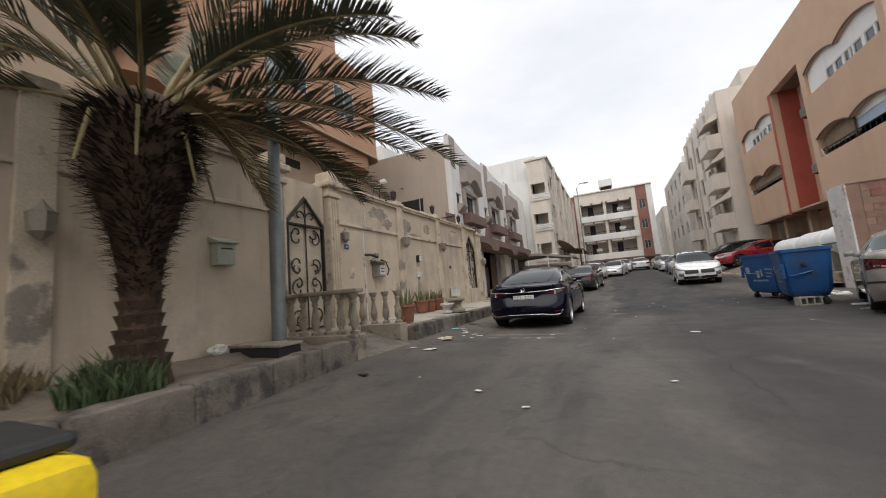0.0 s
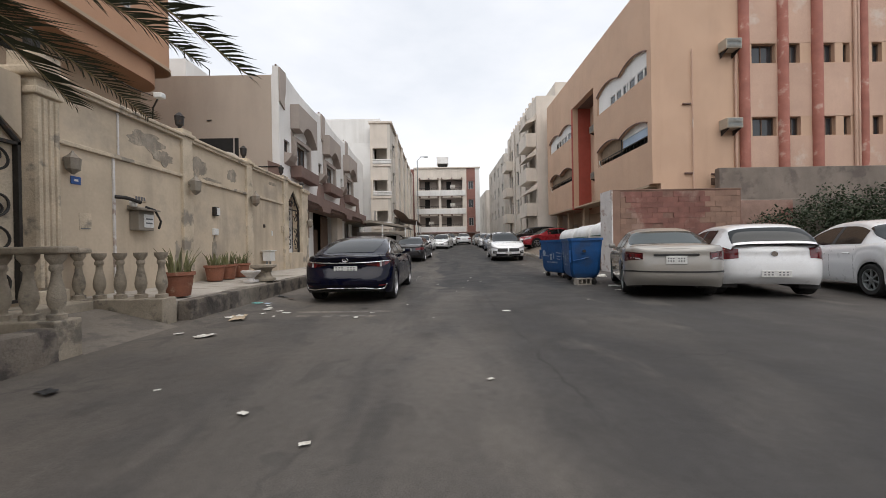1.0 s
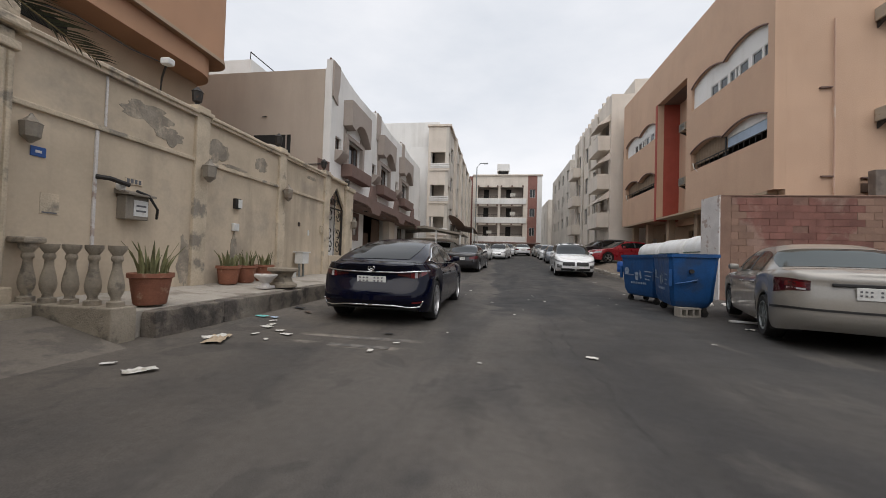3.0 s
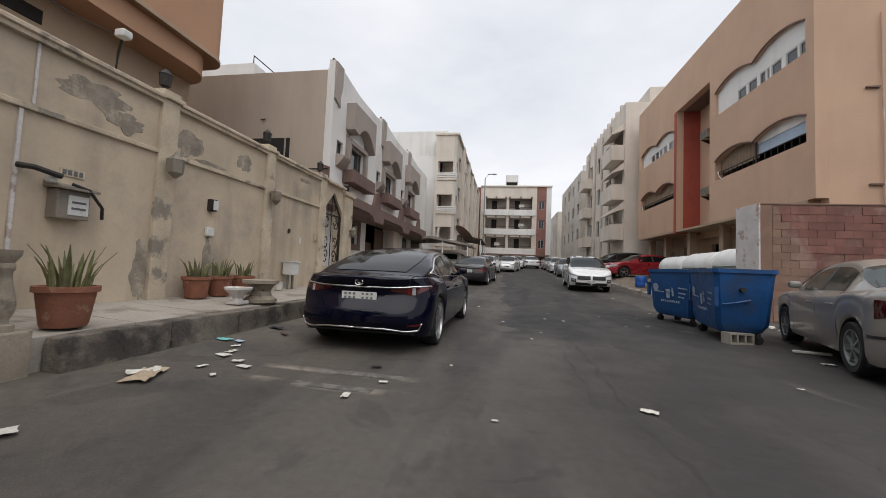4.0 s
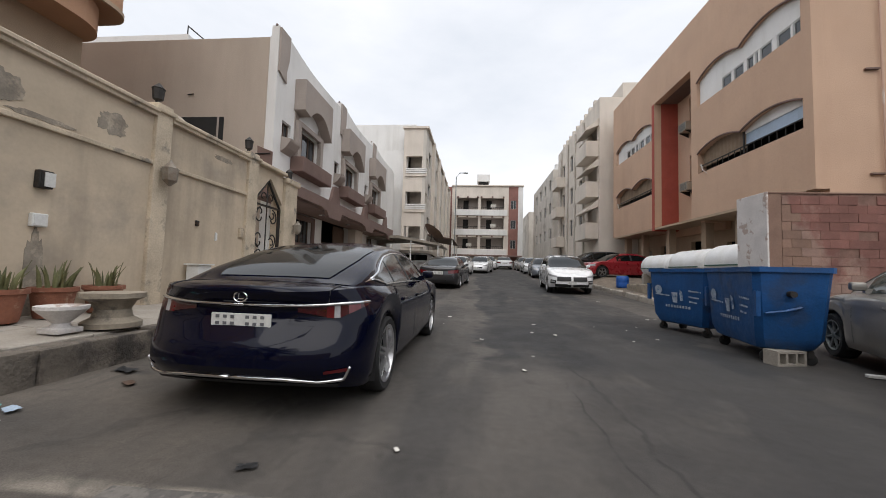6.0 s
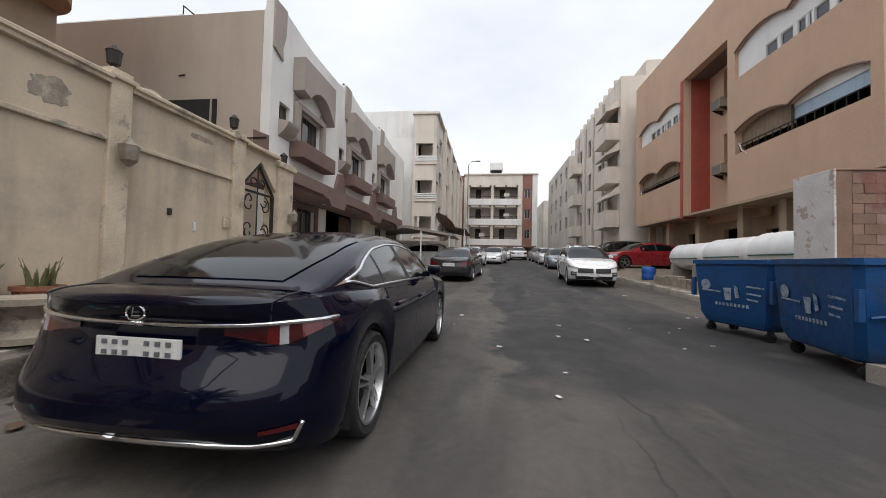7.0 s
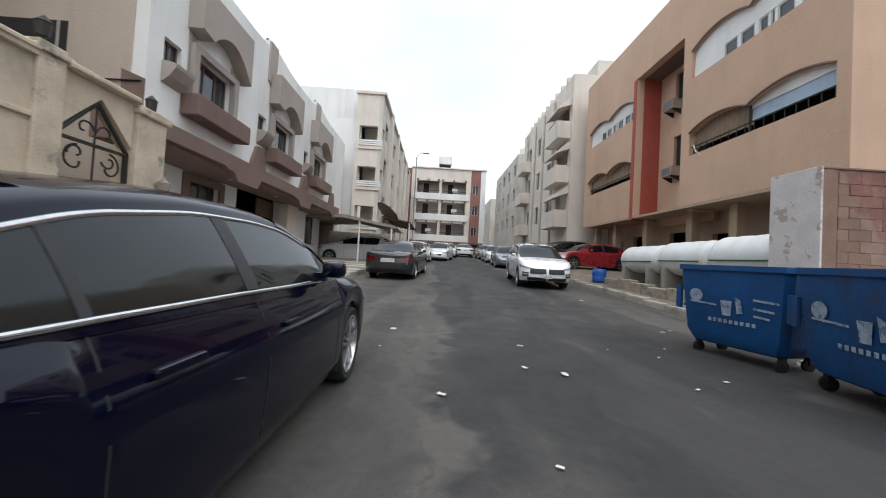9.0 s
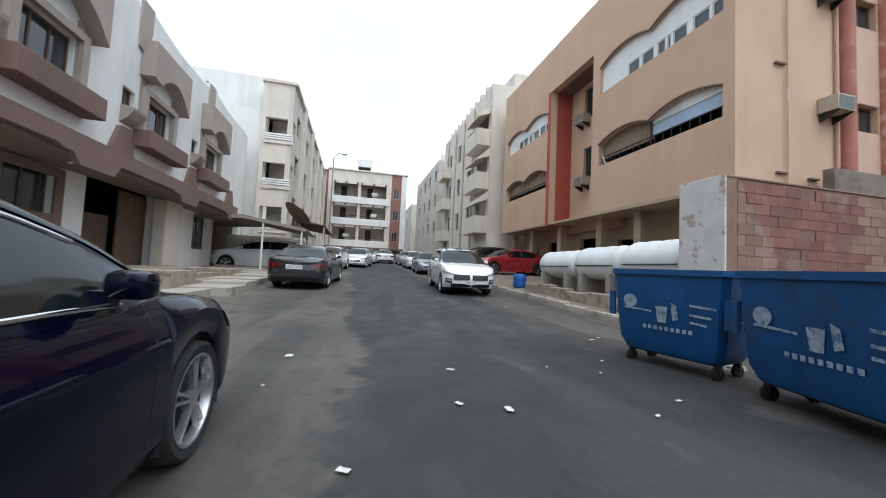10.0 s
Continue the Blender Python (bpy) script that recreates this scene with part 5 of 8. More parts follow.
def end_block():
    """The block that closes the street, with three rows of twin balconies and a red strip."""
    t = thing("apartment_building", "white apartment block closing the street, twin balcony bays and red strips", "building", Matrix.Translation((1.5, 66, 2)))
    y, x0, x1 = 62.0, -3.55, 5.05
    rows = (4.55, 7.55, 10.55)
    hl = [(xa - x0, xb - x0, z - 1.5, z + 1.75 - 1.5) for z in rows for xa, xb in ((-2.75, 0.45), (0.85, 4.35))]
    bm = bmesh.new()
    panel(bm, (x0, y, 1.5), (1, 0, 0), (0, -1, 0), x1 - x0, 12.6, 0.3, hl + [(0.6, 3.0, 0.4, 2.0), (4.6, 7.4, 0.4, 2.0)])
    part("wall", bm, M_OFFW, t)
    for z in rows:
        for xa, xb in ((-2.75, 0.45), (0.85, 4.35)):
            part("loggia_back", box(xa, xb, y + 1.4, y + 1.5, z - 0.1, z + 1.85), M_TAUPE, t)
            # doorway shade painted as a near-black slab
            part("loggia_door", box(xa + 0.9, xa + 1.7, y + 1.34, y + 1.395, z, z + 1.6), M_DARK, t)
            bm = bmesh.new()
            bx(bm, xa, xb, y + 0.05, y + 0.09, z + 0.34, z + 0.4)
            for i in range(12):
                xx = xa + 0.1 + i * (xb - xa - 0.2) / 11
                bx(bm, xx, xx + 0.025, y + 0.055, y + 0.085, z, z + 0.35)
            part("railing", bm, M_IRON, t)
            if (xa > 0) == (z > 6):
                part("hanging_washing", box(xa + 1.5, xa + 2.3, y + 0.3, y + 0.34, z + 0.3, z + 0.85), M_PAPER, t)
            for xx in (xa + 0.1, (xa + xb) / 2, xb - 0.1):
                part("corbel", box(xx - 0.12, xx + 0.12, y - 0.3, y, z + 1.78, z + 1.98), M_BROWN, t)
        part("slab_edge", box(x0 + 0.3, x1 - 0.2, y - 0.15, y - 0.003, z - 0.95, z - 0.05, bev=0.03), M_WHITEW, t)
    bm = bmesh.new()
    panel(bm, (x1, y - 0.05, 1.5), (1, 0, 0), (0, -1, 0), 1.4, 12.6, 0.3, [(0.3, 1.1, z - 1.4, z - 0.1) for z in rows])
    part("red_strip", bm, M_REDSTRIP, t)
    for z in rows:
        window(t, (x1 + 0.3, y - 0.05, z + 0.1), (1, 0, 0), (0, -1, 0), 0.8, 1.3)
    part("white_strip", box(x1 + 1.4, 7.2, y - 0.02, y + 0.3, 1.5, 14.1), M_WHITEW, t)
    bm = bmesh.new()
    panel(bm, (-5.6, y + 0.3, 1.5), (1, 0, 0), (0, -1, 0), 2.04, 12.6, 0.3, [(0.5, 1.4, z - 1.3, z) for z in rows])
    part("red_strip", bm, M_REDSTRIP, t)
    for z in rows:
        window(t, (-5.1, y + 0.3, z + 0.2), (1, 0, 0), (0, -1, 0), 0.9, 1.3)
    part("canopy", box(x0 - 0.3, 7.0, y - 1.1, y, 3.35, 3.6, bev=0.03), M_BROWN, t)
    part("cornice", box(x0 - 0.1, 7.3, y - 0.2, y + 0.4, 14.1, 14.3, bev=0.03), M_OFFW, t)
    part("body", box(-5.6, 7.2, y + 2.2, y + 12, 1.0, 13.9), M_OFFW, t)
    part("side_wall", box(6.95, 7.2, y + 0.302, y + 2.19, 1.0, 14.0), M_OFFW, t)
    part("roof", box(-5.5, 6.94, y + 0.31, y + 2.2, 13.7, 13.85), M_CONC, t)
    bm = bmesh.new()
    for xx in (0.5, 1.9):
        for yy in (2.5, 4.0):
            bx(bm, xx - 0.06, xx + 0.06, y + yy - 0.06, y + yy + 0.06, 13.9, 15.4)
    part("tank_stand", bm, M_IRON, t)
    part("roof_tank", box(0.2, 2.2, y + 2.2, y + 4.3, 15.4, 16.6, bev=0.08), M_WHITEW, t)
    part("tank_dark", box(0.4, 2.0, y + 2.4, y + 4.1, 14.4, 15.3), M_DARK, t)
    return t


end_block()


def right_block():
    """Cream block past the peach building with stacked projecting balconies."""
    t = thing("apartment_building", "cream apartment block with stacked angular balconies and drainpipes", "building", Matrix.Translation((14, 40, 1)))
    x, y0, y1, zt = 9.0, 33.6, 46.8, 14.0
    levels = (4.3, 7.3, 10.3)
    hl = [(0.6, 2.6, z - 0.5 + 0.1, z + 1.5) for z in levels]
    for i in range(3):
        for z in levels:
            hl.append((4.2 + i * 3.0, 5.2 + i * 3.0, z + 0.3 - 0.5, z + 1.3))
    bm = bmesh.new()
    panel(bm, (x, y0, 0.5), (0, 1, 0), (-1, 0, 0), y1 - y0, zt - 0.5, 0.3, hl)
    part("wall", bm, M_OFFW, t)
    for h in hl[3:]:
        window(t, (x, y0 + h[0], h[2] + 0.5), (0, 1, 0), (-1, 0, 0), h[1] - h[0], h[3] - h[2])
    for z in levels:
        balcony(t, (x, y0 + 0.2, z - 0.6), (0, 1, 0), (-1, 0, 0), 2.8, 1.15, 0.9)
        part("balcony_hood", slab([(0.0, 0.0), (-0.9, -0.35), (-0.9, -0.25), (0.0, 0.55)], (x, y0 + 0.2, z + 1.7), (1, 0, 0), (0, -1, 0), 2.8), M_OFFW, t)
        part("loggia_back", box(x + 0.9, x + 1.0, y0 + 0.4, y0 + 2.9, z - 0.5, z + 2.0), M_TAUPE, t)
        balcony(t, (x, y1 - 3.0, z - 0.5), (0, 1, 0), (-1, 0, 0), 2.4, 1.0, 0.8)
    for i in range(4):
        bm = bmesh.new()
        tube(bm, [(x - 0.1, y0 + 3.6 + i * 2.6, 1.0), (x - 0.1, y0 + 3.6 + i * 2.6, zt - 0.4)], 0.09, 8)
        part("drainpipe", bm, M_GREYW, t)
    part("side_wall", box(x + 0.302, x + 12, y0, y0 + 0.3, 0.5, zt), M_OFFW, t)
    part("far_wall", box(x + 0.302, x + 12, y1 - 0.3, y1, 0.5, zt), M_OFFW, t)
    part("roof", box(x + 0.302, x + 12, y0 + 0.302, y1 - 0.302, zt - 0.5, zt - 0.3), M_CONC, t)
    for i in range(9):
        part("parapet_post", box(x, x + 0.25, y0 + 1.2 + i * 1.2, y0 + 1.5 + i * 1.2, zt, zt + 0.35), M_OFFW, t)
    part("roof_room", box(x + 2, x + 7, y0 + 1, y0 + 6, zt, zt + 1.6), M_OFFW, t)
    return t


right_block()


def right_far_block():
    t = thing("apartment_building", "pale grey-white apartment block further along the street", "building", Matrix.Translation((14, 56, 1)))
    x, y0, y1, zt = 9.0, 49.5, 63.5, 13.2
    hl = [(1.0 + i * 3.2, 2.0 + i * 3.2, z - 0.8, z + 0.5) for i in range(4) for z in (5.2, 8.2, 11.0)]
    bm = bmesh.new()
    panel(bm, (x, y0, 0.8), (0, 1, 0), (-1, 0, 0), y1 - y0, zt - 0.8, 0.3, hl)
    part("wall", bm, M_GREYW, t)
    for h in hl:
        window(t, (x, y0 + h[0], h[2] + 0.8), (0, 1, 0), (-1, 0, 0), h[1] - h[0], h[3] - h[2])
    hl = [(1.2 + i * 2.6, 2.2 + i * 2.6, z - 0.8, z + 0.5) for i in range(3) for z in (5.2, 8.2, 11.0)]
    bm = bmesh.new()
    panel(bm, (x + 0.302, y0, 0.8), (1, 0, 0), (0, -1, 0), 10.0, zt - 0.8, 0.3, hl)
    part("side_wall", bm, M_GREYW, t)
    for h in hl:
        window(t, (x + 0.302 + h[0], y0, h[2] + 0.8), (1, 0, 0), (0, -1, 0), h[1] - h[0], h[3] - h[2])
    part("roof", box(x + 0.302, x + 10, y0 + 0.302, y1, zt - 0.5, zt - 0.3), M_CONC, t)
    part("roof_room", box(x + 1.5, x + 6, y0 + 2, y0 + 8, zt, zt + 1.4), M_GREYW, t)
    # added near-black sheet in place of unlit rooms behind these windows
    part("dark_room", box(x + 1.2, x + 1.3, y0 + 1.2, y1, 1.0, 12.5), M_DARK, t)
    bm = bmesh.new()
    lathe(bm, [(0.5, zt), (0.5, zt + 0.9), (0.2, zt + 1.1)], 12, Matrix.Translation((x + 0.9, y0 + 1.2, 0)))
    part("roof_tank", bm, M_WHITEW, t, smooth=True)
    return t


right_far_block()

# plain blocks that close the place beyond and behind
for name, label, mt, a in (
        ("apartment_building", "plain pale block beyond the end of the street", M_GREYW, (9.5, 22, 72, 84, 1, 12)),
        ("apartment_building", "plain pale block beyond the end of the street", M_OFFW, (-22, -7.5, 66, 80, 1, 12)),
        ("apartment_building", "plain pale block behind the start of the walk", M_TAN, (-20, 30, -34, -26, 0, 11))):
    tagged(part(name, box(*a, bev=0.05), mt), label, "building")


# ---- right verge: raised lot with kerb ----
lot = thing("raised_lot", "dusty raised pavement lot beside the peach building", "pavement", kind="structure")
bm = bmesh.new()
rows = []
for k in range(24):
    y = 17.1 + k * 0.75
    rows.append([bm.verts.new((x, y, rise(y) + 0.16 + 0.03 * noise.noise((x, y, 2)) + (0.32 * min(1, max(0, (y - 24) / 4)) if i > 1 else 0) - (0.6 if i == 0 else 0))) for i, x in enumerate((6.56, 6.58, 7.4, 8.4, 9.5, 11.2, 13.0))])
for a, b in zip(rows, rows[1:]):
    for i in range(6):
        bm.faces.new((a[i], a[i + 1], b[i + 1], b[i]))
part("lot_surface", bm, M_DIRT, lot, smooth=True)
kerb_line("kerb", "pale worn kerb stones along the raised lot", [(6.45, 17.2), (6.45, 34.0)], 0.22, lambda y: rise(y) + 0.18, 0.5, 1.0, M_PAVE)
lw = thing("low_wall", "low rubble and cement wall in front of the water tank", "wall", kind="structure")
for k in range(7):
    y = 17.4 + k * 0.95
    part("block", box(7.05, 7.35, y, y + 0.93, rise(y), rise(y) + 0.47 + 0.04 * (k % 3), bev=0.03), M_STONE, lw)


# ---- cars ----
def smooth_interp(pts):
    xs, zs = [p[0] for p in pts], [p[1] for p in pts]

    def f(y):
        # three-point average of a piecewise line, for soft corners
        return float(sum(np.interp(y + d, xs, zs) for d in (-0.1, -0.05, 0.0, 0.05, 0.1)) / 5)
    return f


def wheel_parts(rim_mat, r, w, spokes, low=False):
    """A tyre and a spoked rim; local x is the axle, +x outward. low: a low-profile tyre round a wide rim with split spokes."""
    q = 0.745 if low else 0.66
    turn = Matrix.Rotation(radians(90), 4, "Y")
    bm = bmesh.new()
    prof = [(r * q, -w * 0.42), (r * 0.9, -w * 0.5), (r * 0.975, -w * 0.42), (r, -w * 0.25), (r, w * 0.25), (r * 0.975, w * 0.42), (r * 0.92, w * 0.49), (r * (q + 0.04), w * 0.44), (r * q, w * 0.4), (r * (q - 0.02), 0.0)]
    lathe(bm, prof, 34, turn, cap=False)
    rim = bmesh.new()
    lathe(rim, [(r * q, w * 0.42), (r * (q + 0.025), w * 0.44), (r * (q + 0.025), w * 0.46), (r * (q - 0.02), w * 0.45), (r * (q - 0.06), w * 0.2)], 34, turn, cap=False)
    lathe(rim, [(r * 0.17, w * 0.2), (r * 0.16, w * 0.42), (r * 0.08, w * 0.45)], 14, turn)
    for k in range(spokes):
        a = 2 * math.pi * k / spokes
        if low:
            # each spoke splits into two slim arms that widen towards the rim
            for tilt, lean in ((-0.2, -0.06), (0.2, 0.06)):
                arm = [(-r * 0.022, r * 0.14), (r * 0.022, r * 0.14), (r * 0.032 + lean * r, r * (q - 0.02)), (-r * 0.032 + lean * r, r * (q - 0.02))]
                m = Matrix.Rotation(a + tilt, 4, "X")
                lo = [m @ Vector((w * 0.28, x, z)) for x, z in arm]
                hi = [m @ Vector((w * (0.44 if z < r * 0.3 else 0.4), x * 0.8, z)) for x, z in arm]
                v = [rim.verts.new(p) for p in lo + hi]
                for f in ((0, 1, 2, 3), (7, 6, 5, 4), (0, 4, 5, 1), (1, 5, 6, 2), (2, 6, 7, 3), (3, 7, 4, 0)):
                    rim.faces.new([v[p] for p in f])
        else:
            for off in ((-0.13, 0.13) if spokes <= 6 else (0.0,)):
                bx(rim, w * 0.3, w * 0.41, -r * 0.045, r * 0.045, r * 0.12, r * 0.65, m=Matrix.Rotation(a + off, 4, "X"))
    back = bmesh.new()
    lathe(back, [(r * (q - 0.03), w * 0.1), (0.02, w * 0.1)], 20, turn)
    return bm, rim, back


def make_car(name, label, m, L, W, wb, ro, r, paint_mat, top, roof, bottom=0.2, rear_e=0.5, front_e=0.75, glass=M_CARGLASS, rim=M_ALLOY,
             spokes=5, tail=None, head=None, plate_rear=None, plate_front=None, grille=None, chrome=False, g_in=0.06, tum=0.26, suv=False,
             rear_in=(0.12, 0.05, 0.0, 0.0, 0.01, 0.03, 0.05, 0.05, 0.07), front_in=(0.12, 0.04, 0.0, 0.01, 0.03, 0.06, 0.12, 0.2, 0.3), extras=None,
             door_seams=(), handles=(), side_win=None, rear_win=(0.05, 0.0), front_win=(0.0, 0.05), group=""):
    """A car standing on the pose m, nose along local +y, rear bumper at y = 0, wheels on z = 0."""
    t = thing(name, label, "car", m, group=group or "parked cars")
    hw = W / 2
    zt = smooth_interp(top)
    zr = smooth_interp(roof)
    ya, yb = ro, ro + wb
    ra = r + (0.028 if chrome else 0.04)

    def zbot(y, side):
        z = bottom + 0.05 * max(0.0, 1 - y / 0.4) + 0.04 * max(0.0, 1 - (L - y) / 0.5)
        if side:
            for yc in (ya, yb):
                d = abs(y - yc)
                if d < ra:
                    z = max(z, r + math.sqrt(ra * ra - d * d))
        return z
    # half outline in plan: rear centre -> right side -> front centre
    outline = []
    for k in range(15):
        a = math.pi / 2 * k / 14
        outline.append((hw * math.sin(a) ** (2 / 3.0), rear_e - rear_e * math.cos(a) ** (2 / 2.7)))
    ys = {rear_e + 0.001 + i * (L - rear_e - front_e) / 40 for i in range(1, 40)}
    for yc in (ya, yb):
        ys |= {yc + ra * q for q in (-1.02, -0.999, -0.97, -0.9, -0.75, -0.55, -0.3, 0.0, 0.3, 0.55, 0.75, 0.9, 0.97, 0.999, 1.02)}
    for y in sorted(v for v in ys if rear_e < v < L - front_e):
        outline.append((hw, y))
    for k in range(15):
        a = math.pi / 2 * (1 - k / 14)
        outline.append((hw * math.sin(a) ** (2 / 3.0), L - front_e + front_e * math.cos(a) ** (2 / 2.6)))
    N = len(outline)
    normals = []
    for i in range(N):
        p, q = outline[max(i - 1, 0)], outline[min(i + 1, N - 1)]
        d = Vector((q[0] - p[0], q[1] - p[1]))
        if i == 0:
            normals.append(Vector((0, -1)))
        elif i == N - 1:
            normals.append(Vector((0, 1)))
        else:
            normals.append(Vector((d.y, -d.x)).normalized())
    S = (0.0, 0.1, 0.22, 0.4, 0.55, 0.7, 0.82, 0.93, 1.0)
    side_in = (0.055, 0.024, 0.014, 0.006, 0.002, 0.0, 0.026, 0.062, 0.092) if chrome else (0.045, 0.02, 0.012, 0.004, 0.0, 0.01, 0.004, 0.022, 0.06)

    def body(i, s):
        """A point of the lower body: i along the outline (may be fractional), s from sill to rim."""
        i0 = min(int(i), N - 2)
        f = i - i0
        x, y = [outline[i0][k] * (1 - f) + outline[i0 + 1][k] * f for k in (0, 1)]
        nn = (normals[i0] * (1 - f) + normals[i0 + 1] * f).normalized()
        w_end = nn.y ** 2
        ends = np.interp(s, S, front_in if nn.y > 0 else rear_in)
        ins = float(np.interp(s, S, side_in)) * (1 - w_end) + float(ends) * w_end
        px, py = x - nn.x * ins, y - nn.y * ins
        zb_, zt_ = zbot(y, abs(nn.x) > 0.7), zt(y)
        return Vector((max(px, 0.0), py, zb_ + (zt_ - zb_) * s))
    bm = bmesh.new()
    fine = [0.0, 0.05, 0.1, 0.16, 0.22, 0.31, 0.4, 0.475, 0.55, 0.625, 0.7, 0.76, 0.82, 0.88, 0.93, 0.97, 1.0]
    for sgn in (1, -1):
        g = [[bm.verts.new((sgn * q.x, q.y, q.z)) for q in (body(i, s) for s in fine)] for i in range(N)]
        for i in range(N - 1):
            for j in range(len(fine) - 1):
                bm.faces.new((g[i][j], g[i + 1][j], g[i + 1][j + 1], g[i][j + 1]))
        if sgn == 1:
            right = g
    # top skin from rim to rim with a slight crown
    rows = []
    for i in range(N):
        q = body(i, 1.0)
        row = []
        for k in range(13):
            c = -1 + k / 6
            row.append(bm.verts.new((q.x * c, q.y, q.z + 0.035 * (1 - abs(c) ** 2.5) * min(1.0, q.x / 0.4))))
        rows.append(row)
    for a, b in zip(rows, rows[1:]):
        for k in range(12):
            bm.faces.new((a[k], a[k + 1], b[k + 1], b[k]))
    bmesh.ops.remove_doubles(bm, verts=bm.verts, dist=0.0015)
    part("body", bm, paint_mat, t, local=True, smooth=True)

    # greenhouse
    g0, g1 = roof[0][0], roof[-1][0]

    def gh(y, s):
        """A point of the cabin, s from belt (0) to roof centre (1), right side."""
        zb_ = zt(y) - 0.02
        ztop = max(zr(y), zb_ + 0.002)
        d = min(0.11, (ztop - zb_) * 0.4)
        e = min(1.0, min((y - g0) / 0.55, (g1 - y) / 0.7) + 0.0)
        e = max(0.0, e)
        wbelt = hw - g_in - 0.1 * (1 - e) ** 2
        h = (ztop - d - zb_)
        wroof = wbelt - tum * h / 0.42 * (0.9 if not suv else 0.6)
        wroof = max(wroof, hw * 0.5)
        if s < 0.5:
            q = s / 0.5
            return Vector((wbelt + (wroof - wbelt) * (0.8 * q + 0.2 * q * q), y, zb_ + h * q))
        q = (s - 0.5) / 0.5 * math.pi / 2
        return Vector((wroof * math.cos(q) ** 0.62, y, zb_ + h + d * math.sin(q) ** 0.9))
    ycount = 44
    yl = [g0 + (g1 - g0) * k / ycount for k in range(ycount + 1)]
    sl = [0, 0.08, 0.17, 0.25, 0.33, 0.42, 0.5, 0.56, 0.62, 0.7, 0.78, 0.86, 0.94, 1.0]
    bm = bmesh.new()
    for sgn in (1, -1):
        g = [[bm.verts.new((sgn * q.x, q.y, q.z)) for q in (gh(y, s) for s in sl)] for y in yl]
        for i in range(ycount):
            for j in range(len(sl) - 1):
                bm.faces.new((g[i][j], g[i + 1][j], g[i + 1][j + 1], g[i][j + 1]))
    bmesh.ops.remove_doubles(bm, verts=bm.verts, dist=0.0008)
    part("cabin", bm, paint_mat, t, local=True, smooth=True)

    def patch(fn, us, vs, off, nm, mt, parent=t, lab="", mirror=False, both=False, flip=False):
        """A thin skin laid over the surface fn(u, v), off metres proud of it."""
        made = []
        for sg in ((1, -1) if both else ((-1,) if mirror else (1,))):
            b = bmesh.new()
            gg = []
            for u in us:
                line = []
                for v in (vs(u) if callable(vs) else vs):
                    p = fn(u, v)
                    e1 = fn(u + 0.01, v) - p
                    e2 = fn(u, min(v + 0.01, 0.9999)) - fn(u, v - 0.01)
                    nv = e1.cross(e2)
                    if nv.length > 1e-9:
                        nv.normalize()
                        if nv.dot(Vector((p.x, (p.y - L / 2) * 0.3, (p.z - 0.55) * 0.8))) < 0:
                            nv = -nv
                    q = p + nv * off
                    line.append(b.verts.new((sg * q.x, q.y, q.z)))
                gg.append(line)
            for a, c in zip(gg, gg[1:]):
                for k in range(len(a) - 1):
                    b.faces.new((a[k], a[k + 1], c[k + 1], c[k]))
            made.append(part(nm, b, mt, parent, lab, local=True, smooth="all"))
        return made[0]

    def lin(a, b, n):
        return [a + (b - a) * k / n for k in range(n + 1)]

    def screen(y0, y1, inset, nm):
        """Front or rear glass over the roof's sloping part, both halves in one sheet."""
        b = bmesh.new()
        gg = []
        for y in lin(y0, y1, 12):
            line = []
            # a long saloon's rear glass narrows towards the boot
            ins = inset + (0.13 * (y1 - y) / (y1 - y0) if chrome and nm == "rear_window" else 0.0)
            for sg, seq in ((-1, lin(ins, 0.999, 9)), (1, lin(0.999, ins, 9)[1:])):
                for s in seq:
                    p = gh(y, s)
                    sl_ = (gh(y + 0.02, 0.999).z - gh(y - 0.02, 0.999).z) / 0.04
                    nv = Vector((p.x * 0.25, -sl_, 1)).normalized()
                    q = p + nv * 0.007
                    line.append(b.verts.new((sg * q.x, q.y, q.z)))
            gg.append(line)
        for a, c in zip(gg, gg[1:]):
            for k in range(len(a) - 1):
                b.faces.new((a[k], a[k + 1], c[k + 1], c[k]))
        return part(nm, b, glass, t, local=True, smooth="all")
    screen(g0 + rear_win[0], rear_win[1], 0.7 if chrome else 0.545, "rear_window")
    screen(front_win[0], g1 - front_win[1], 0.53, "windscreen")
    # side windows
    w0, w1 = side_win[0][0], side_win[-1][1]

    def head_s(y, full):
        # the glass narrows to a point at its rear end
        q = min(1.0, max(0.0, (y - w0) / 0.85)) if chrome else 1.0
        return full + ((0.36 if chrome else 0.17) - full) * (1 - math.sin(q * math.pi / 2))

    def foot_s(y):
        q = min(1.0, max(0.0, (y - w0) / 0.34)) if chrome else 1.0
        return 0.07 + 0.28 * (1 - q) ** 1.5
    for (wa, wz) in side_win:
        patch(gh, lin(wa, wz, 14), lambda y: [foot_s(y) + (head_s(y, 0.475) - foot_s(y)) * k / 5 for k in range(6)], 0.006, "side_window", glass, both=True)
    if chrome:
        for sg in (1, -1):
            for fn, rad, ya_, yz_ in ((lambda y: foot_s(y) - 0.012, 0.011, w0 - 0.02, w1 + 0.02), (lambda y: head_s(y, 0.475) + 0.012, 0.013, w0 - 0.02, w1 - 0.05)):
                b = bmesh.new()
                pts = [gh(y, fn(y)) for y in lin(ya_, yz_, 44)]
                tube(b, [(sg * (p.x + 0.004), p.y, p.z) for p in pts], rad, 8)
                part("chrome_trim", b, M_CHROME, t, local=True, smooth="all")
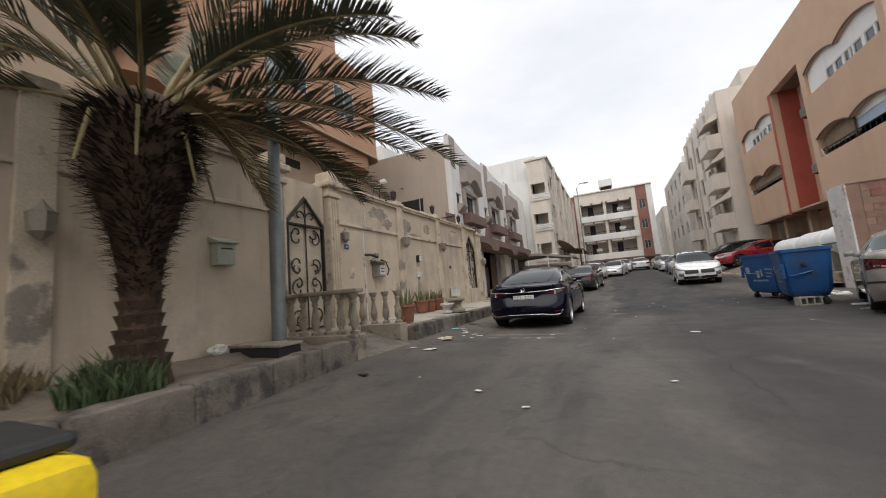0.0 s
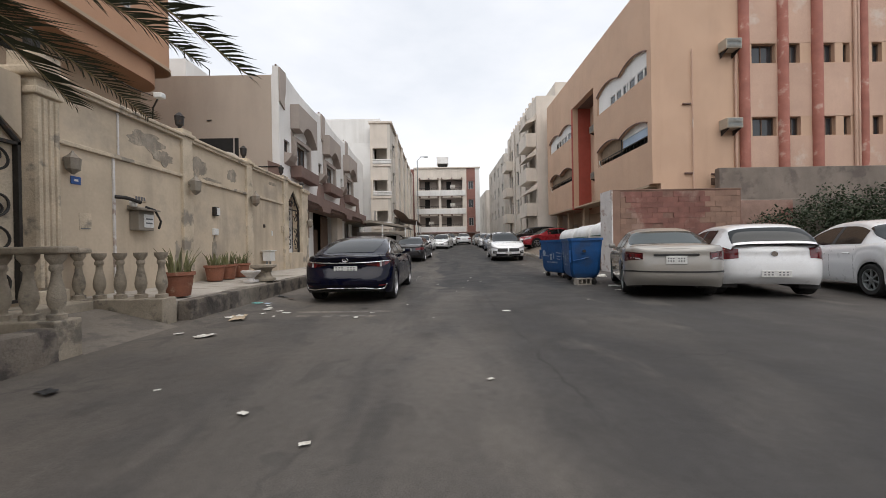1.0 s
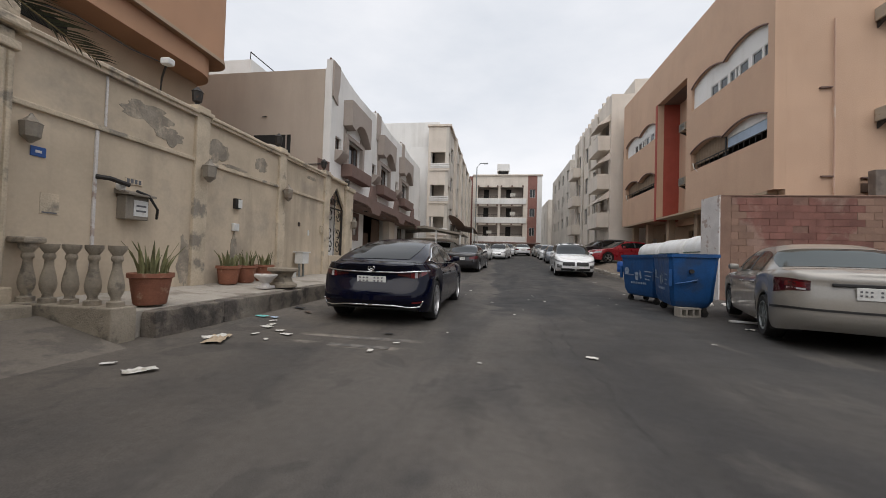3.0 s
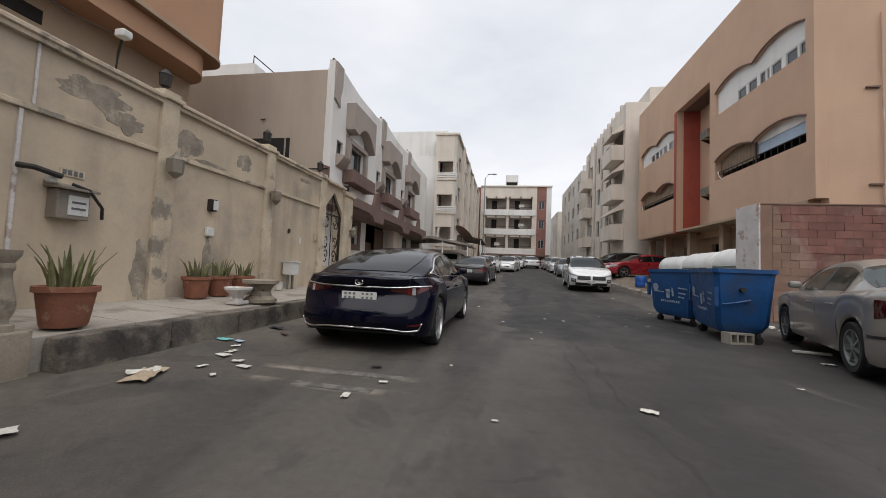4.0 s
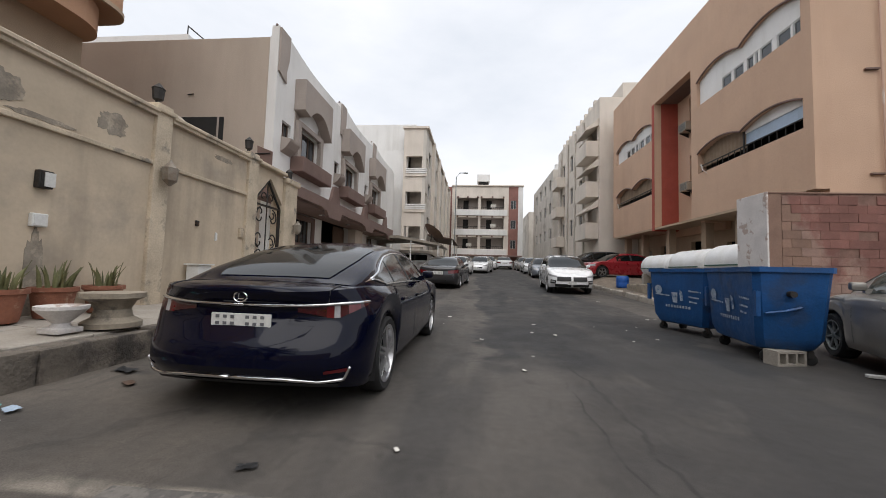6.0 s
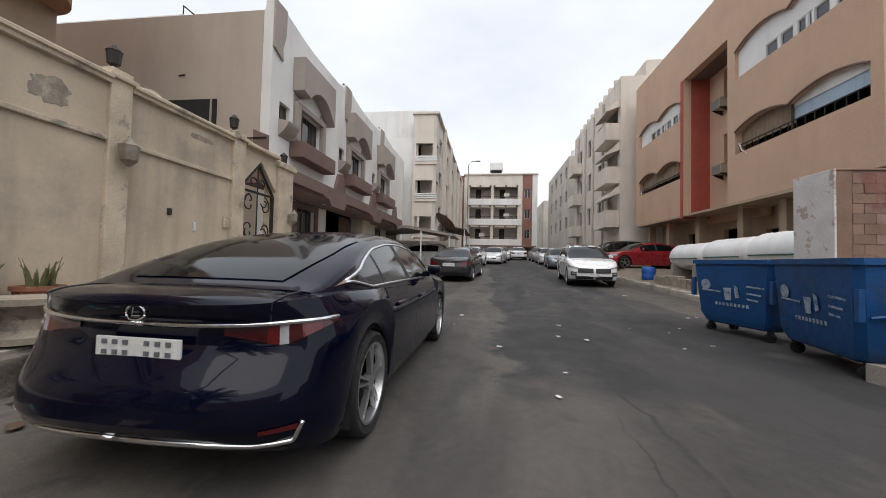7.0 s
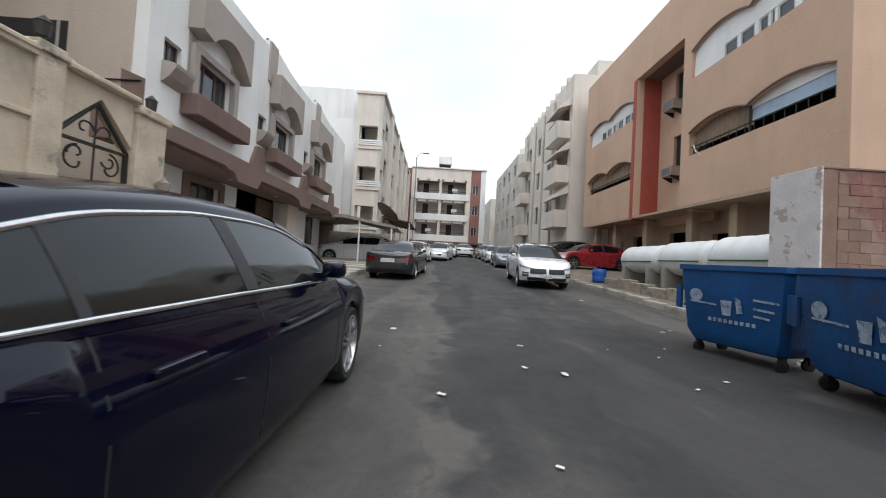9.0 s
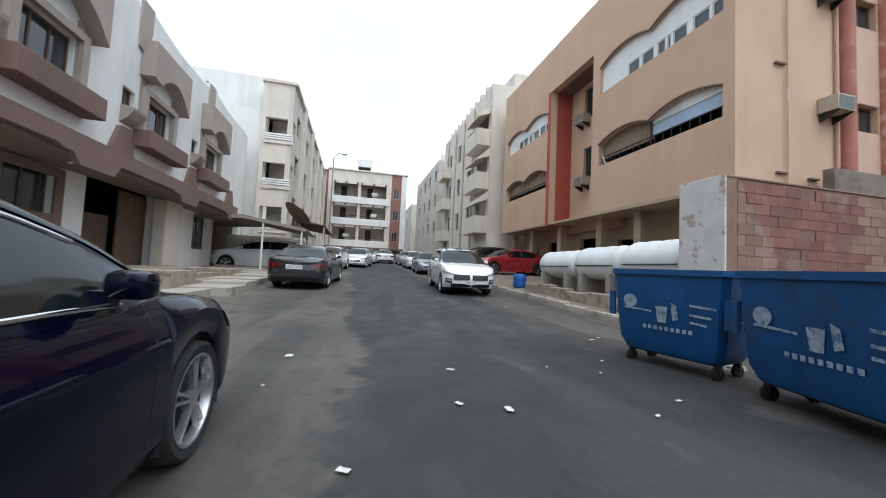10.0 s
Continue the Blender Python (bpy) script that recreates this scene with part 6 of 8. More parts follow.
        patch(gh, lin(w0 - 0.16, w0, 5), lambda y: lin(0.36 - 0.07 * (y - w0 + 0.16) / 0.16, 0.36 + 0.05 * (y - w0 + 0.16) / 0.16, 2), 0.009, "chrome_trim", M_CHROME, both=True)
    for pa, pz in [(a[1], b[0]) for a, b in zip(side_win, side_win[1:])]:
        patch(gh, lin(pa - 0.01, pz + 0.01, 2), lambda y: lin(0.07, head_s(y, 0.475), 4), 0.008, "door_pillar", M_BLACKP, both=True)

    # helpers in terms of the outline: find index of a given y on the side
    def idx(y):
        for i in range(15, N - 15):
            if outline[i][1] >= y:
                y0 = outline[i - 1][1]
                return i - 1 + (y - y0) / max(outline[i][1] - y0, 1e-6)
        return N - 16
    for y in door_seams:
        i = idx(y)
        d = 0.006 / 0.1
        patch(body, [idx(y - 0.004), idx(y + 0.004)], [0.12, 0.3, 0.45, 0.6, 0.75, 0.9, 0.99], 0.002, "door_seam", M_BLACKP, both=True)
    for y in handles:
        for sg in (1, -1):
            p = body(idx(y), 0.8)
            b = bmesh.new()
            bx(b, -0.012, 0.022, -0.11, 0.11, -0.016, 0.016, bev=0.01)
            bmesh.ops.transform(b, matrix=Matrix.Translation((sg * (p.x + 0.004), p.y, p.z)), verts=b.verts)
            part("door_handle", b, paint_mat, t, local=True)
    # mirrors
    ym = side_win[-1][1] - 0.12
    for sg in (1, -1):
        p = gh(ym, 0.08)
        b = bmesh.new()
        bx(b, 0.03, 0.19, -0.05, 0.06, -0.01, 0.1, bev=0.035)
        bx(b, -0.02, 0.06, -0.03, 0.03, -0.04, 0.02)
        bmesh.ops.transform(b, matrix=Matrix.Translation((sg * p.x, p.y + 0.02, p.z + 0.03)) @ Matrix.Diagonal((sg, 1, 1, 1)), verts=b.verts)
        part("door_mirror", b, paint_mat, t, local=True, smooth=True)
    # sill and underbody, wheel housings
    part("underbody", box(-hw + 0.2, hw - 0.2, 0.4, L - 0.4, bottom + 0.03, 0.5), M_BLACKP, t, local=True)
    for sg in (1, -1):
        for yc in (ya, yb):
            b = bmesh.new()
            prev = None
            for k in range(15):
                a = math.pi * k / 14
                pts = [(sg * xx, yc + ra * 0.995 * math.cos(a), r + ra * 0.995 * math.sin(a) - (0.0 if 0 < k < 14 else 0.15)) for xx in (hw - 0.03, hw - 0.34)]
                cur = [b.verts.new(p) for p in pts]
                if prev:
                    b.faces.new((prev[0], cur[0], cur[1], prev[1]))
                prev = cur
            bx(b, sg * (hw - 0.36), sg * (hw - 0.34), yc - ra, yc + ra, 0.15, r + ra)
            part("wheel_housing", b, M_BLACKP, t, local=True)
    ty, rm, bk = wheel_parts(rim, r, 0.22, spokes, low=chrome)
    first = None
    for yc in (ya, yb):
        for sg in (1, -1):
            mm = Matrix.Translation((sg * (hw - 0.125), yc, r)) @ (Matrix() if sg == 1 else Matrix.Rotation(math.pi, 4, "Z"))
            if first is None:
                first = part("wheel", ty, M_RUBBER, t, local=True, smooth=True)
                first.matrix_basis = mm
                rims = part("rim", rm, rim, first, local=True, smooth=True)
                disc = part("brake_disc", bk, M_BLACKP, first, local=True)
            else:
                o = share(first, t, mm)
                share(rims, o, Matrix())
                share(disc, o, Matrix())
    # lamps: (outline index from, to, s list, material, name); rear half indices 0..14, front half counted back from the end
    for i0, i1, s0, s1, mt, nm in (tail or ()):
        patch(body, lin(i0, i1, 10), (lambda u, a=i0, b=i1, lo=s0, hi=s1: lin(lo[0] + (lo[1] - lo[0]) * (u - a) / (b - a), hi, 4)) if isinstance(s0, tuple) else lin(s0, s1, 4), 0.006, nm, mt, both=True)
    for i0, i1, s0, s1, mt, nm in (head or ()):
        patch(body, [N - 1 - q for q in lin(i0, i1, 10)], lin(s0, s1, 4), 0.006, nm, mt, both=True)
    for spec, end in ((plate_rear, 0), (plate_front, 1)):
        if spec:
            z, pw, ph = spec
            i = 0 if end == 0 else N - 1
            best = min((abs(body(i, s).z - z), s) for s in lin(0, 1, 60))[1]
            y = body(i, best).y + (-0.022 if end == 0 else 0.022)
            q = part("number_plate", box(-pw / 2, pw / 2, y - 0.006, y + 0.006, z - ph / 2, z + ph / 2, bev=0.004), M_PLATE, t, local=True)
            fy = y - 0.008 if end == 0 else y + 0.008
            for k in range(7):
                if k == 3:
                    continue
                xx = -pw * 0.42 + k * pw * 0.125
                for dz in (-0.02, 0.028):
                    part("plate_bar", box(xx, xx + pw * 0.06, fy - 0.002, fy + 0.002, z + dz - 0.011, z + dz + 0.011), M_PLATEINK, q, local=True)
    for i1, s0, s1, mt, nm, end in (grille or ()):
        fn = [N - 1 - q for q in lin(0.2, i1, 8)] if end else lin(0.02, i1, 8)
        patch(body, fn, lin(s0, s1, 3), 0.008, nm, mt, both=True)
    if extras:
        extras(t, body, gh, zt, patch, N, lin)
    return t


def ground_pose(x, y, yaw, z=None, pitch=True):
    """Pose of something on the road: yaw in degrees to the left of +y."""
    s = (rise(y + 1.5) - rise(y - 1.5)) / 3 if pitch else 0
    fwd = Vector((-math.sin(radians(yaw)), math.cos(radians(yaw))))
    return Matrix.Translation((x, y, rise(y) if z is None else z)) @ Matrix.Rotation(radians(yaw), 4, "Z") @ Matrix.Rotation(math.atan(s * fwd.y), 4, "X")


P_NAVY = mat("navy_car_paint", (0.0014, 0.0021, 0.0105), 0.16, var=0.04, fine=0.02, bump=0, coat=0.42, spec=0.08)
P_SILVER = paint("dusty_champagne_paint", (0.285, 0.27, 0.245), metal=0.25, rough=0.38, dust=0.5)
P_WHITE = paint("white_car_paint", (0.7, 0.71, 0.72), rough=0.32, dust=0.2)
P_WHITE2 = paint("clean_white_car_paint", (0.78, 0.79, 0.8), rough=0.28)
P_RED = paint("red_car_paint", (0.32, 0.018, 0.028), metal=0.2, rough=0.3)
P_DARK = paint("dark_grey_car_paint", (0.018, 0.018, 0.021), metal=0.2, rough=0.32, dust=0.12)
P_GREYBLUE = paint("blue_grey_car_paint", (0.2, 0.22, 0.25), metal=0.5, rough=0.35, dust=0.3)

SEDAN_TOP = [(0.0, 0.9), (0.06, 0.965), (0.3, 0.99), (0.9, 0.985), (1.6, 0.95), (2.6, 0.92), (3.3, 0.93), (3.7, 0.93), (4.3, 0.84), (4.75, 0.74), (5.0, 0.66)]


def lexus_extras(t, body, gh, zt, patch, N, lin):
    def line(fn, us, rad, nm, lab):
        for sg in (1, -1):
            b = bmesh.new()
            tube(b, [(sg * p.x, p.y - 0.004, p.z) for p in (body(u, fn(u)) for u in us)], rad, 8)
            part(nm, b, M_CHROME, t, lab, local=True, smooth="all")
    # chrome line under the boot lid, running into the lamps
    line(lambda u: 0.842 + 0.0012 * u, lin(0, 12.3, 30), 0.013, "chrome_strip", "long chrome strip across the boot")
    line(lambda u: 0.105 - 0.035 * max(0.0, 1 - abs(u - 5.5) / 3), lin(0, 8.3, 26), 0.013, "bumper_trim", "chrome bumper trim")
    line(lambda u: 0.1 + 0.13 * min(1.0, (u - 8.3) / 0.5), lin(8.3, 8.85, 5), 0.012, "bumper_trim", "chrome bumper trim")
    patch(body, lin(5.9, 8.4, 6), lambda u: [0.17 + 0.008 * (u - 5.9), 0.19 + 0.008 * (u - 5.9), 0.205 + 0.008 * (u - 5.9)], 0.006, "rear_reflector", M_LAMPRED, both=True)
    b = bmesh.new()
    pts = [(0.05 * math.cos(a), 0, 0.036 * math.sin(a)) for a in (2 * math.pi * k / 24 for k in range(25))]
    tube(b, pts, 0.006, 6)
    tube(b, [(-0.012, 0, 0.026), (-0.018, 0, -0.014), (0.026, 0, -0.014)], 0.005, 6)
    p = body(0, 0.93)
    bmesh.ops.transform(b, matrix=Matrix.Translation((0, p.y - 0.008, p.z)), verts=b.verts)
    part("badge", b, M_CHROME, t, "oval chrome badge", local=True)
    for x0, x1 in ((-0.6, -0.46), (0.42, 0.58)):
        b = bmesh.new()
        n_bar = 6
        for k in range(n_bar):
            xa = x0 + (x1 - x0) * k / n_bar
            yy = min(((body(q / 4, 0.6).x - abs(xa)) ** 2, body(q / 4, 0.6).y) for q in range(48))[1] - 0.012
            bx(b, xa, xa + 0.012, yy, yy + 0.012, 0.592, 0.609)
        tagged(part("lettering_bars", b, M_CHROME, t, local=True), kind="stuff")
    # shut line of the boot lid, from the glass corner down to the lamp
    for sg in (1, -1):
        b = bmesh.new()
        pts = []
        for k in range(13):
            u = 13.4 - k * 0.58
            c = 0.8 + 0.2 * (k / 12) ** 2
            q = body(u, 1.0)
            pts.append((sg * q.x * c, q.y, q.z + 0.035 * (1 - c ** 2.5) + 0.001))
        tail_end = body(6.4, 0.85)
        pts.append((sg * tail_end.x, tail_end.y - 0.003, tail_end.z))
        tube(b, pts, 0.005, 5)
        part("boot_seam", b, M_BLACKP, t, local=True)


LEX_TOP = [(0.0, 0.9), (0.12, 0.93), (0.3, 0.94), (0.9, 0.95), (1.6, 0.93), (2.6, 0.915), (3.3, 0.93), (3.8, 0.93), (4.3, 0.85), (4.75, 0.74), (5.0, 0.66)]
LEX_ROOF = [(0.42, 0.955), (0.72, 1.1), (1.1, 1.245), (1.5, 1.34), (2.0, 1.4), (2.5, 1.41), (2.85, 1.385), (3.25, 1.245), (3.75, 0.93)]
LEX_T = Matrix.Translation((-1.34, 9.5, 0.0)) @ Matrix.Rotation(radians(-1.0), 4, "Z")
make_car("sedan", "glossy dark navy executive sedan with chrome trim", LEX_T, 4.8, 1.8, 2.87, 0.95, 0.332, P_NAVY, LEX_TOP, LEX_ROOF,
         chrome=True, side_win=[(0.74, 1.36), (1.375, 2.12), (2.21, 3.15)], rear_win=(0.1, 1.42), front_win=(2.8, 0.06), spokes=5, g_in=0.075, tum=0.28,
         tail=[(3.0, 6.2, (0.775, 0.72), 0.832, M_LAMPDARK, "tail_lamp"), (6.2, 7.2, (0.715, 0.705), 0.834, M_LAMPRED, "lamp_segment"), (7.2, 7.95, (0.705, 0.71), 0.834, M_LAMPCLR, "lamp_segment"), (7.95, 9.0, (0.71, 0.745), 0.838, M_LAMPDARK, "lamp_segment"), (9.0, 10.6, (0.745, 0.795), 0.842, M_LAMPRED, "lamp_segment"), (10.6, 12.2, (0.795, 0.835), 0.848, M_LAMPDARK, "lamp_segment")],
         plate_rear=(0.69, 0.46, 0.105), rear_e=0.62, grille=[(5, 0.25, 0.7, M_BLACKP, "grille", 1), (8, 0.01, 0.06, M_BLACKP, "rear_diffuser", 0)],
         head=[(5, 12, 0.72, 0.9, M_LAMPCLR, "headlamp")], door_seams=(1.36, 2.17, 3.32), handles=(1.6, 2.45), extras=lexus_extras,
         rear_in=(0.15, 0.05, 0.0, 0.015, 0.09, 0.175, 0.175, 0.12, 0.1))

COR_TOP = [(0.0, 0.92), (0.06, 0.99), (0.35, 1.01), (0.8, 0.99), (1.4, 0.94), (2.4, 0.91), (3.0, 0.92), (3.4, 0.9), (4.0, 0.79), (4.5, 0.64)]


def boot_garnish(t, body, gh, zt, patch, N, lin):
    p = body(0, 0.84)
    part("boot_garnish", box(-0.37, 0.37, p.y - 0.03, p.y - 0.002, p.z - 0.02, p.z + 0.02, bev=0.008), M_BLACKP, t, local=True)
    patch(body, lin(0, 14, 20), [0.36, 0.4], 0.008, "bumper_line", M_BLACKP, both=True)


def placed(px, py, yaw, ro, z=0.0):
    """Pose whose rear axle stands over (px, py)."""
    m = Matrix.Translation((px, py, z)) @ Matrix.Rotation(radians(yaw), 4, "Z")
    return m @ Matrix.Translation((0, -ro, 0))


make_car("sedan", "dusty champagne silver compact sedan with red tail lamps", placed(5.28, 10.15, -21, 0.95, 0.03), 4.45, 1.7, 2.6, 0.95, 0.31, P_SILVER, COR_TOP,
         [(0.62, 1.0), (0.9, 1.15), (1.2, 1.32), (1.55, 1.41), (2.0, 1.43), (2.4, 1.41), (2.7, 1.33), (3.1, 1.11), (3.45, 0.9)],
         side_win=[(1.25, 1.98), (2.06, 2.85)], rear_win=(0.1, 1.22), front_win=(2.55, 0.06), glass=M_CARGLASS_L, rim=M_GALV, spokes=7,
         tail=[(5.0, 12.5, (0.7, 0.62), 0.87, M_LAMPDARK, "tail_lamp"), (5.6, 9.0, 0.7, 0.73, M_LAMPCLR, "lamp_segment"), (5.4, 9.5, 0.74, 0.83, M_LAMPRED, "lamp_segment")], plate_rear=(0.74, 0.34, 0.15),
         head=[(4, 11, 0.7, 0.9, M_LAMPCLR, "headlamp")], grille=[(6, 0.55, 0.7, M_BLACKP, "grille", 1)], door_seams=(1.3, 2.02, 3.0), handles=(1.5, 2.25), extras=boot_garnish)

HATCH_TOP = [(0.0, 0.9), (0.08, 0.96), (0.5, 0.98), (1.2, 0.96), (2.2, 0.92), (2.7, 0.93), (3.0, 0.92), (3.5, 0.8), (3.95, 0.63)]


def wiper(t, body, gh, zt, patch, N, lin):
    b = bmesh.new()
    q = gh(0.22, 0.95)
    tube(b, [(0.05, 0.16, 1.03), (0.4, 0.2, 1.08)], 0.012, 5)
    part("rear_wiper", b, M_BLACKP, t, local=True)
    b = bmesh.new()
    lathe(b, [(0.055, 0), (0.05, 0.008)], 16, Matrix.Translation((0, body(0, 0.85).y - 0.012, 0.82)) @ Matrix.Rotation(radians(90), 4, "X"))
    part("badge", b, M_CHROME, t, local=True)


make_car("hatchback", "white compact hatchback with tall red tail lamps", placed(7.0, 9.86, -19, 0.65, 0.03), 3.94, 1.69, 2.52, 0.65, 0.3, P_WHITE, HATCH_TOP,
         [(0.04, 0.96), (0.12, 1.12), (0.3, 1.3), (0.5, 1.4), (0.9, 1.44), (1.5, 1.45), (1.9, 1.42), (2.25, 1.32), (2.7, 1.08), (3.0, 0.92)],
         side_win=[(0.85, 1.42), (1.5, 2.35)], rear_win=(0.05, 0.36), front_win=(2.1, 0.06), rim=M_GALV, spokes=7, rear_e=0.42,
         tail=[(5.0, 13.5, (0.72, 0.6), 0.985, M_LAMPRED, "tail_lamp")], plate_rear=(0.45, 0.45, 0.13), head=[(4, 11, 0.7, 0.9, M_LAMPCLR, "headlamp")],
         grille=[(7, 0.3, 0.5, M_BLACKP, "grille", 1)], door_seams=(0.8, 1.46, 2.5), handles=(1.0, 1.75), extras=wiper)

make_car("sedan", "plain white compact sedan parked beside the hatchback", placed(9.38, 9.0, -20, 0.9, 0.03), 4.3, 1.7, 2.57, 0.9, 0.3, P_WHITE, COR_TOP[:-1] + [(4.35, 0.64)],
         [(0.6, 1.0), (0.9, 1.17), (1.2, 1.36), (1.55, 1.46), (2.0, 1.48), (2.4, 1.46), (2.7, 1.36), (3.1, 1.12), (3.4, 0.9)],
         side_win=[(1.2, 1.98), (2.06, 2.85)], rear_win=(0.1, 1.22), front_win=(2.55, 0.06), rim=M_GALV, spokes=7,
         tail=[(4.6, 13.0, 0.62, 0.88, M_LAMPRED, "tail_lamp")], plate_rear=(0.6, 0.5, 0.13), head=[(4, 11, 0.7, 0.9, M_LAMPCLR, "headlamp")], door_seams=(1.3, 2.02, 3.0), handles=(1.5, 2.25))

SUV_TOP = [(0.0, 1.02), (0.08, 1.08), (0.5, 1.09), (1.5, 1.07), (2.6, 1.06), (3.2, 1.08), (3.5, 1.07), (4.1, 0.98), (4.48, 0.84)]
SUV_ROOF = [(0.05, 1.08), (0.15, 1.25), (0.35, 1.48), (0.6, 1.6), (1.1, 1.65), (1.8, 1.65), (2.3, 1.61), (2.7, 1.47), (3.15, 1.22), (3.5, 1.06)]


def suv_face(t, body, gh, zt, patch, N, lin):
    patch(body, [N - 1 - q for q in lin(0.2, 4.8, 12)], lin(0.46, 0.76, 6), 0.03, "grille", M_BLACKP, both=True)
    patch(body, [N - 1 - q for q in lin(0.2, 6.0, 12)], lin(0.06, 0.24, 3), 0.025, "lower_grille", M_BLACKP, both=True)
    patch(body, [N - 1 - q for q in lin(5.4, 9.0, 6)], lin(0.26, 0.5, 3), 0.022, "fog_lamp_surround", M_BLACKP, both=True)
    patch(body, [N - 1 - q for q in lin(5.9, 8.2, 5)], lin(0.36, 0.44, 2), 0.028, "fog_lamp", M_LAMPCLR, both=True)
    patch(gh, lin(0.7, 2.4, 10), [0.62, 0.8, 0.999], 0.006, "roof_panel", M_BLACKP, both=True)


def suv(name, label, m, pm, face=True, group=""):
    return make_car(name, label, m, 4.48, 1.85, 2.67, 0.88, 0.35, pm, SUV_TOP, SUV_ROOF, bottom=0.26, suv=True, side_win=[(0.75, 1.55), (1.63, 2.55), (2.58, 2.95)],
                    rear_win=(0.04, 0.5), front_win=(2.45, 0.06), spokes=5, rear_e=0.42, front_e=0.6,
                    tail=[(4.6, 13.0, 0.66, 0.85, M_LAMPRED, "tail_lamp")], plate_rear=(0.85, 0.5, 0.14), plate_front=(0.47, 0.34, 0.12),
                    head=[(4.9, 12.5, 0.7, 0.82, M_LAMPCLR, "headlamp")], door_seams=(0.95, 1.6, 2.75), handles=(1.2, 1.85), extras=suv_face if face else None,
                    front_in=(0.1, 0.04, 0.0, 0.0, 0.01, 0.03, 0.06, 0.13, 0.24))


def nose_first(x, y, yaw, L):
    """Pose of a car whose front bumper centre is at (x, y), nose turned to yaw."""
    m = ground_pose(x, y, yaw)
    return m @ Matrix.Translation((0, -L, 0))


suv("suv", "clean white compact SUV with dark grille facing down the street", nose_first(4.3, 22.5, 176, 4.48), P_WHITE2)
suv("suv", "white SUV parked nose-in under the carport roof", Matrix.Translation((-2.15, 31.7, 0.6)) @ Matrix.Rotation(radians(90), 4, "Z"), P_WHITE, face=False)


def plain_sedan(label, m, pm):
    return make_car("sedan", label, m, 4.75, 1.82, 2.77, 1.05, 0.33, pm, SEDAN_TOP[:-1] + [(4.75, 0.64)],
                    [(0.45, 1.0), (0.78, 1.14), (1.15, 1.32), (1.6, 1.42), (2.0, 1.45), (2.5, 1.43), (2.85, 1.36), (3.2, 1.18), (3.6, 0.93)],
                    side_win=[(1.25, 2.05), (2.13, 2.95)], rear_win=(0.1, 1.4), front_win=(2.7, 0.06), spokes=5,
                    tail=[(3.6, 13.0, 0.64, 0.84, M_LAMPRED, "tail_lamp")], plate_rear=(0.72, 0.5, 0.14), plate_front=(0.45, 0.5, 0.12),
                    head=[(4.5, 12, 0.7, 0.88, M_LAMPCLR, "headlamp")], grille=[(4, 0.4, 0.66, M_BLACKP, "grille", 1), (7, 0.02, 0.2, M_BLACKP, "rear_diffuser", 0)], door_seams=(1.4, 2.1, 3.2), handles=(1.6, 2.4))


plain_sedan("near-black grey sedan with red tail lamps", ground_pose(-1.35, 23.0, -6), P_DARK)
plain_sedan("shiny dark red sedan on the raised lot", Matrix.Translation((6.35, 28.9, 0.96)) @ Matrix.Rotation(radians(99), 4, "Z") @ Matrix.Translation((0, -4.75, 0)), P_RED)
plain_sedan("white sedan parked along the street", nose_first(-1.35, 32.6, 172, 4.75), P_WHITE)
plain_sedan("white sedan parked along the street", nose_first(0.35, 38.0, 170, 4.75), P_WHITE2)
plain_sedan("white sedan parked near the end block", nose_first(1.55, 45.5, 178, 4.75), P_WHITE)
plain_sedan("white sedan parked across from the end block", ground_pose(3.6, 48.5, 0), P_WHITE2)
plain_sedan("blue-grey sedan parked along the kerb", nose_first(5.2, 33.0, 176, 4.75), P_GREYBLUE)
plain_sedan("white sedan parked along the kerb", nose_first(5.4, 38.8, 178, 4.75), P_WHITE)
plain_sedan("silver sedan parked along the kerb", nose_first(5.5, 44.6, 180, 4.75), P_SILVER)
suv("suv", "dark grey SUV parked beside the red sedan", Matrix.Translation((6.0, 32.3, 1.05)) @ Matrix.Rotation(radians(100), 4, "Z") @ Matrix.Translation((0, -4.48, 0)), P_DARK, face=False)
plain_sedan("dark sedan parked near the end block", nose_first(-1.2, 47.0, 176, 4.75), P_DARK)


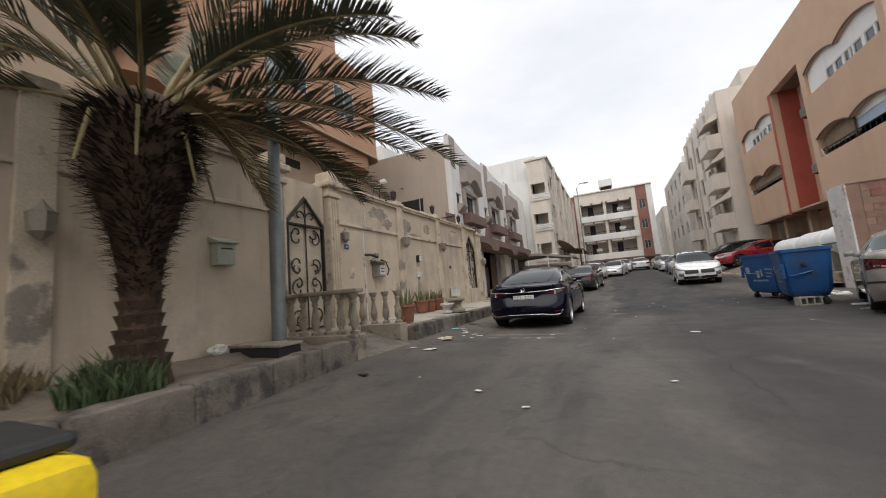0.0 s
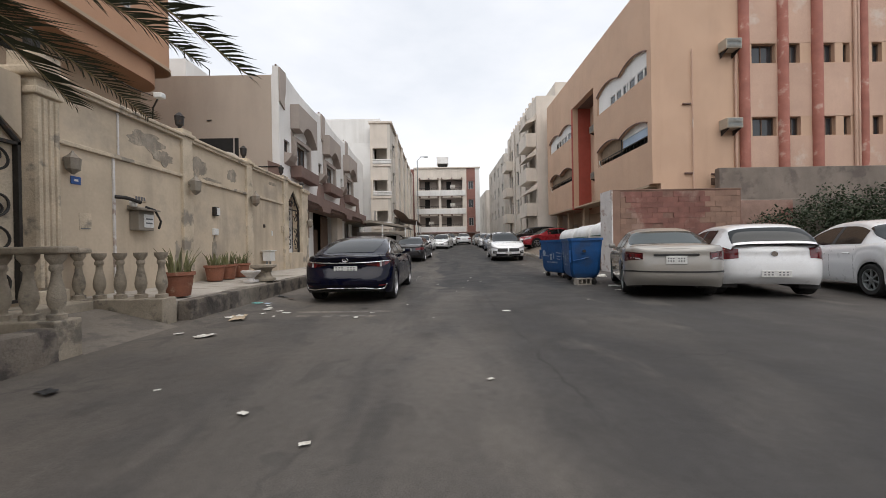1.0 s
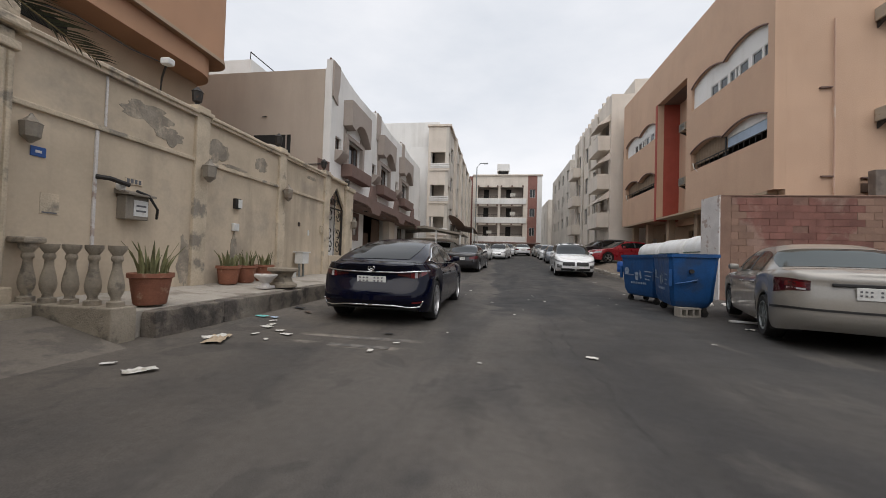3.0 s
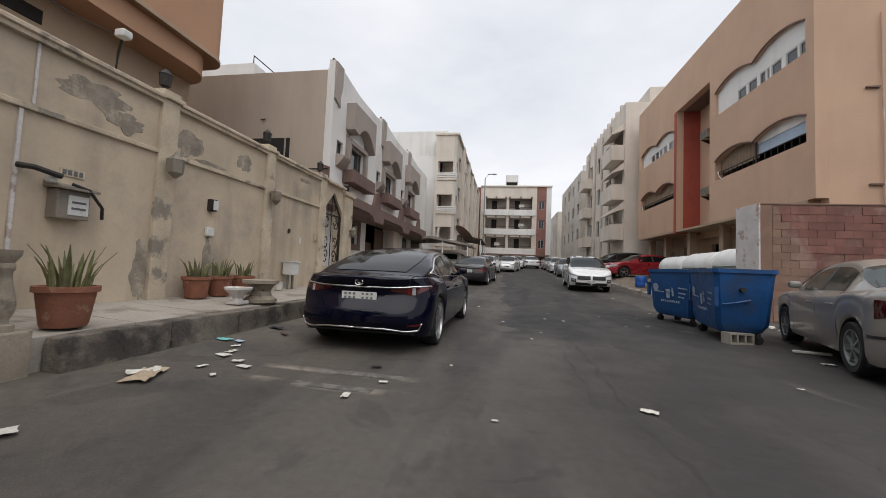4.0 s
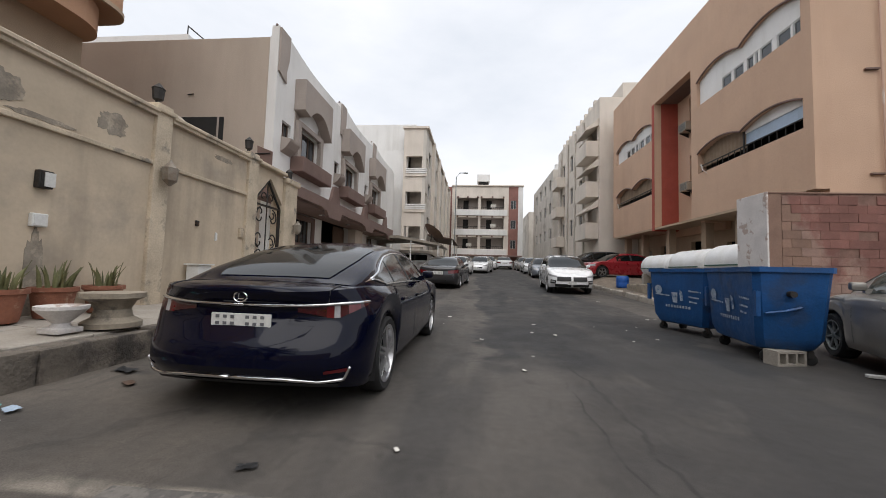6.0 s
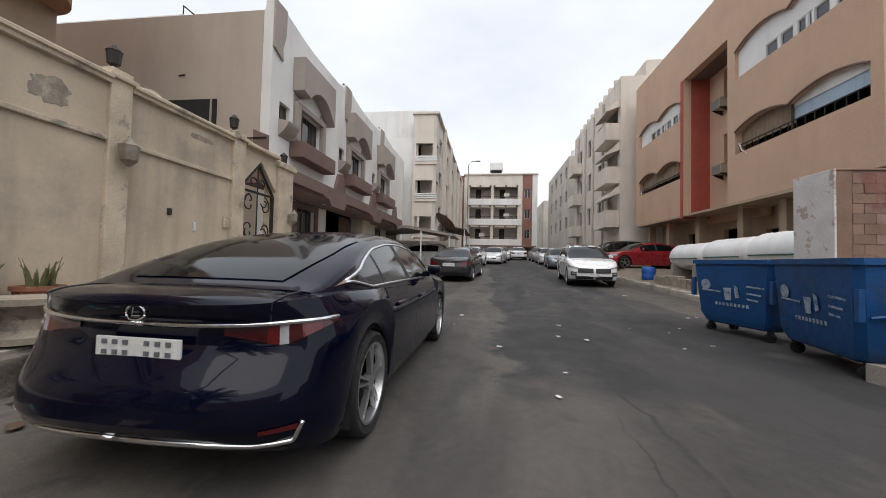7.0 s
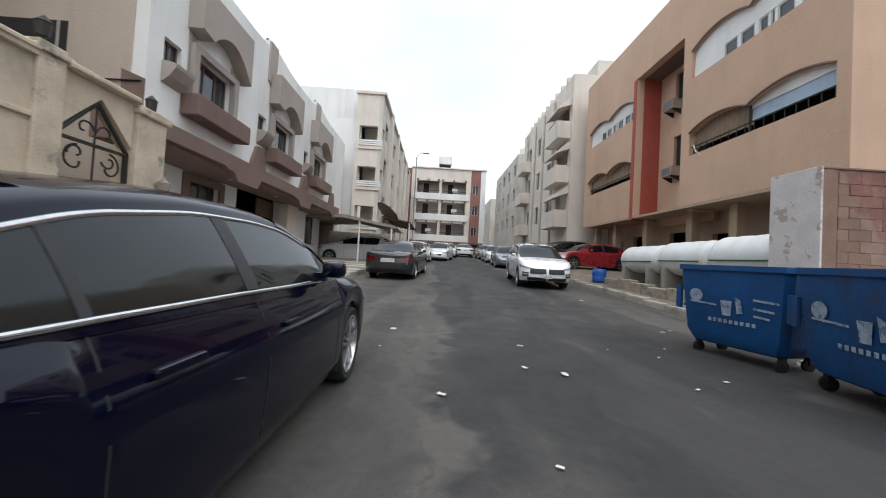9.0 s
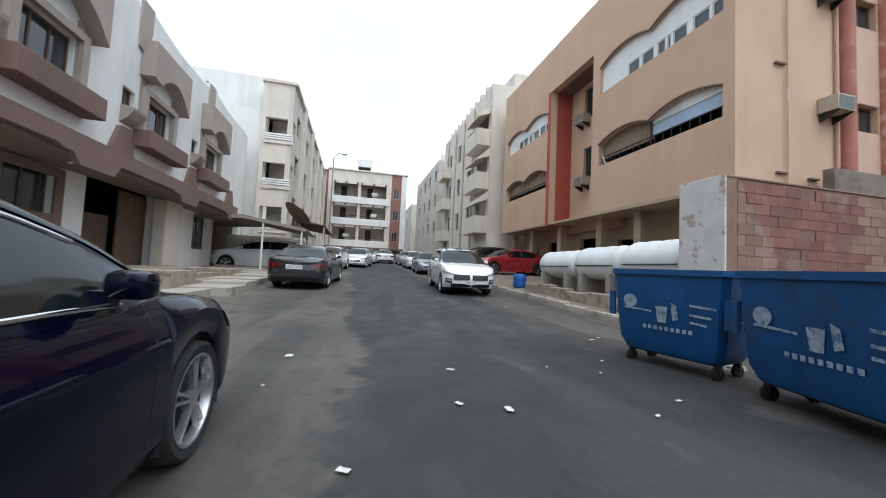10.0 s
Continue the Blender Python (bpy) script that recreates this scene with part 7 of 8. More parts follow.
# ---- waste containers ----
def waste_container(ax, ay, bx_, by_, label):
    """A wheeled steel container whose front runs from (ax, ay) to (bx_, by_)."""
    a, b = Vector((ax, ay, 0)), Vector((bx_, by_, 0))
    u = (b - a).normalized()
    L = (b - a).length - 0.03
    t = thing("waste_container", label, "waste container", Matrix.Translation((a + b) / 2) @ Matrix.Rotation(math.atan2(u.y, u.x), 4, "Z"), group="waste containers by the yard wall")
    D = 0.86

    def ring(z, inset, front):
        hx = L / 2 - inset
        y0, y1 = front, D - inset
        c = 0.07
        return [(-hx + c, y0, z), (hx - c, y0, z), (hx, y0 + c, z), (hx, y1 - c, z), (hx - c, y1, z), (-hx + c, y1, z), (-hx, y1 - c, z), (-hx, y0 + c, z)]
    bm = bmesh.new()
    shell = [ring(0.17, 0.2, 0.16), ring(0.2, 0.14, 0.1), ring(0.34, 0.07, 0.05), ring(0.95, 0.025, 0.015), ring(1.2, 0.0, 0.0), ring(1.2, -0.025, -0.025), ring(1.27, -0.025, -0.025), ring(1.27, 0.03, 0.03), ring(0.5, 0.09, 0.08)]
    vs = [[bm.verts.new(p) for p in r] for r in shell]
    for p, q in zip(vs, vs[1:]):
        for k in range(8):
            bm.faces.new((p[k], p[(k + 1) % 8], q[(k + 1) % 8], q[k]))
    bm.faces.new(vs[0][::-1])
    bm.faces.new(vs[-1])
    for v in bm.verts:
        v.co += Vector((0, noise.noise(v.co * 3 + a), 0)) * 0.012
    part("body", bm, M_BIN, t, local=True, smooth=True)
    for sg in (-1, 1):
        bm = bmesh.new()
        lathe(bm, [(0.04, 0), (0.04, 0.09)], 12, Matrix.Translation((sg * (L / 2 - 0.03), D * 0.45, 0.92)) @ Matrix.Rotation(radians(90 * sg), 4, "Y"))
        part("lifting_pin", bm, M_IRON, t, local=True)
        part("side_flange", box(sg * (L / 2 - 0.045), sg * (L / 2 + 0.025), 0.0, 0.05, 0.62, 0.95), M_BIN, t, local=True)
        bm = bmesh.new()
        tube(bm, [(sg * (L / 2 - 0.02), 0.12, 0.66), (sg * (L / 2 + 0.03), 0.3, 0.7), (sg * (L / 2 - 0.02), 0.5, 0.75)], 0.018, 6)
        part("side_handle", bm, M_BIN, t, local=True)
    for x in (-L / 2 + 0.2, L / 2 - 0.2):
        for y in (0.2, D - 0.2):
            bm = bmesh.new()
            lathe(bm, [(0.068, -0.022), (0.078, -0.016), (0.078, 0.016), (0.068, 0.022)], 18, Matrix.Translation((x, y, 0.078)) @ Matrix.Rotation(radians(90), 4, "Y") @ Matrix.Rotation(0.3, 4, "X"))
            w = part("castor", bm, M_RUBBER, t, local=True, smooth=True)
            part("fork", box(x - 0.035, x + 0.035, y - 0.03, y + 0.04, 0.09, 0.19, bev=0.01), M_IRON, w, local=True)

    # faded stencils: a disc, a basket shape and rows of bars
    def mark(poly, nm="stencil"):
        def front(z):
            return float(np.interp(z, [0.42, 0.95, 1.2], [0.05, 0.015, 0.0])) - 0.016
        b = bmesh.new()
        b.faces.new([b.verts.new((x, front(z), z)) for x, z in poly])
        part(nm, b, M_BINMARK, t, local=True)
    mark([(-L * 0.3 + 0.1 * math.cos(q), 0.84 + 0.09 * math.sin(q)) for q in (2 * math.pi * k / 14 for k in range(14))])
    mark([(-L * 0.36, 0.76), (-L * 0.1, 0.74), (-L * 0.1, 0.715), (-L * 0.36, 0.735)])
    mark([(-0.09, 0.8), (0.06, 0.8), (0.04, 0.6), (-0.07, 0.6)])
    mark([(0.1, 0.86), (0.17, 0.82), (0.19, 0.66), (0.12, 0.64)])
    for k, z in enumerate((0.84, 0.73, 0.64)):
        mark([(L * 0.22, z + 0.02), (L * 0.22 + 0.28 - 0.05 * k, z), (L * 0.22 + 0.28 - 0.05 * k, z - 0.025), (L * 0.22, z - 0.01)])
    for k in range(9):
        x = -L * 0.18 + k * 0.07
        mark([(x, 0.5), (x + 0.045, 0.5), (x + 0.045, 0.55), (x, 0.55)], "stencil_bar")
    return t


waste_container(4.07, 15.42, 4.43, 13.98, "scuffed blue steel waste container with faded stencils")
waste_container(4.34, 13.9, 4.0, 12.27, "scuffed blue steel waste container on castors")

# hollow concrete block used as a wheel chock
blk = bmesh.new()
panel(blk, (-0.2, -0.1, 0.0), (1, 0, 0), (0, -1, 0), 0.42, 0.19, 0.19, [(0.03, 0.12, 0.03, 0.16), (0.15, 0.26, 0.03, 0.16), (0.29, 0.385, 0.03, 0.16)])
ob = part("concrete_block", blk, M_CONC)
ob.matrix_basis = Matrix.Translation((4.36, 12.32, 0.0)) @ Matrix.Rotation(radians(12), 4, "Z")
tagged(ob, "grey hollow concrete block chocking the waste container", "concrete block")
ob = part("white_plank", box(-0.22, 0.22, -0.035, 0.035, 0.0, 0.035, bev=0.006), M_WPLAST)
ob.matrix_basis = Matrix.Translation((5.05, 11.75, 0.012)) @ Matrix.Rotation(radians(-14), 4, "Z")
tagged(ob, "short white plank lying on the asphalt", "plank")
r = random.Random(8)
for k in range(14):
    bm = bmesh.new()
    bmesh.ops.create_icosphere(bm, subdivisions=2, radius=1)
    s = r.uniform(0.04, 0.13)
    for v in bm.verts:
        v.co = Vector((v.co.x * 1.3, v.co.y, v.co.z * 0.6)) * s * (1 + 0.4 * noise.noise(v.co * 1.7 + Vector((k, 0, 0))))
    ob = part("rubble", bm, M_CONC if k % 3 else M_PAPER)
    ob.matrix_basis = Matrix.Translation((r.uniform(5.2, 6.6), r.uniform(14.2, 15.8), s * 0.3))
    tagged(ob, "lump of pale rubble beside the yard wall", "rubble", group="rubble by the yard wall")

# ---- white water tanks on the raised lot ----
for k, (y0, y1, rr) in enumerate(((17.4, 19.5, 0.56), (19.55, 21.7, 0.53), (21.75, 24.1, 0.5))):
    zb = rise((y0 + y1) / 2) + 0.2
    cz = 1.02 + rr
    t = thing("water_tank", "white plastic horizontal water tank with dark green seam band", "water tank", Matrix.Translation((8.1, (y0 + y1) / 2, zb)), group="water tanks on the lot")
    L = y1 - y0
    bm = bmesh.new()
    prof = [(0.05, 0.0), (rr * 0.6, 0.02), (rr * 0.9, 0.1), (rr, 0.24)] + [q for i in range(3) for q in ((rr, 0.24 + (L - 0.48) * (i + 0.25) / 3), (rr * 0.965, 0.24 + (L - 0.48) * (i + 0.5) / 3), (rr, 0.24 + (L - 0.48) * (i + 0.75) / 3))] + [(rr, L - 0.24), (rr * 0.9, L - 0.1), (rr * 0.6, L - 0.02), (0.05, L)]
    lathe(bm, prof, 26, Matrix.Translation((8.1, y0, cz)) @ Matrix.Rotation(radians(-90), 4, "X"))
    part("tank_body", bm, M_TANKW, t, smooth=True)
    part("seam_band", box(8.1 - rr - 0.012, 8.1 + rr + 0.012, y0 + 0.2, y1 - 0.2, cz - 0.1, cz - 0.065), mat("dark_green_band_" + "abc"[k], (0.03, 0.09, 0.07), 0.5, bump=0), t)
    for yy in (y0 + 0.4, y1 - 0.4):
        part("cradle", box(7.6, 8.6, yy - 0.1, yy + 0.1, zb - 0.1, cz - rr * 0.6, bev=0.02), M_CONC, t)

bm = bmesh.new()
lathe(bm, [(0.25, 0.0), (0.28, 0.04), (0.285, 0.25), (0.27, 0.3), (0.285, 0.35), (0.28, 0.58), (0.24, 0.64), (0.08, 0.65)], 22)
ob = part("plastic_barrel", bm, mat("blue_drum_plastic", (0.015, 0.09, 0.36), 0.45, bump=0.05), smooth=True)
ob.matrix_basis = Matrix.Translation((7.1, 24.6, rise(24.6) + 0.2)) @ Matrix.Diagonal((0.95, 0.95, 0.85, 1))
tagged(ob, "blue plastic barrel standing on the raised lot", "barrel")

# ---- palm ----
PC = Vector((-3.52, 3.42, 0.0))


def palm():
    t = thing("palm_tree", "date palm with shaggy brown trunk and arching fronds", "palm tree", Matrix.Translation(PC))
    rr_ = random.Random(21)
    prof = [(0.3, 0.2), (0.25, 0.42), (0.19, 0.6), (0.16, 0.9), (0.15, 1.2), (0.17, 1.45), (0.23, 1.75), (0.32, 2.05), (0.42, 2.4), (0.46, 2.75), (0.32, 3.1), (0.1, 3.25)]
    bm = bmesh.new()
    seg = 26
    rings = []
    zs = np.linspace(0.2, 3.2, 44)
    for z in zs:
        rad = float(np.interp(z, [p[1] for p in prof], [p[0] for p in prof]))
        rings.append([bm.verts.new((PC.x + rad * (1 + 0.12 * noise.noise((math.cos(a) * 3, math.sin(a) * 3, z * 6))) * math.cos(a),
                                    PC.y + rad * (1 + 0.12 * noise.noise((math.cos(a) * 3, math.sin(a) * 3, z * 6))) * math.sin(a), z)) for a in (2 * math.pi * k / seg for k in range(seg))])
    for p, q in zip(rings, rings[1:]):
        for k in range(seg):
            bm.faces.new((p[k], p[(k + 1) % seg], q[(k + 1) % seg], q[k]))
    bm.faces.new(rings[0][::-1])
    bm.faces.new(rings[-1])
    part("trunk", bm, M_TRUNK, t, smooth="all")
    # cut frond bases: overlapping upward scales
    bm = bmesh.new()
    for row in range(9):
        z = 0.5 + row * 0.13
        rad = float(np.interp(z, [p[1] for p in prof], [p[0] for p in prof]))
        for k in range(11):
            a = 2 * math.pi * (k + 0.5 * (row % 2)) / 11 + rr_.uniform(-0.08, 0.08)
            d = Vector((math.cos(a), math.sin(a), 0))
            s = Vector((-d.y, d.x, 0))
            o = PC + d * (rad - 0.02) + Vector((0, 0, z))
            w = rr_.uniform(0.05, 0.07)
            pts = [o - s * w, o + s * w, o + s * w * 0.6 + d * 0.05 + Vector((0, 0, 0.13)), o - s * w * 0.6 + d * 0.05 + Vector((0, 0, 0.13))]
            inn = [p - d * 0.05 for p in pts]
            v = [bm.verts.new(p) for p in pts + inn]
            for f in ((0, 1, 2, 3), (7, 6, 5, 4), (0, 4, 5, 1), (1, 5, 6, 2), (2, 6, 7, 3), (3, 7, 4, 0)):
                bm.faces.new([v[q] for q in f])
    tagged(part("cut_frond_base", bm, M_TRUNK, t), kind="stuff")
    # shaggy beard of old frond stubs
    bm = bmesh.new()
    for k in range(3400):
        z = rr_.uniform(1.2, 3.0)
        rad = float(np.interp(z, [p[1] for p in prof], [p[0] for p in prof]))
        a = rr_.uniform(0, 2 * math.pi)
        d = Vector((math.cos(a), math.sin(a), 0))
        s = Vector((-d.y, d.x, 0))
        o = PC + d * (rad - 0.04) + Vector((0, 0, z))
        ln = rr_.uniform(0.08, 0.24) * (0.7 + 0.3 * min(1, (z - 1.2) / 0.8))
        tip = o + d * ln * rr_.uniform(0.7, 1.0) + Vector((0, 0, ln * rr_.uniform(-0.35, 0.55))) + s * rr_.uniform(-0.06, 0.06)
        w = rr_.uniform(0.006, 0.02)
        v = [bm.verts.new(o - s * w), bm.verts.new(o + s * w), bm.verts.new(tip + s * w * 0.3), bm.verts.new(tip - s * w * 0.3)]
        bm.faces.new(v)
    tagged(part("dry_fibre", bm, M_PALMDRY, t, recalc=False), kind="stuff")
    # a few long pale cut stems hanging over the beard
    for a, z in ((-0.5, 2.95), (0.25, 2.8), (-1.2, 2.9), (1.2, 2.75)):
        d = Vector((math.cos(a), math.sin(a), 0))
        bm = bmesh.new()
        tube(bm, [PC + d * 0.25 + Vector((0, 0, z)), PC + d * 0.5 + Vector((0, 0, z - 0.1)), PC + d * 0.62 + Vector((0, 0, z - 0.6))], 0.025, 6, 0.5)
        part("hanging_stem", bm, M_PALMSTEM, t)

    def frond(tip, lift, dry=False):
        c = PC + Vector((0, 0, 3.0))
        tip = Vector(tip)
        flat = Vector((tip.x - c.x, tip.y - c.y, 0))
        out = flat.normalized() if flat.length > 0.05 else Vector((1, 0, 0))
        c = c + out * 0.16
        mid = c + (tip - c) * 0.5
        ctrl = Vector((mid.x, mid.y, max(c.z, tip.z) + lift))

        def at(q):
            return c * (1 - q) ** 2 + ctrl * 2 * q * (1 - q) + tip * q * q
        bm = bmesh.new()
        tube(bm, [at(q / 14) for q in range(15)], 0.022, 6, 0.2)
        stem = part("frond_stem", bm, M_PALMSTEM, t)
        bm = bmesh.new()
        n_leaf = 92
        for k in range(n_leaf):
            q = 0.2 + 0.8 * k / (n_leaf - 1)
            p = at(q)
            d = (at(min(q + 0.01, 1)) - at(q - 0.01)).normalized()
            s = d.cross(Vector((0, 0, 1))).normalized()
            up = s.cross(d)
            ln = 0.42 * math.sin(math.pi * min(1, (q - 0.12) * 0.95 + 0.12)) ** 0.7 + 0.06
            for sg in (-1, 1):
                j = rr_.uniform(-0.12, 0.12)
                direc = (d * (0.75 + j) + s * sg * 0.72 + up * (0.32 + rr_.uniform(-0.2, 0.15))).normalized()
                e = p + direc * ln * rr_.uniform(0.85, 1.1) - Vector((0, 0, 0.05 * ln))
                m_ = p + direc * ln * 0.5 + up * 0.01
                w = d * 0.012
                v = [bm.verts.new(p - w), bm.verts.new(m_ - w), bm.verts.new(e), bm.verts.new(m_ + w), bm.verts.new(p + w)]
                bm.faces.new(v)
        part("frond_foliage", bm, M_DRYGRASS if dry else M_PALM, stem, recalc=False)
    for tip, lift in (((-0.93, 5.3, 2.42), 0.55), ((-1.0, 5.15, 3.2), 0.5), ((-1.2, 4.95, 3.85), 0.35), ((-3.07, 7.05, 2.75), 0.5), ((-2.55, 5.6, 2.35), 0.5), ((-1.9, 6.2, 3.0), 0.55),
                      ((-1.6, 4.3, 4.6), 0.25), ((-0.9, 3.9, 3.3), 0.45), ((-1.3, 2.4, 3.1), 0.5), ((-2.4, 5.4, 4.7), 0.2)):
        frond(tip, lift)
    for k in range(24):
        a = radians(75 + k * 11.5 + rr_.uniform(-6, 6))
        reach = rr_.uniform(2.0, 3.2)
        dz = rr_.uniform(-0.7, 1.7)
        if dz > 0.9:
            reach *= 0.6
        frond((PC.x + reach * math.cos(a), PC.y + reach * math.sin(a), 3.0 + dz), rr_.uniform(0.3, 0.6))
    for a, reach, dz in ((0.6, 1.0, -0.7), (1.3, 1.2, -0.8)):
        frond((PC.x + reach * math.cos(a), PC.y + reach * math.sin(a), 3.0 + dz), 0.35, dry=True)
    return t


palm()


def tuft(name, label, centre, radius, count, height, mt, seed, cat):
    rt = random.Random(seed)
    bm = bmesh.new()
    for k in range(count):
        a, q = rt.uniform(0, 6.28), radius * math.sqrt(rt.random())
        p = Vector((centre[0] + q * math.cos(a), centre[1] + q * math.sin(a), centre[2]))
        h = height * rt.uniform(0.5, 1.1) * (1 - 0.4 * q / radius)
        lean = Vector((rt.uniform(-1, 1), rt.uniform(-1, 1), 0)) * h * 0.5
        s = Vector((rt.uniform(-1, 1), rt.uniform(-1, 1), 0)).normalized() * rt.uniform(0.006, 0.016)
        mid = p + lean * 0.4 + Vector((0, 0, h * 0.6))
        e = p + lean + Vector((0, 0, h))
        bm.faces.new([bm.verts.new(v) for v in (p - s, p + s, mid + s * 0.8, e, mid - s * 0.8)])
    return tagged(part(name, bm, mt, recalc=False), label, cat, kind="stuff")


tuft("weeds", "green weeds round the foot of the palm", (-3.42, 3.2, 0.34), 0.36, 620, 0.42, M_GRASS, 2, "weeds")
tuft("weeds", "dry brown grass beside the palm", (-4.3, 2.6, 0.36), 0.45, 700, 0.42, M_DRYGRASS, 4, "weeds")
tuft("weeds", "dry brown grass beside the palm", (-3.4, 1.9, 0.34), 0.5, 500, 0.25, M_DRYGRASS, 6, "weeds")

# ---- street pole, slab, letter box ----
t = thing("street_lamp", "grey painted steel street lamp pole with flaking paint", "street lamp", Matrix.Translation((-3.86, 5.26, 0.3)))
bm = bmesh.new()
lathe(bm, [(0.13, 0.3), (0.13, 0.34), (0.1, 0.36), (0.098, 2.2), (0.085, 2.25), (0.08, 7.5)], 18, Matrix.Translation((-3.86, 5.26, 0)))
part("pole", bm, M_GALV, t, smooth=True)
bm = bmesh.new()
tube(bm, [(-3.86, 5.26, 7.45), (-3.6, 5.26, 7.9), (-2.6, 5.26, 8.1)], 0.04, 8)
part("arm", bm, M_GALV, t)
part("lamp_head", box(-2.8, -2.15, 5.14, 5.38, 8.04, 8.17, bev=0.04), M_GALV, t)
t = thing("stone_slab", "low dark stone slab with a dusty grey top", "slab", Matrix.Translation((-3.75, 5.0, 0.36)))
part("base", box(-4.25, -3.3, 4.78, 5.12, 0.3, 0.47, bev=0.01), M_BLACKP, t)
part("top", box(-4.28, -3.27, 4.76, 5.13, 0.472, 0.51, bev=0.01), M_STONE, t)
t = thing("letter_box", "dusty pale green metal letter box on the cream wall", "letter box", Matrix.Translation((WX, 4.87, 1.6)))
M_LETTER = mat("pale_green_enamel", (0.36, 0.38, 0.3), 0.6, var=0.12, scale=6, bump=0.05)
part("case", box(WX + 0.003, WX + 0.17, 4.73, 5.0, 1.62, 1.93, bev=0.012), M_LETTER, t)
part("roof", slab([(0.0, 2.03), (0.22, 1.95), (0.22, 1.925), (0.0, 1.935)], (WX + 0.003, 4.7, 0), (1, 0, 0), (0, -1, 0), 0.33), M_LETTER, t)
part("slot", box(WX + 0.172, WX + 0.177, 4.78, 4.95, 1.84, 1.86), M_IRON, t)
t = thing("litter_bag", "crumpled white plastic bag on the dirt", "rubbish", Matrix.Translation((-4.3, 4.75, 0.42)))
bm = bmesh.new()
bmesh.ops.create_icosphere(bm, subdivisions=3, radius=0.11)
for v in bm.verts:
    v.co = Vector((-4.32, 4.72, 0.46)) + Vector((v.co.x, v.co.y * 1.3, v.co.z * 0.7)) * (1 + 0.5 * noise.noise(v.co * 14))
part("bag", bm, M_PAPER, t)

# yellow tub with a black lid beside the start
t = thing("plastic_tub", "bright yellow plastic tub with a black lid", "tub", Matrix.Translation((-1.2, 1.5, 0)))
part("tub", box(-1.42, -0.8, 0.95, 2.08, 0.0, 0.64, bev=0.07), M_YELLOW, t, smooth=True)
part("lid", box(-1.4, -0.92, 0.97, 2.06, 0.642, 0.69, bev=0.02), M_BLACKP, t)


# ---- things on the garden wall ----
def wall_lantern(y, z, x=WX, size=1.0):
    t = thing("wall_lantern", "weathered grey metal wall lantern", "lantern", Matrix.Translation((x + 0.14 * size, y, z)), group="wall lanterns")
    bm = bmesh.new()
    lathe(bm, [(0.02, -0.2), (0.06, -0.16), (0.1, -0.12), (0.115, 0.06), (0.12, 0.07), (0.08, 0.1), (0.03, 0.16), (0.012, 0.2)], 6, Matrix.Scale(size, 4))
    part("cage", bm, M_SHEET, t, local=True)
    part("bracket", box(-0.14 * size, -0.02, -0.025, 0.025, 0.02, 0.07), M_SHEET, t, local=True)
    return t


for y, z in ((3.0, 2.0), (9.84, 2.42), (12.2, 2.46)):
    wall_lantern(y, z, WX + 0.06)
wall_lantern(7.5, 2.32, WX, 0.8)
wall_lantern(16.2, 2.1, WX + 0.08, 0.9)


def pier_lantern(y, z):
    t = thing("pier_lantern", "dark rusty lantern standing on a wall pier", "lantern", Matrix.Translation((WX - 0.1, y, z)), group="pier lanterns")
    bm = bmesh.new()
    lathe(bm, [(0.05, 0.0), (0.03, 0.04), (0.035, 0.08), (0.07, 0.1), (0.085, 0.26), (0.095, 0.27), (0.05, 0.32), (0.01, 0.36)], 8)
    part("cage", bm, M_IRON, t, local=True)


for y, z in ((9.84, 3.52), (12.2, 3.52), (14.47, 3.52), (7.22, 3.62), (16.2, 3.3)):
    pier_lantern(y, z)

t = thing("meter_box", "grey metal meter box with a sloping hood and hanging black cable", "meter box", Matrix.Translation((WX, 8.66, 1.6)))
part("case", box(WX + 0.003, WX + 0.16, 8.5, 8.82, 1.45, 1.78, bev=0.012), M_SHEET, t)
part("hood", slab([(0.0, 1.86), (0.24, 1.8), (0.24, 1.775), (0.0, 1.79)], (WX + 0.003, 8.46, 0), (1, 0, 0), (0, -1, 0), 0.4), M_SHEET, t)
part("door", box(WX + 0.162, WX + 0.17, 8.6, 8.8, 1.5, 1.72), M_WPLAST, t)
for k in range(2):
    part("label_bar", box(WX + 0.171, WX + 0.174, 8.63, 8.77, 1.56 + 0.07 * k, 1.585 + 0.07 * k), M_PLATEINK, t)
bm = bmesh.new()
tube(bm, [(WX + 0.2, 8.6, 1.84), (WX + 0.23, 8.75, 1.8), (WX + 0.2, 8.92, 1.62), (WX + 0.1, 9.0, 1.5)], 0.018, 6)
part("cable", bm, M_BLACKP, t)
bm = bmesh.new()
tube(bm, [(WX + 0.03, 8.22, 1.96), (WX + 0.14, 8.3, 1.95), (WX + 0.2, 8.5, 1.9)], 0.03, 8)
part("spout", bm, M_IRON, t)
part("lamp_globe", box(WX + 0.05, WX + 0.15, 8.42, 8.52, 1.82, 1.94, bev=0.04), M_WPLAST, t)
t = thing("number_plaque", "small plaque with dark unreadable characters on the wall", "plaque", Matrix.Translation((WX, 8.7, 2.0)))
part("plate", box(WX + 0.001, WX + 0.012, 8.6, 8.84, 1.95, 2.04), M_CREAM_TRIM, t)
for k in range(4):
    part("bar", box(WX + 0.012, WX + 0.016, 8.62 + 0.055 * k, 8.655 + 0.055 * k, 1.965, 2.025), M_PLATEINK, t)
t = thing("street_sign", "small blue enamel sign plate on the wall", "sign", Matrix.Translation((WX, 7.62, 2.1)))
part("plate", box(WX + 0.001, WX + 0.012, 7.57, 7.71, 2.05, 2.16, bev=0.003), M_BLUESIGN, t)
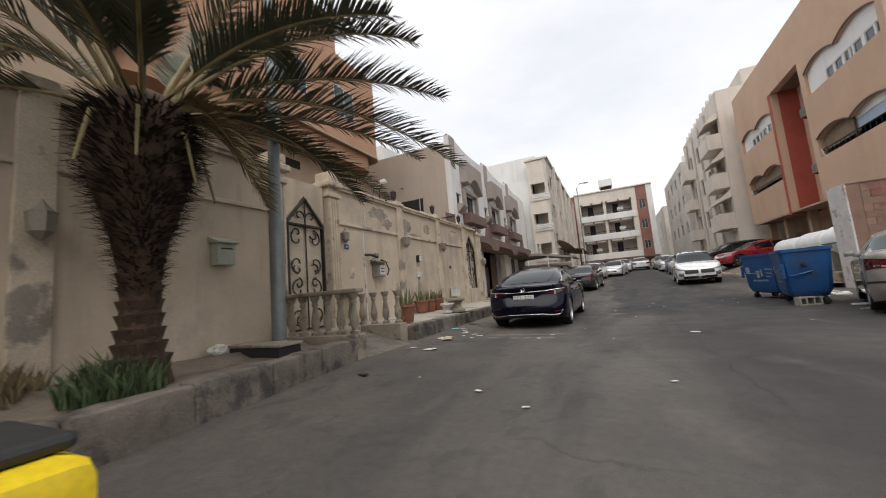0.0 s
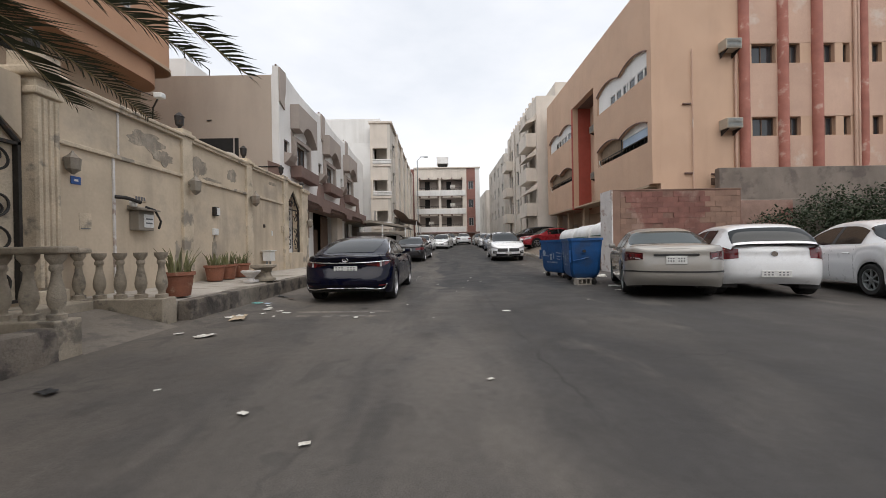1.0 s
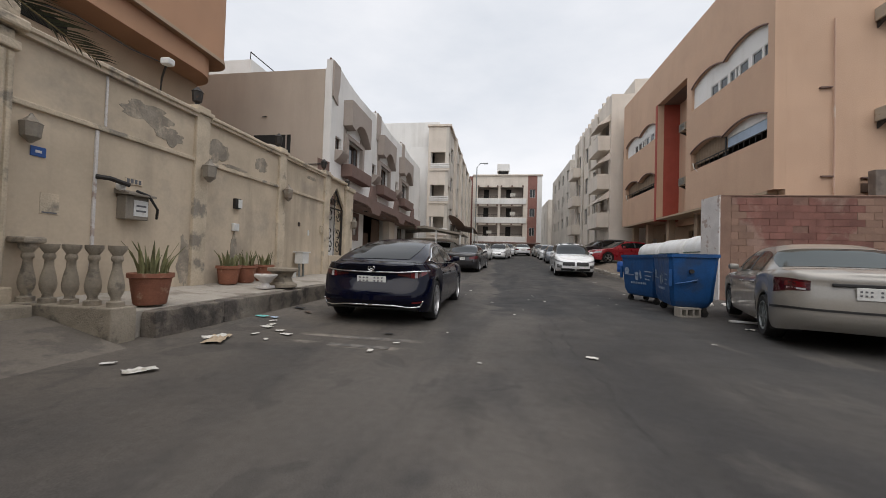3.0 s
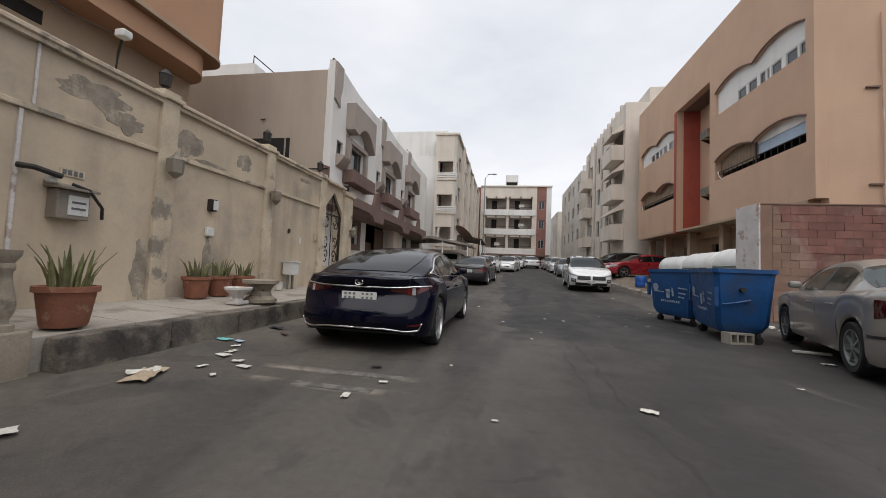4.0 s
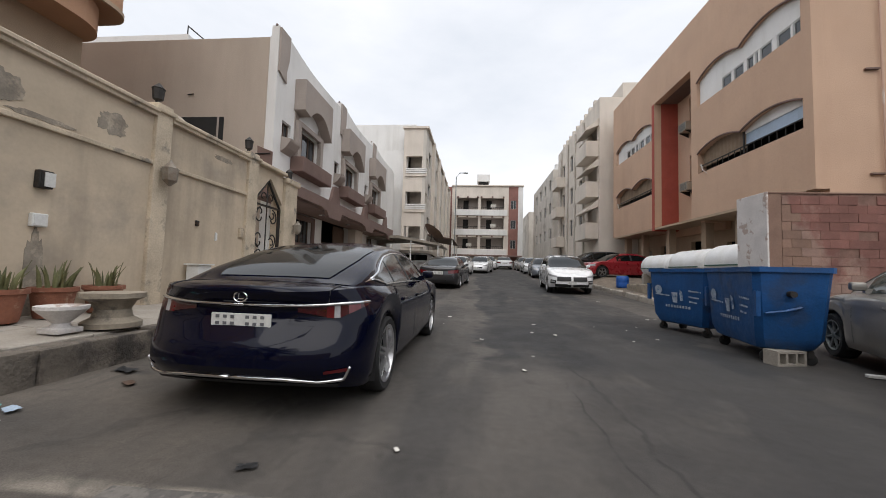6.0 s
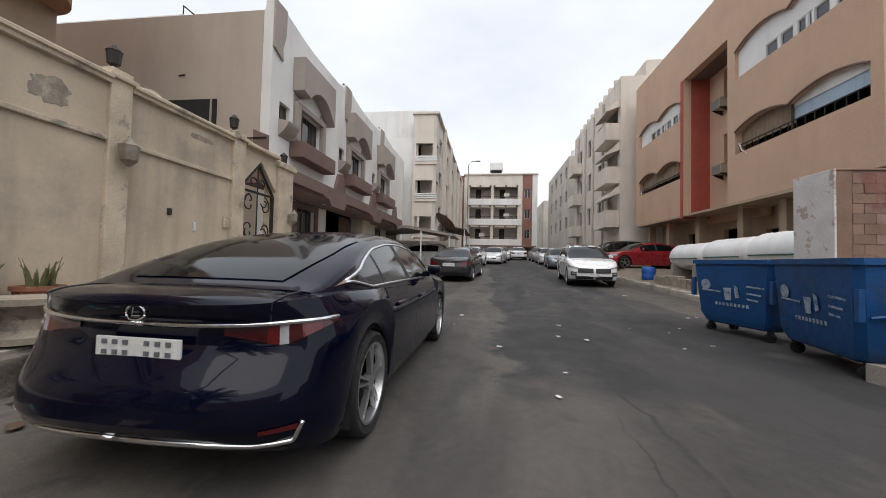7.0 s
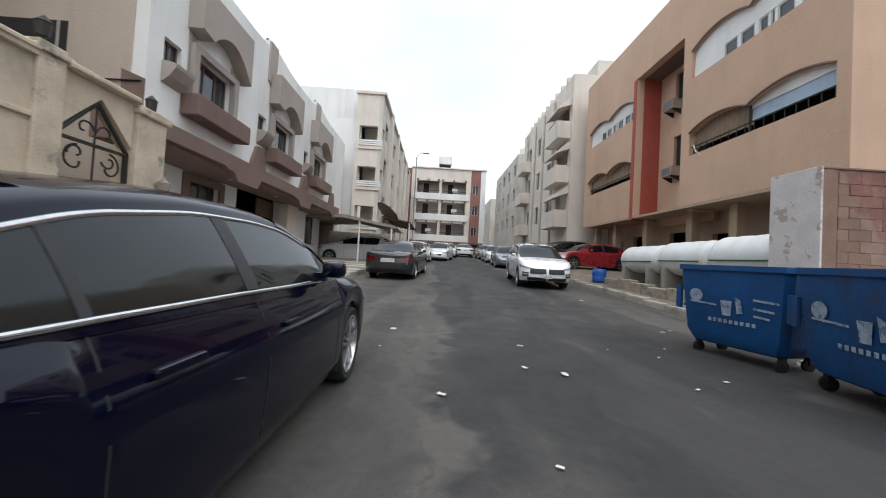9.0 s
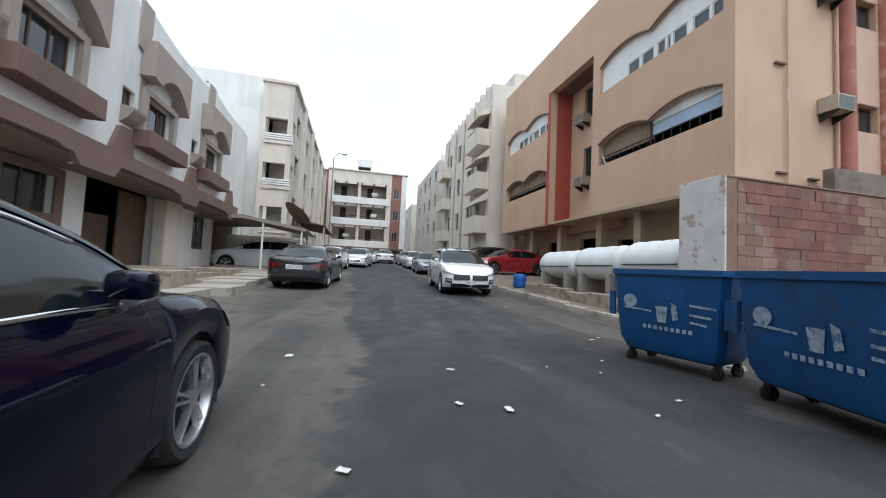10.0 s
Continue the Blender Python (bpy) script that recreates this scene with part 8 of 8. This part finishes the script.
part("bar", box(WX + 0.012, WX + 0.015, 7.61, 7.67, 2.09, 2.12), M_WPLAST, t)
t = thing("notice", "faded paper notice stuck on the wall", "notice", Matrix.Translation((WX, 7.75, 1.55)))
part("sheet", box(WX + 0.001, WX + 0.005, 7.68, 7.86, 1.42, 1.66), M_CREAM_TRIM, t)
part("strip", box(WX + 0.005, WX + 0.008, 7.7, 7.84, 1.43, 1.445), M_PLATEINK, t)


def wall_box(name, label, cat, y, z, w, h, d, mt):
    t = thing(name, label, cat, Matrix.Translation((WX, y, z)))
    part("case", box(WX + 0.002, WX + d, y - w / 2, y + w / 2, z - h / 2, z + h / 2, bev=0.01), mt, t)
    part("cover", box(WX + d + 0.001, WX + d + 0.008, y - w * 0.4, y + w * 0.4, z - h * 0.4, z + h * 0.4), mt, t)
    return t


t = wall_box("intercom", "white and black intercom box on the wall", "intercom", 10.73, 1.98, 0.14, 0.2, 0.08, M_IRON)
part("white_panel", box(WX + 0.09, WX + 0.1, 10.7, 10.8, 1.9, 2.06), M_WPLAST, t)
wall_box("junction_box", "small white junction box under the intercom", "junction box", 10.72, 1.52, 0.15, 0.15, 0.06, M_WPLAST)
wall_box("junction_box", "small brown junction box on the wall", "junction box", 13.02, 1.79, 0.07, 0.1, 0.03, M_IRON)
wall_box("junction_box", "tiny pale junction box on the wall", "junction box", 13.5, 1.6, 0.05, 0.16, 0.02, M_WPLAST)
wall_box("junction_box", "grey double junction box beside the end gate", "junction box", 14.2, 1.75, 0.12, 0.2, 0.05, M_CREAM_TRIM)
t = thing("electric_cabinet", "small white electric cabinet on two legs before the wall", "electric cabinet", Matrix.Translation((-4.35, 12.95, 0.46)))
part("case", box(-4.5, -4.28, 12.8, 13.1, 0.78, 1.06, bev=0.012), M_WPLAST, t)
part("roof", box(-4.52, -4.25, 12.77, 13.13, 1.062, 1.085), M_WPLAST, t)
for y in (12.84, 13.03):
    part("leg", box(-4.42, -4.38, y, y + 0.04, 0.44, 0.78), M_GALV, t)
t = thing("flood_lamp", "small white flood lamp with loose cables on the wall top", "flood lamp", Matrix.Translation((WX - 0.1, 9.1, 3.43)))
bm = bmesh.new()
tube(bm, [(WX - 0.1, 9.15, 3.43), (WX - 0.08, 9.15, 3.7), (WX + 0.1, 9.05, 3.85)], 0.015, 6)
part("stem", bm, M_IRON, t)
part("head", box(WX + 0.05, WX + 0.2, 8.98, 9.1, 3.82, 3.92, bev=0.02), M_WPLAST, t)
bm = bmesh.new()
tube(bm, [(WX + 0.05, 9.05, 3.86), (WX, 8.6, 3.82), (WX - 0.1, 8.0, 3.9), (WX - 0.1, 7.3, 3.7)], 0.008, 5)
part("cable", bm, M_BLACKP, t)
t = thing("satellite_dish", "pale satellite dish showing above the garden wall", "satellite dish", Matrix.Translation((-6.2, 14.0, 3.6)))
bm = bmesh.new()
lathe(bm, [(0.02, 0.0), (0.25, 0.04), (0.42, 0.12), (0.43, 0.13), (0.25, 0.06), (0.02, 0.02)], 24, Matrix.Translation((-6.1, 13.9, 3.75)) @ Matrix.Rotation(radians(70), 4, "X") @ Matrix.Rotation(0.3, 4, "Y"))
part("dish", bm, M_OFFW, t, smooth=True)
bm = bmesh.new()
tube(bm, [(-6.1, 13.95, 0.3), (-6.1, 13.95, 3.75)], 0.03, 6)
part("mast", bm, M_GALV, t)


# ---- pots and stone pieces on the pavement ----
def pot_plant(x, y, z, s, seed, tall=1.0):
    t = thing("potted_plant", "square-rimmed terracotta pot with upright snake plant leaves", "potted plant", Matrix.Translation((x, y, z)), group="pots along the garden wall")
    bm = bmesh.new()
    lathe(bm, [(0.15 * s, 0.0), (0.16 * s, 0.02), (0.2 * s, 0.3 * s), (0.225 * s, 0.31 * s), (0.225 * s, 0.36 * s), (0.19 * s, 0.36 * s), (0.18 * s, 0.3 * s)], 18, cap=False)
    part("pot", bm, M_TERRA, t, local=True, smooth=True)
    bm = bmesh.new()
    lathe(bm, [(0.185 * s, 0.3 * s), (0.01, 0.31 * s)], 18)
    part("soil", bm, M_DIRT, t, local=True)
    rp = random.Random(seed)
    for k in range(22):
        a, q = rp.uniform(0, 6.28), 0.15 * s * math.sqrt(rp.random())
        p = Vector((q * math.cos(a), q * math.sin(a), 0.3 * s))
        h = 0.34 * tall * rp.uniform(0.55, 1.1)
        lean = Vector((math.cos(a), math.sin(a), 0)) * h * rp.uniform(0.05, 0.45)
        sv = Vector((-math.sin(a + 0.5), math.cos(a + 0.5), 0)) * rp.uniform(0.015, 0.026)
        fw = Vector((math.cos(a), math.sin(a), 0)) * 0.006
        bm = bmesh.new()
        rows = []
        for f, w in ((0, 0.8), (0.35, 1.0), (0.7, 0.75), (1.0, 0.08)):
            c = p + lean * f * f + Vector((0, 0, h * f))
            rows.append([bm.verts.new(c - sv * w), bm.verts.new(c + fw), bm.verts.new(c + sv * w)])
        for r1, r2 in zip(rows, rows[1:]):
            for j in range(2):
                bm.faces.new((r1[j], r1[j + 1], r2[j + 1], r2[j]))
        part("leaf", bm, M_LEAFY, t, local=True, recalc=False)
    return t


for k, y in enumerate((10.28, 10.74, 11.28)):
    pot_plant(-4.28, y, 0.455, 0.92, 30 + k, 0.95)
pot_plant(-3.42, 8.0, 0.42, 1.0, 41, 1.2)
t = thing("stone_stool", "weathered stone stool with flared top and foot", "stone stool", Matrix.Translation((-3.42, 10.62, 0.415)))
bm = bmesh.new()
lathe(bm, [(0.25, 0.0), (0.25, 0.05), (0.17, 0.1), (0.15, 0.18), (0.19, 0.26), (0.27, 0.3), (0.27, 0.35)], 20)
part("stool", bm, M_STONE, t, local=True, smooth=True)
t = thing("stone_bowl", "small white stone planter bowl on a square foot", "planter", Matrix.Translation((-3.48, 10.2, 0.415)))
bm = bmesh.new()
bx(bm, -0.11, 0.11, -0.11, 0.11, 0.0, 0.05, bev=0.008)
lathe(bm, [(0.08, 0.05), (0.06, 0.09), (0.15, 0.18), (0.19, 0.22), (0.19, 0.25), (0.15, 0.24), (0.05, 0.15)], 18)
part("bowl", bm, M_PEEL, t, local=True, smooth=True)
t = thing("paint_bucket", "small white bucket on the wall foot", "bucket", Matrix.Translation((-4.3, 12.4, 0.46)))
bm = bmesh.new()
lathe(bm, [(0.07, 0.0), (0.09, 0.16), (0.095, 0.17), (0.085, 0.16), (0.065, 0.02)], 16)
part("bucket", bm, M_WPLAST, t, local=True, smooth=True)

# ---- shrub by the grey wall ----
t = thing("shrub", "dense dark green shrub in front of the grey wall", "shrub", Matrix.Translation((14.6, 15.7, 0.0)))
rs = random.Random(77)
for k in range(7):
    a = rs.uniform(0, 6.28)
    bm = bmesh.new()
    tube(bm, [(14.6 + 0.3 * math.cos(a), 15.7 + 0.2 * math.sin(a), 0), (14.6 + 0.9 * math.cos(a), 15.7 + 0.3 * math.sin(a), 1.0), (14.6 + 1.6 * math.cos(a), 15.7 + 0.4 * math.sin(a), 1.9)], 0.05, 6, 0.3)
    part("limb", bm, M_TRUNK, t)
bm = bmesh.new()
clumps = [(rs.uniform(12.6, 17.2), rs.uniform(15.2, 16.2), rs.uniform(0.5, 2.7), rs.uniform(0.4, 0.75)) for k in range(64)]
for cx, cy, cz, cr in clumps:
    top_z = 1.35 + 1.35 * math.sin(min(max((cx - 12.4) / 2.0, 0), 1.57))
    cz = min(cz, top_z)
    for q in range(190):
        d = Vector((rs.gauss(0, 1), rs.gauss(0, 1), rs.gauss(0, 1))).normalized() * cr * rs.uniform(0.55, 1.05)
        p = Vector((cx, cy, cz)) + d
        if p.z < 0.05:
            continue
        u_ = Vector((rs.gauss(0, 1), rs.gauss(0, 1), rs.gauss(0, 1))).normalized()
        w_ = u_.cross(Vector((rs.gauss(0, 1), rs.gauss(0, 1), 1))).normalized()
        s = rs.uniform(0.035, 0.07)
        bm.faces.new([bm.verts.new(p + u_ * s), bm.verts.new(p + w_ * s * 0.5), bm.verts.new(p - u_ * s), bm.verts.new(p - w_ * s * 0.5)])
tagged(part("foliage", bm, M_SHRUB, t, recalc=False), kind="stuff")

# ---- carport with dish ----
t = thing("carport", "low flat carport of grey tin sheet on thin posts", "carport", Matrix.Translation((-4.3, 30.5, 0.6)))
bm = bmesh.new()
prism(bm, [(-6.95, 2.98), (-4.4, 3.12), (-1.75, 2.66), (-1.75, 2.6), (-4.4, 3.05), (-6.95, 2.9)], (0, 28.5, 0), (1, 0, 0), (0, -1, 0), 4.8)
part("roof_sheet", bm, M_SHEET, t)
part("fascia", slab([(-6.95, 3.0), (-4.4, 3.14), (-1.75, 2.68), (-1.75, 2.54), (-4.4, 2.98), (-6.95, 2.84)], (0, 28.46, 0), (1, 0, 0), (0, -1, 0), 0.035), M_SHEET, t)
for x, y, zt_ in ((-3.6, 28.55, 2.88), (-1.95, 28.55, 2.6), (-1.95, 33.1, 2.6), (-6.7, 28.55, 2.88)):
    bm = bmesh.new()
    tube(bm, [(x, y, rise(y) + 0.1), (x, y, zt_)], 0.045, 8)
    part("post", bm, M_WPLAST, t)
tagged(part("yard_wall", box(-6.6, -2.4, 33.6, 33.8, 0.5, 2.55, bev=0.02), M_OFFW), "white yard wall behind the carport", "wall", kind="structure")
t = thing("satellite_dish", "large dark satellite dish standing on the carport roof", "satellite dish", Matrix.Translation((-2.5, 29.3, 2.85)))
bm = bmesh.new()
lathe(bm, [(0.03, 0.0), (0.4, 0.08), (0.7, 0.24), (0.71, 0.25), (0.4, 0.1), (0.03, 0.02)], 26, Matrix.Translation((-2.45, 29.3, 3.3)) @ Matrix.Rotation(radians(35), 4, "Y") @ Matrix.Rotation(radians(-20), 4, "X"))
part("dish", bm, M_BROWNW, t, smooth=True)
bm = bmesh.new()
tube(bm, [(-2.5, 29.3, 2.75), (-2.45, 29.3, 3.3)], 0.035, 6)
part("mast", bm, M_IRON, t)
t = thing("awning", "far brown fabric awning over parked cars", "awning", Matrix.Translation((-2.6, 40, 1)))
part("sheet", slab([(-3.75, 4.1), (-1.6, 3.75), (-1.6, 3.68), (-3.75, 4.0)], (0, 37.0, 0), (1, 0, 0), (0, -1, 0), 8.0), M_BROWNW, t)
for y in (37.2, 44.8):
    bm = bmesh.new()
    tube(bm, [(-1.7, y, rise(y)), (-1.7, y, 3.72)], 0.05, 6)
    part("post", bm, M_WPLAST, t)
t = thing("street_lamp", "thin grey street lamp near the end block", "street lamp", Matrix.Translation((-2.7, 57, 1.8)))
bm = bmesh.new()
tube(bm, [(-2.7, 57, 1.7), (-2.7, 57, 14.2), (-2.2, 57, 14.8), (-1.6, 57, 14.8)], 0.07, 8)
part("pole", bm, M_GALV, t)
part("lamp_head", box(-1.7, -1.1, 56.85, 57.15, 14.7, 14.85, bev=0.03), M_GALV, t)


# ---- litter on the asphalt ----
def scrap(x, y, size, mt, seed, label="torn scrap of dirty white paper on the asphalt"):
    rs_ = random.Random(seed)
    bm = bmesh.new()
    nn = 7
    ga = [[None] * nn for _ in range(nn)]
    ang = rs_.uniform(0, 6.28)
    for i in range(nn):
        for j in range(nn):
            u_, v_ = (i / (nn - 1) - 0.5), (j / (nn - 1) - 0.5) * rs_.uniform(0.55, 0.62)
            q = 1 + 0.35 * noise.noise((u_ * 4 + seed, v_ * 4, 0))
            hgt = 0.1 * (noise.noise((u_ * 5 + seed, v_ * 5, 3)) + 0.35)
            ga[i][j] = bm.verts.new((size * q * (u_ * math.cos(ang) - v_ * math.sin(ang)), size * q * (u_ * math.sin(ang) + v_ * math.cos(ang)), max(0.004, size * hgt)))
    for i in range(nn - 1):
        for j in range(nn - 1):
            bm.faces.new((ga[i][j], ga[i + 1][j], ga[i + 1][j + 1], ga[i][j + 1]))
    ob = part("litter", bm, mt, recalc=False)
    bank = 0.1 * min(1.0, max(0.0, (-1.8 - x) / 1.3)) if y < 16 else 0
    ob.matrix_basis = Matrix.Translation((x, y, rise(y) + bank + 0.012))
    tagged(ob, label, "litter", group="litter on the road")


LIT = [(-2.35, 6.95, 0.28), (-2.69, 6.98, 0.13), (-2.63, 8.08, 0.3), (-2.06, 8.59, 0.17), (-2.47, 8.8, 0.2), (-2.12, 8.27, 0.1), (-2.37, 8.41, 0.12), (-2.5, 8.95, 0.16), (-2.62, 9.15, 0.13),
       (-0.81, 8.19, 0.13), (1.6, 8.51, 0.16), (-0.11, 9.35, 0.06), (0.4, 8.01, 0.06), (-0.63, 8.6, 0.1), (-0.24, 15.55, 0.17), (1.56, 14.86, 0.12), (1.37, 13.88, 0.1), (1.75, 13.71, 0.13),
       (-0.29, 14.5, 0.05), (0.45, 13.01, 0.1), (2.77, 14.88, 0.05), (2.95, 13.43, 0.07), (3.46, 13.71, 0.08), (4.5, 16.4, 0.12), (4.75, 16.55, 0.09), (4.6, 20.27, 0.16),
       (0.91, 5.45, 0.07), (-0.24, 4.53, 0.08), (-0.79, 4.92, 0.09), (-1.68, 5.35, 0.06), (-2.22, 8.7, 0.15), (0.9, 11.3, 0.08), (1.1, 12.0, 0.06), (3.4, 9.6, 0.08), (4.7, 11.0, 0.2), (3.3, 14.6, 0.06), (3.7, 15.1, 0.07)]
for k, (x, y, s) in enumerate(LIT):
    scrap(x, y, s * 0.8, M_PAPER, k + 100)
scrap(-2.53, 7.99, 0.34, M_CARD, 60, "crumpled piece of tan cardboard on the asphalt")
scrap(-2.91, 9.32, 0.17, M_TEAL, 61, "crumpled teal plastic wrapper near the kerb")
scrap(-2.73, 9.35, 0.13, M_BLUEP, 62, "pale blue torn wrapper near the kerb")
scrap(-2.4, 5.24, 0.16, M_BLACKP, 63, "flat black rag on the asphalt")
scrap(-2.85, 10.25, 0.2, M_BLACKP, 64, "dark crumpled rag against the kerb")
scrap(-2.55, 10.0, 0.13, M_BROWNW, 65, "brown wrapper near the kerb")
scrap(-0.86, 9.05, 0.1, M_BLACKP, 66, "small dark scrap on the asphalt")
brick_enclosure()
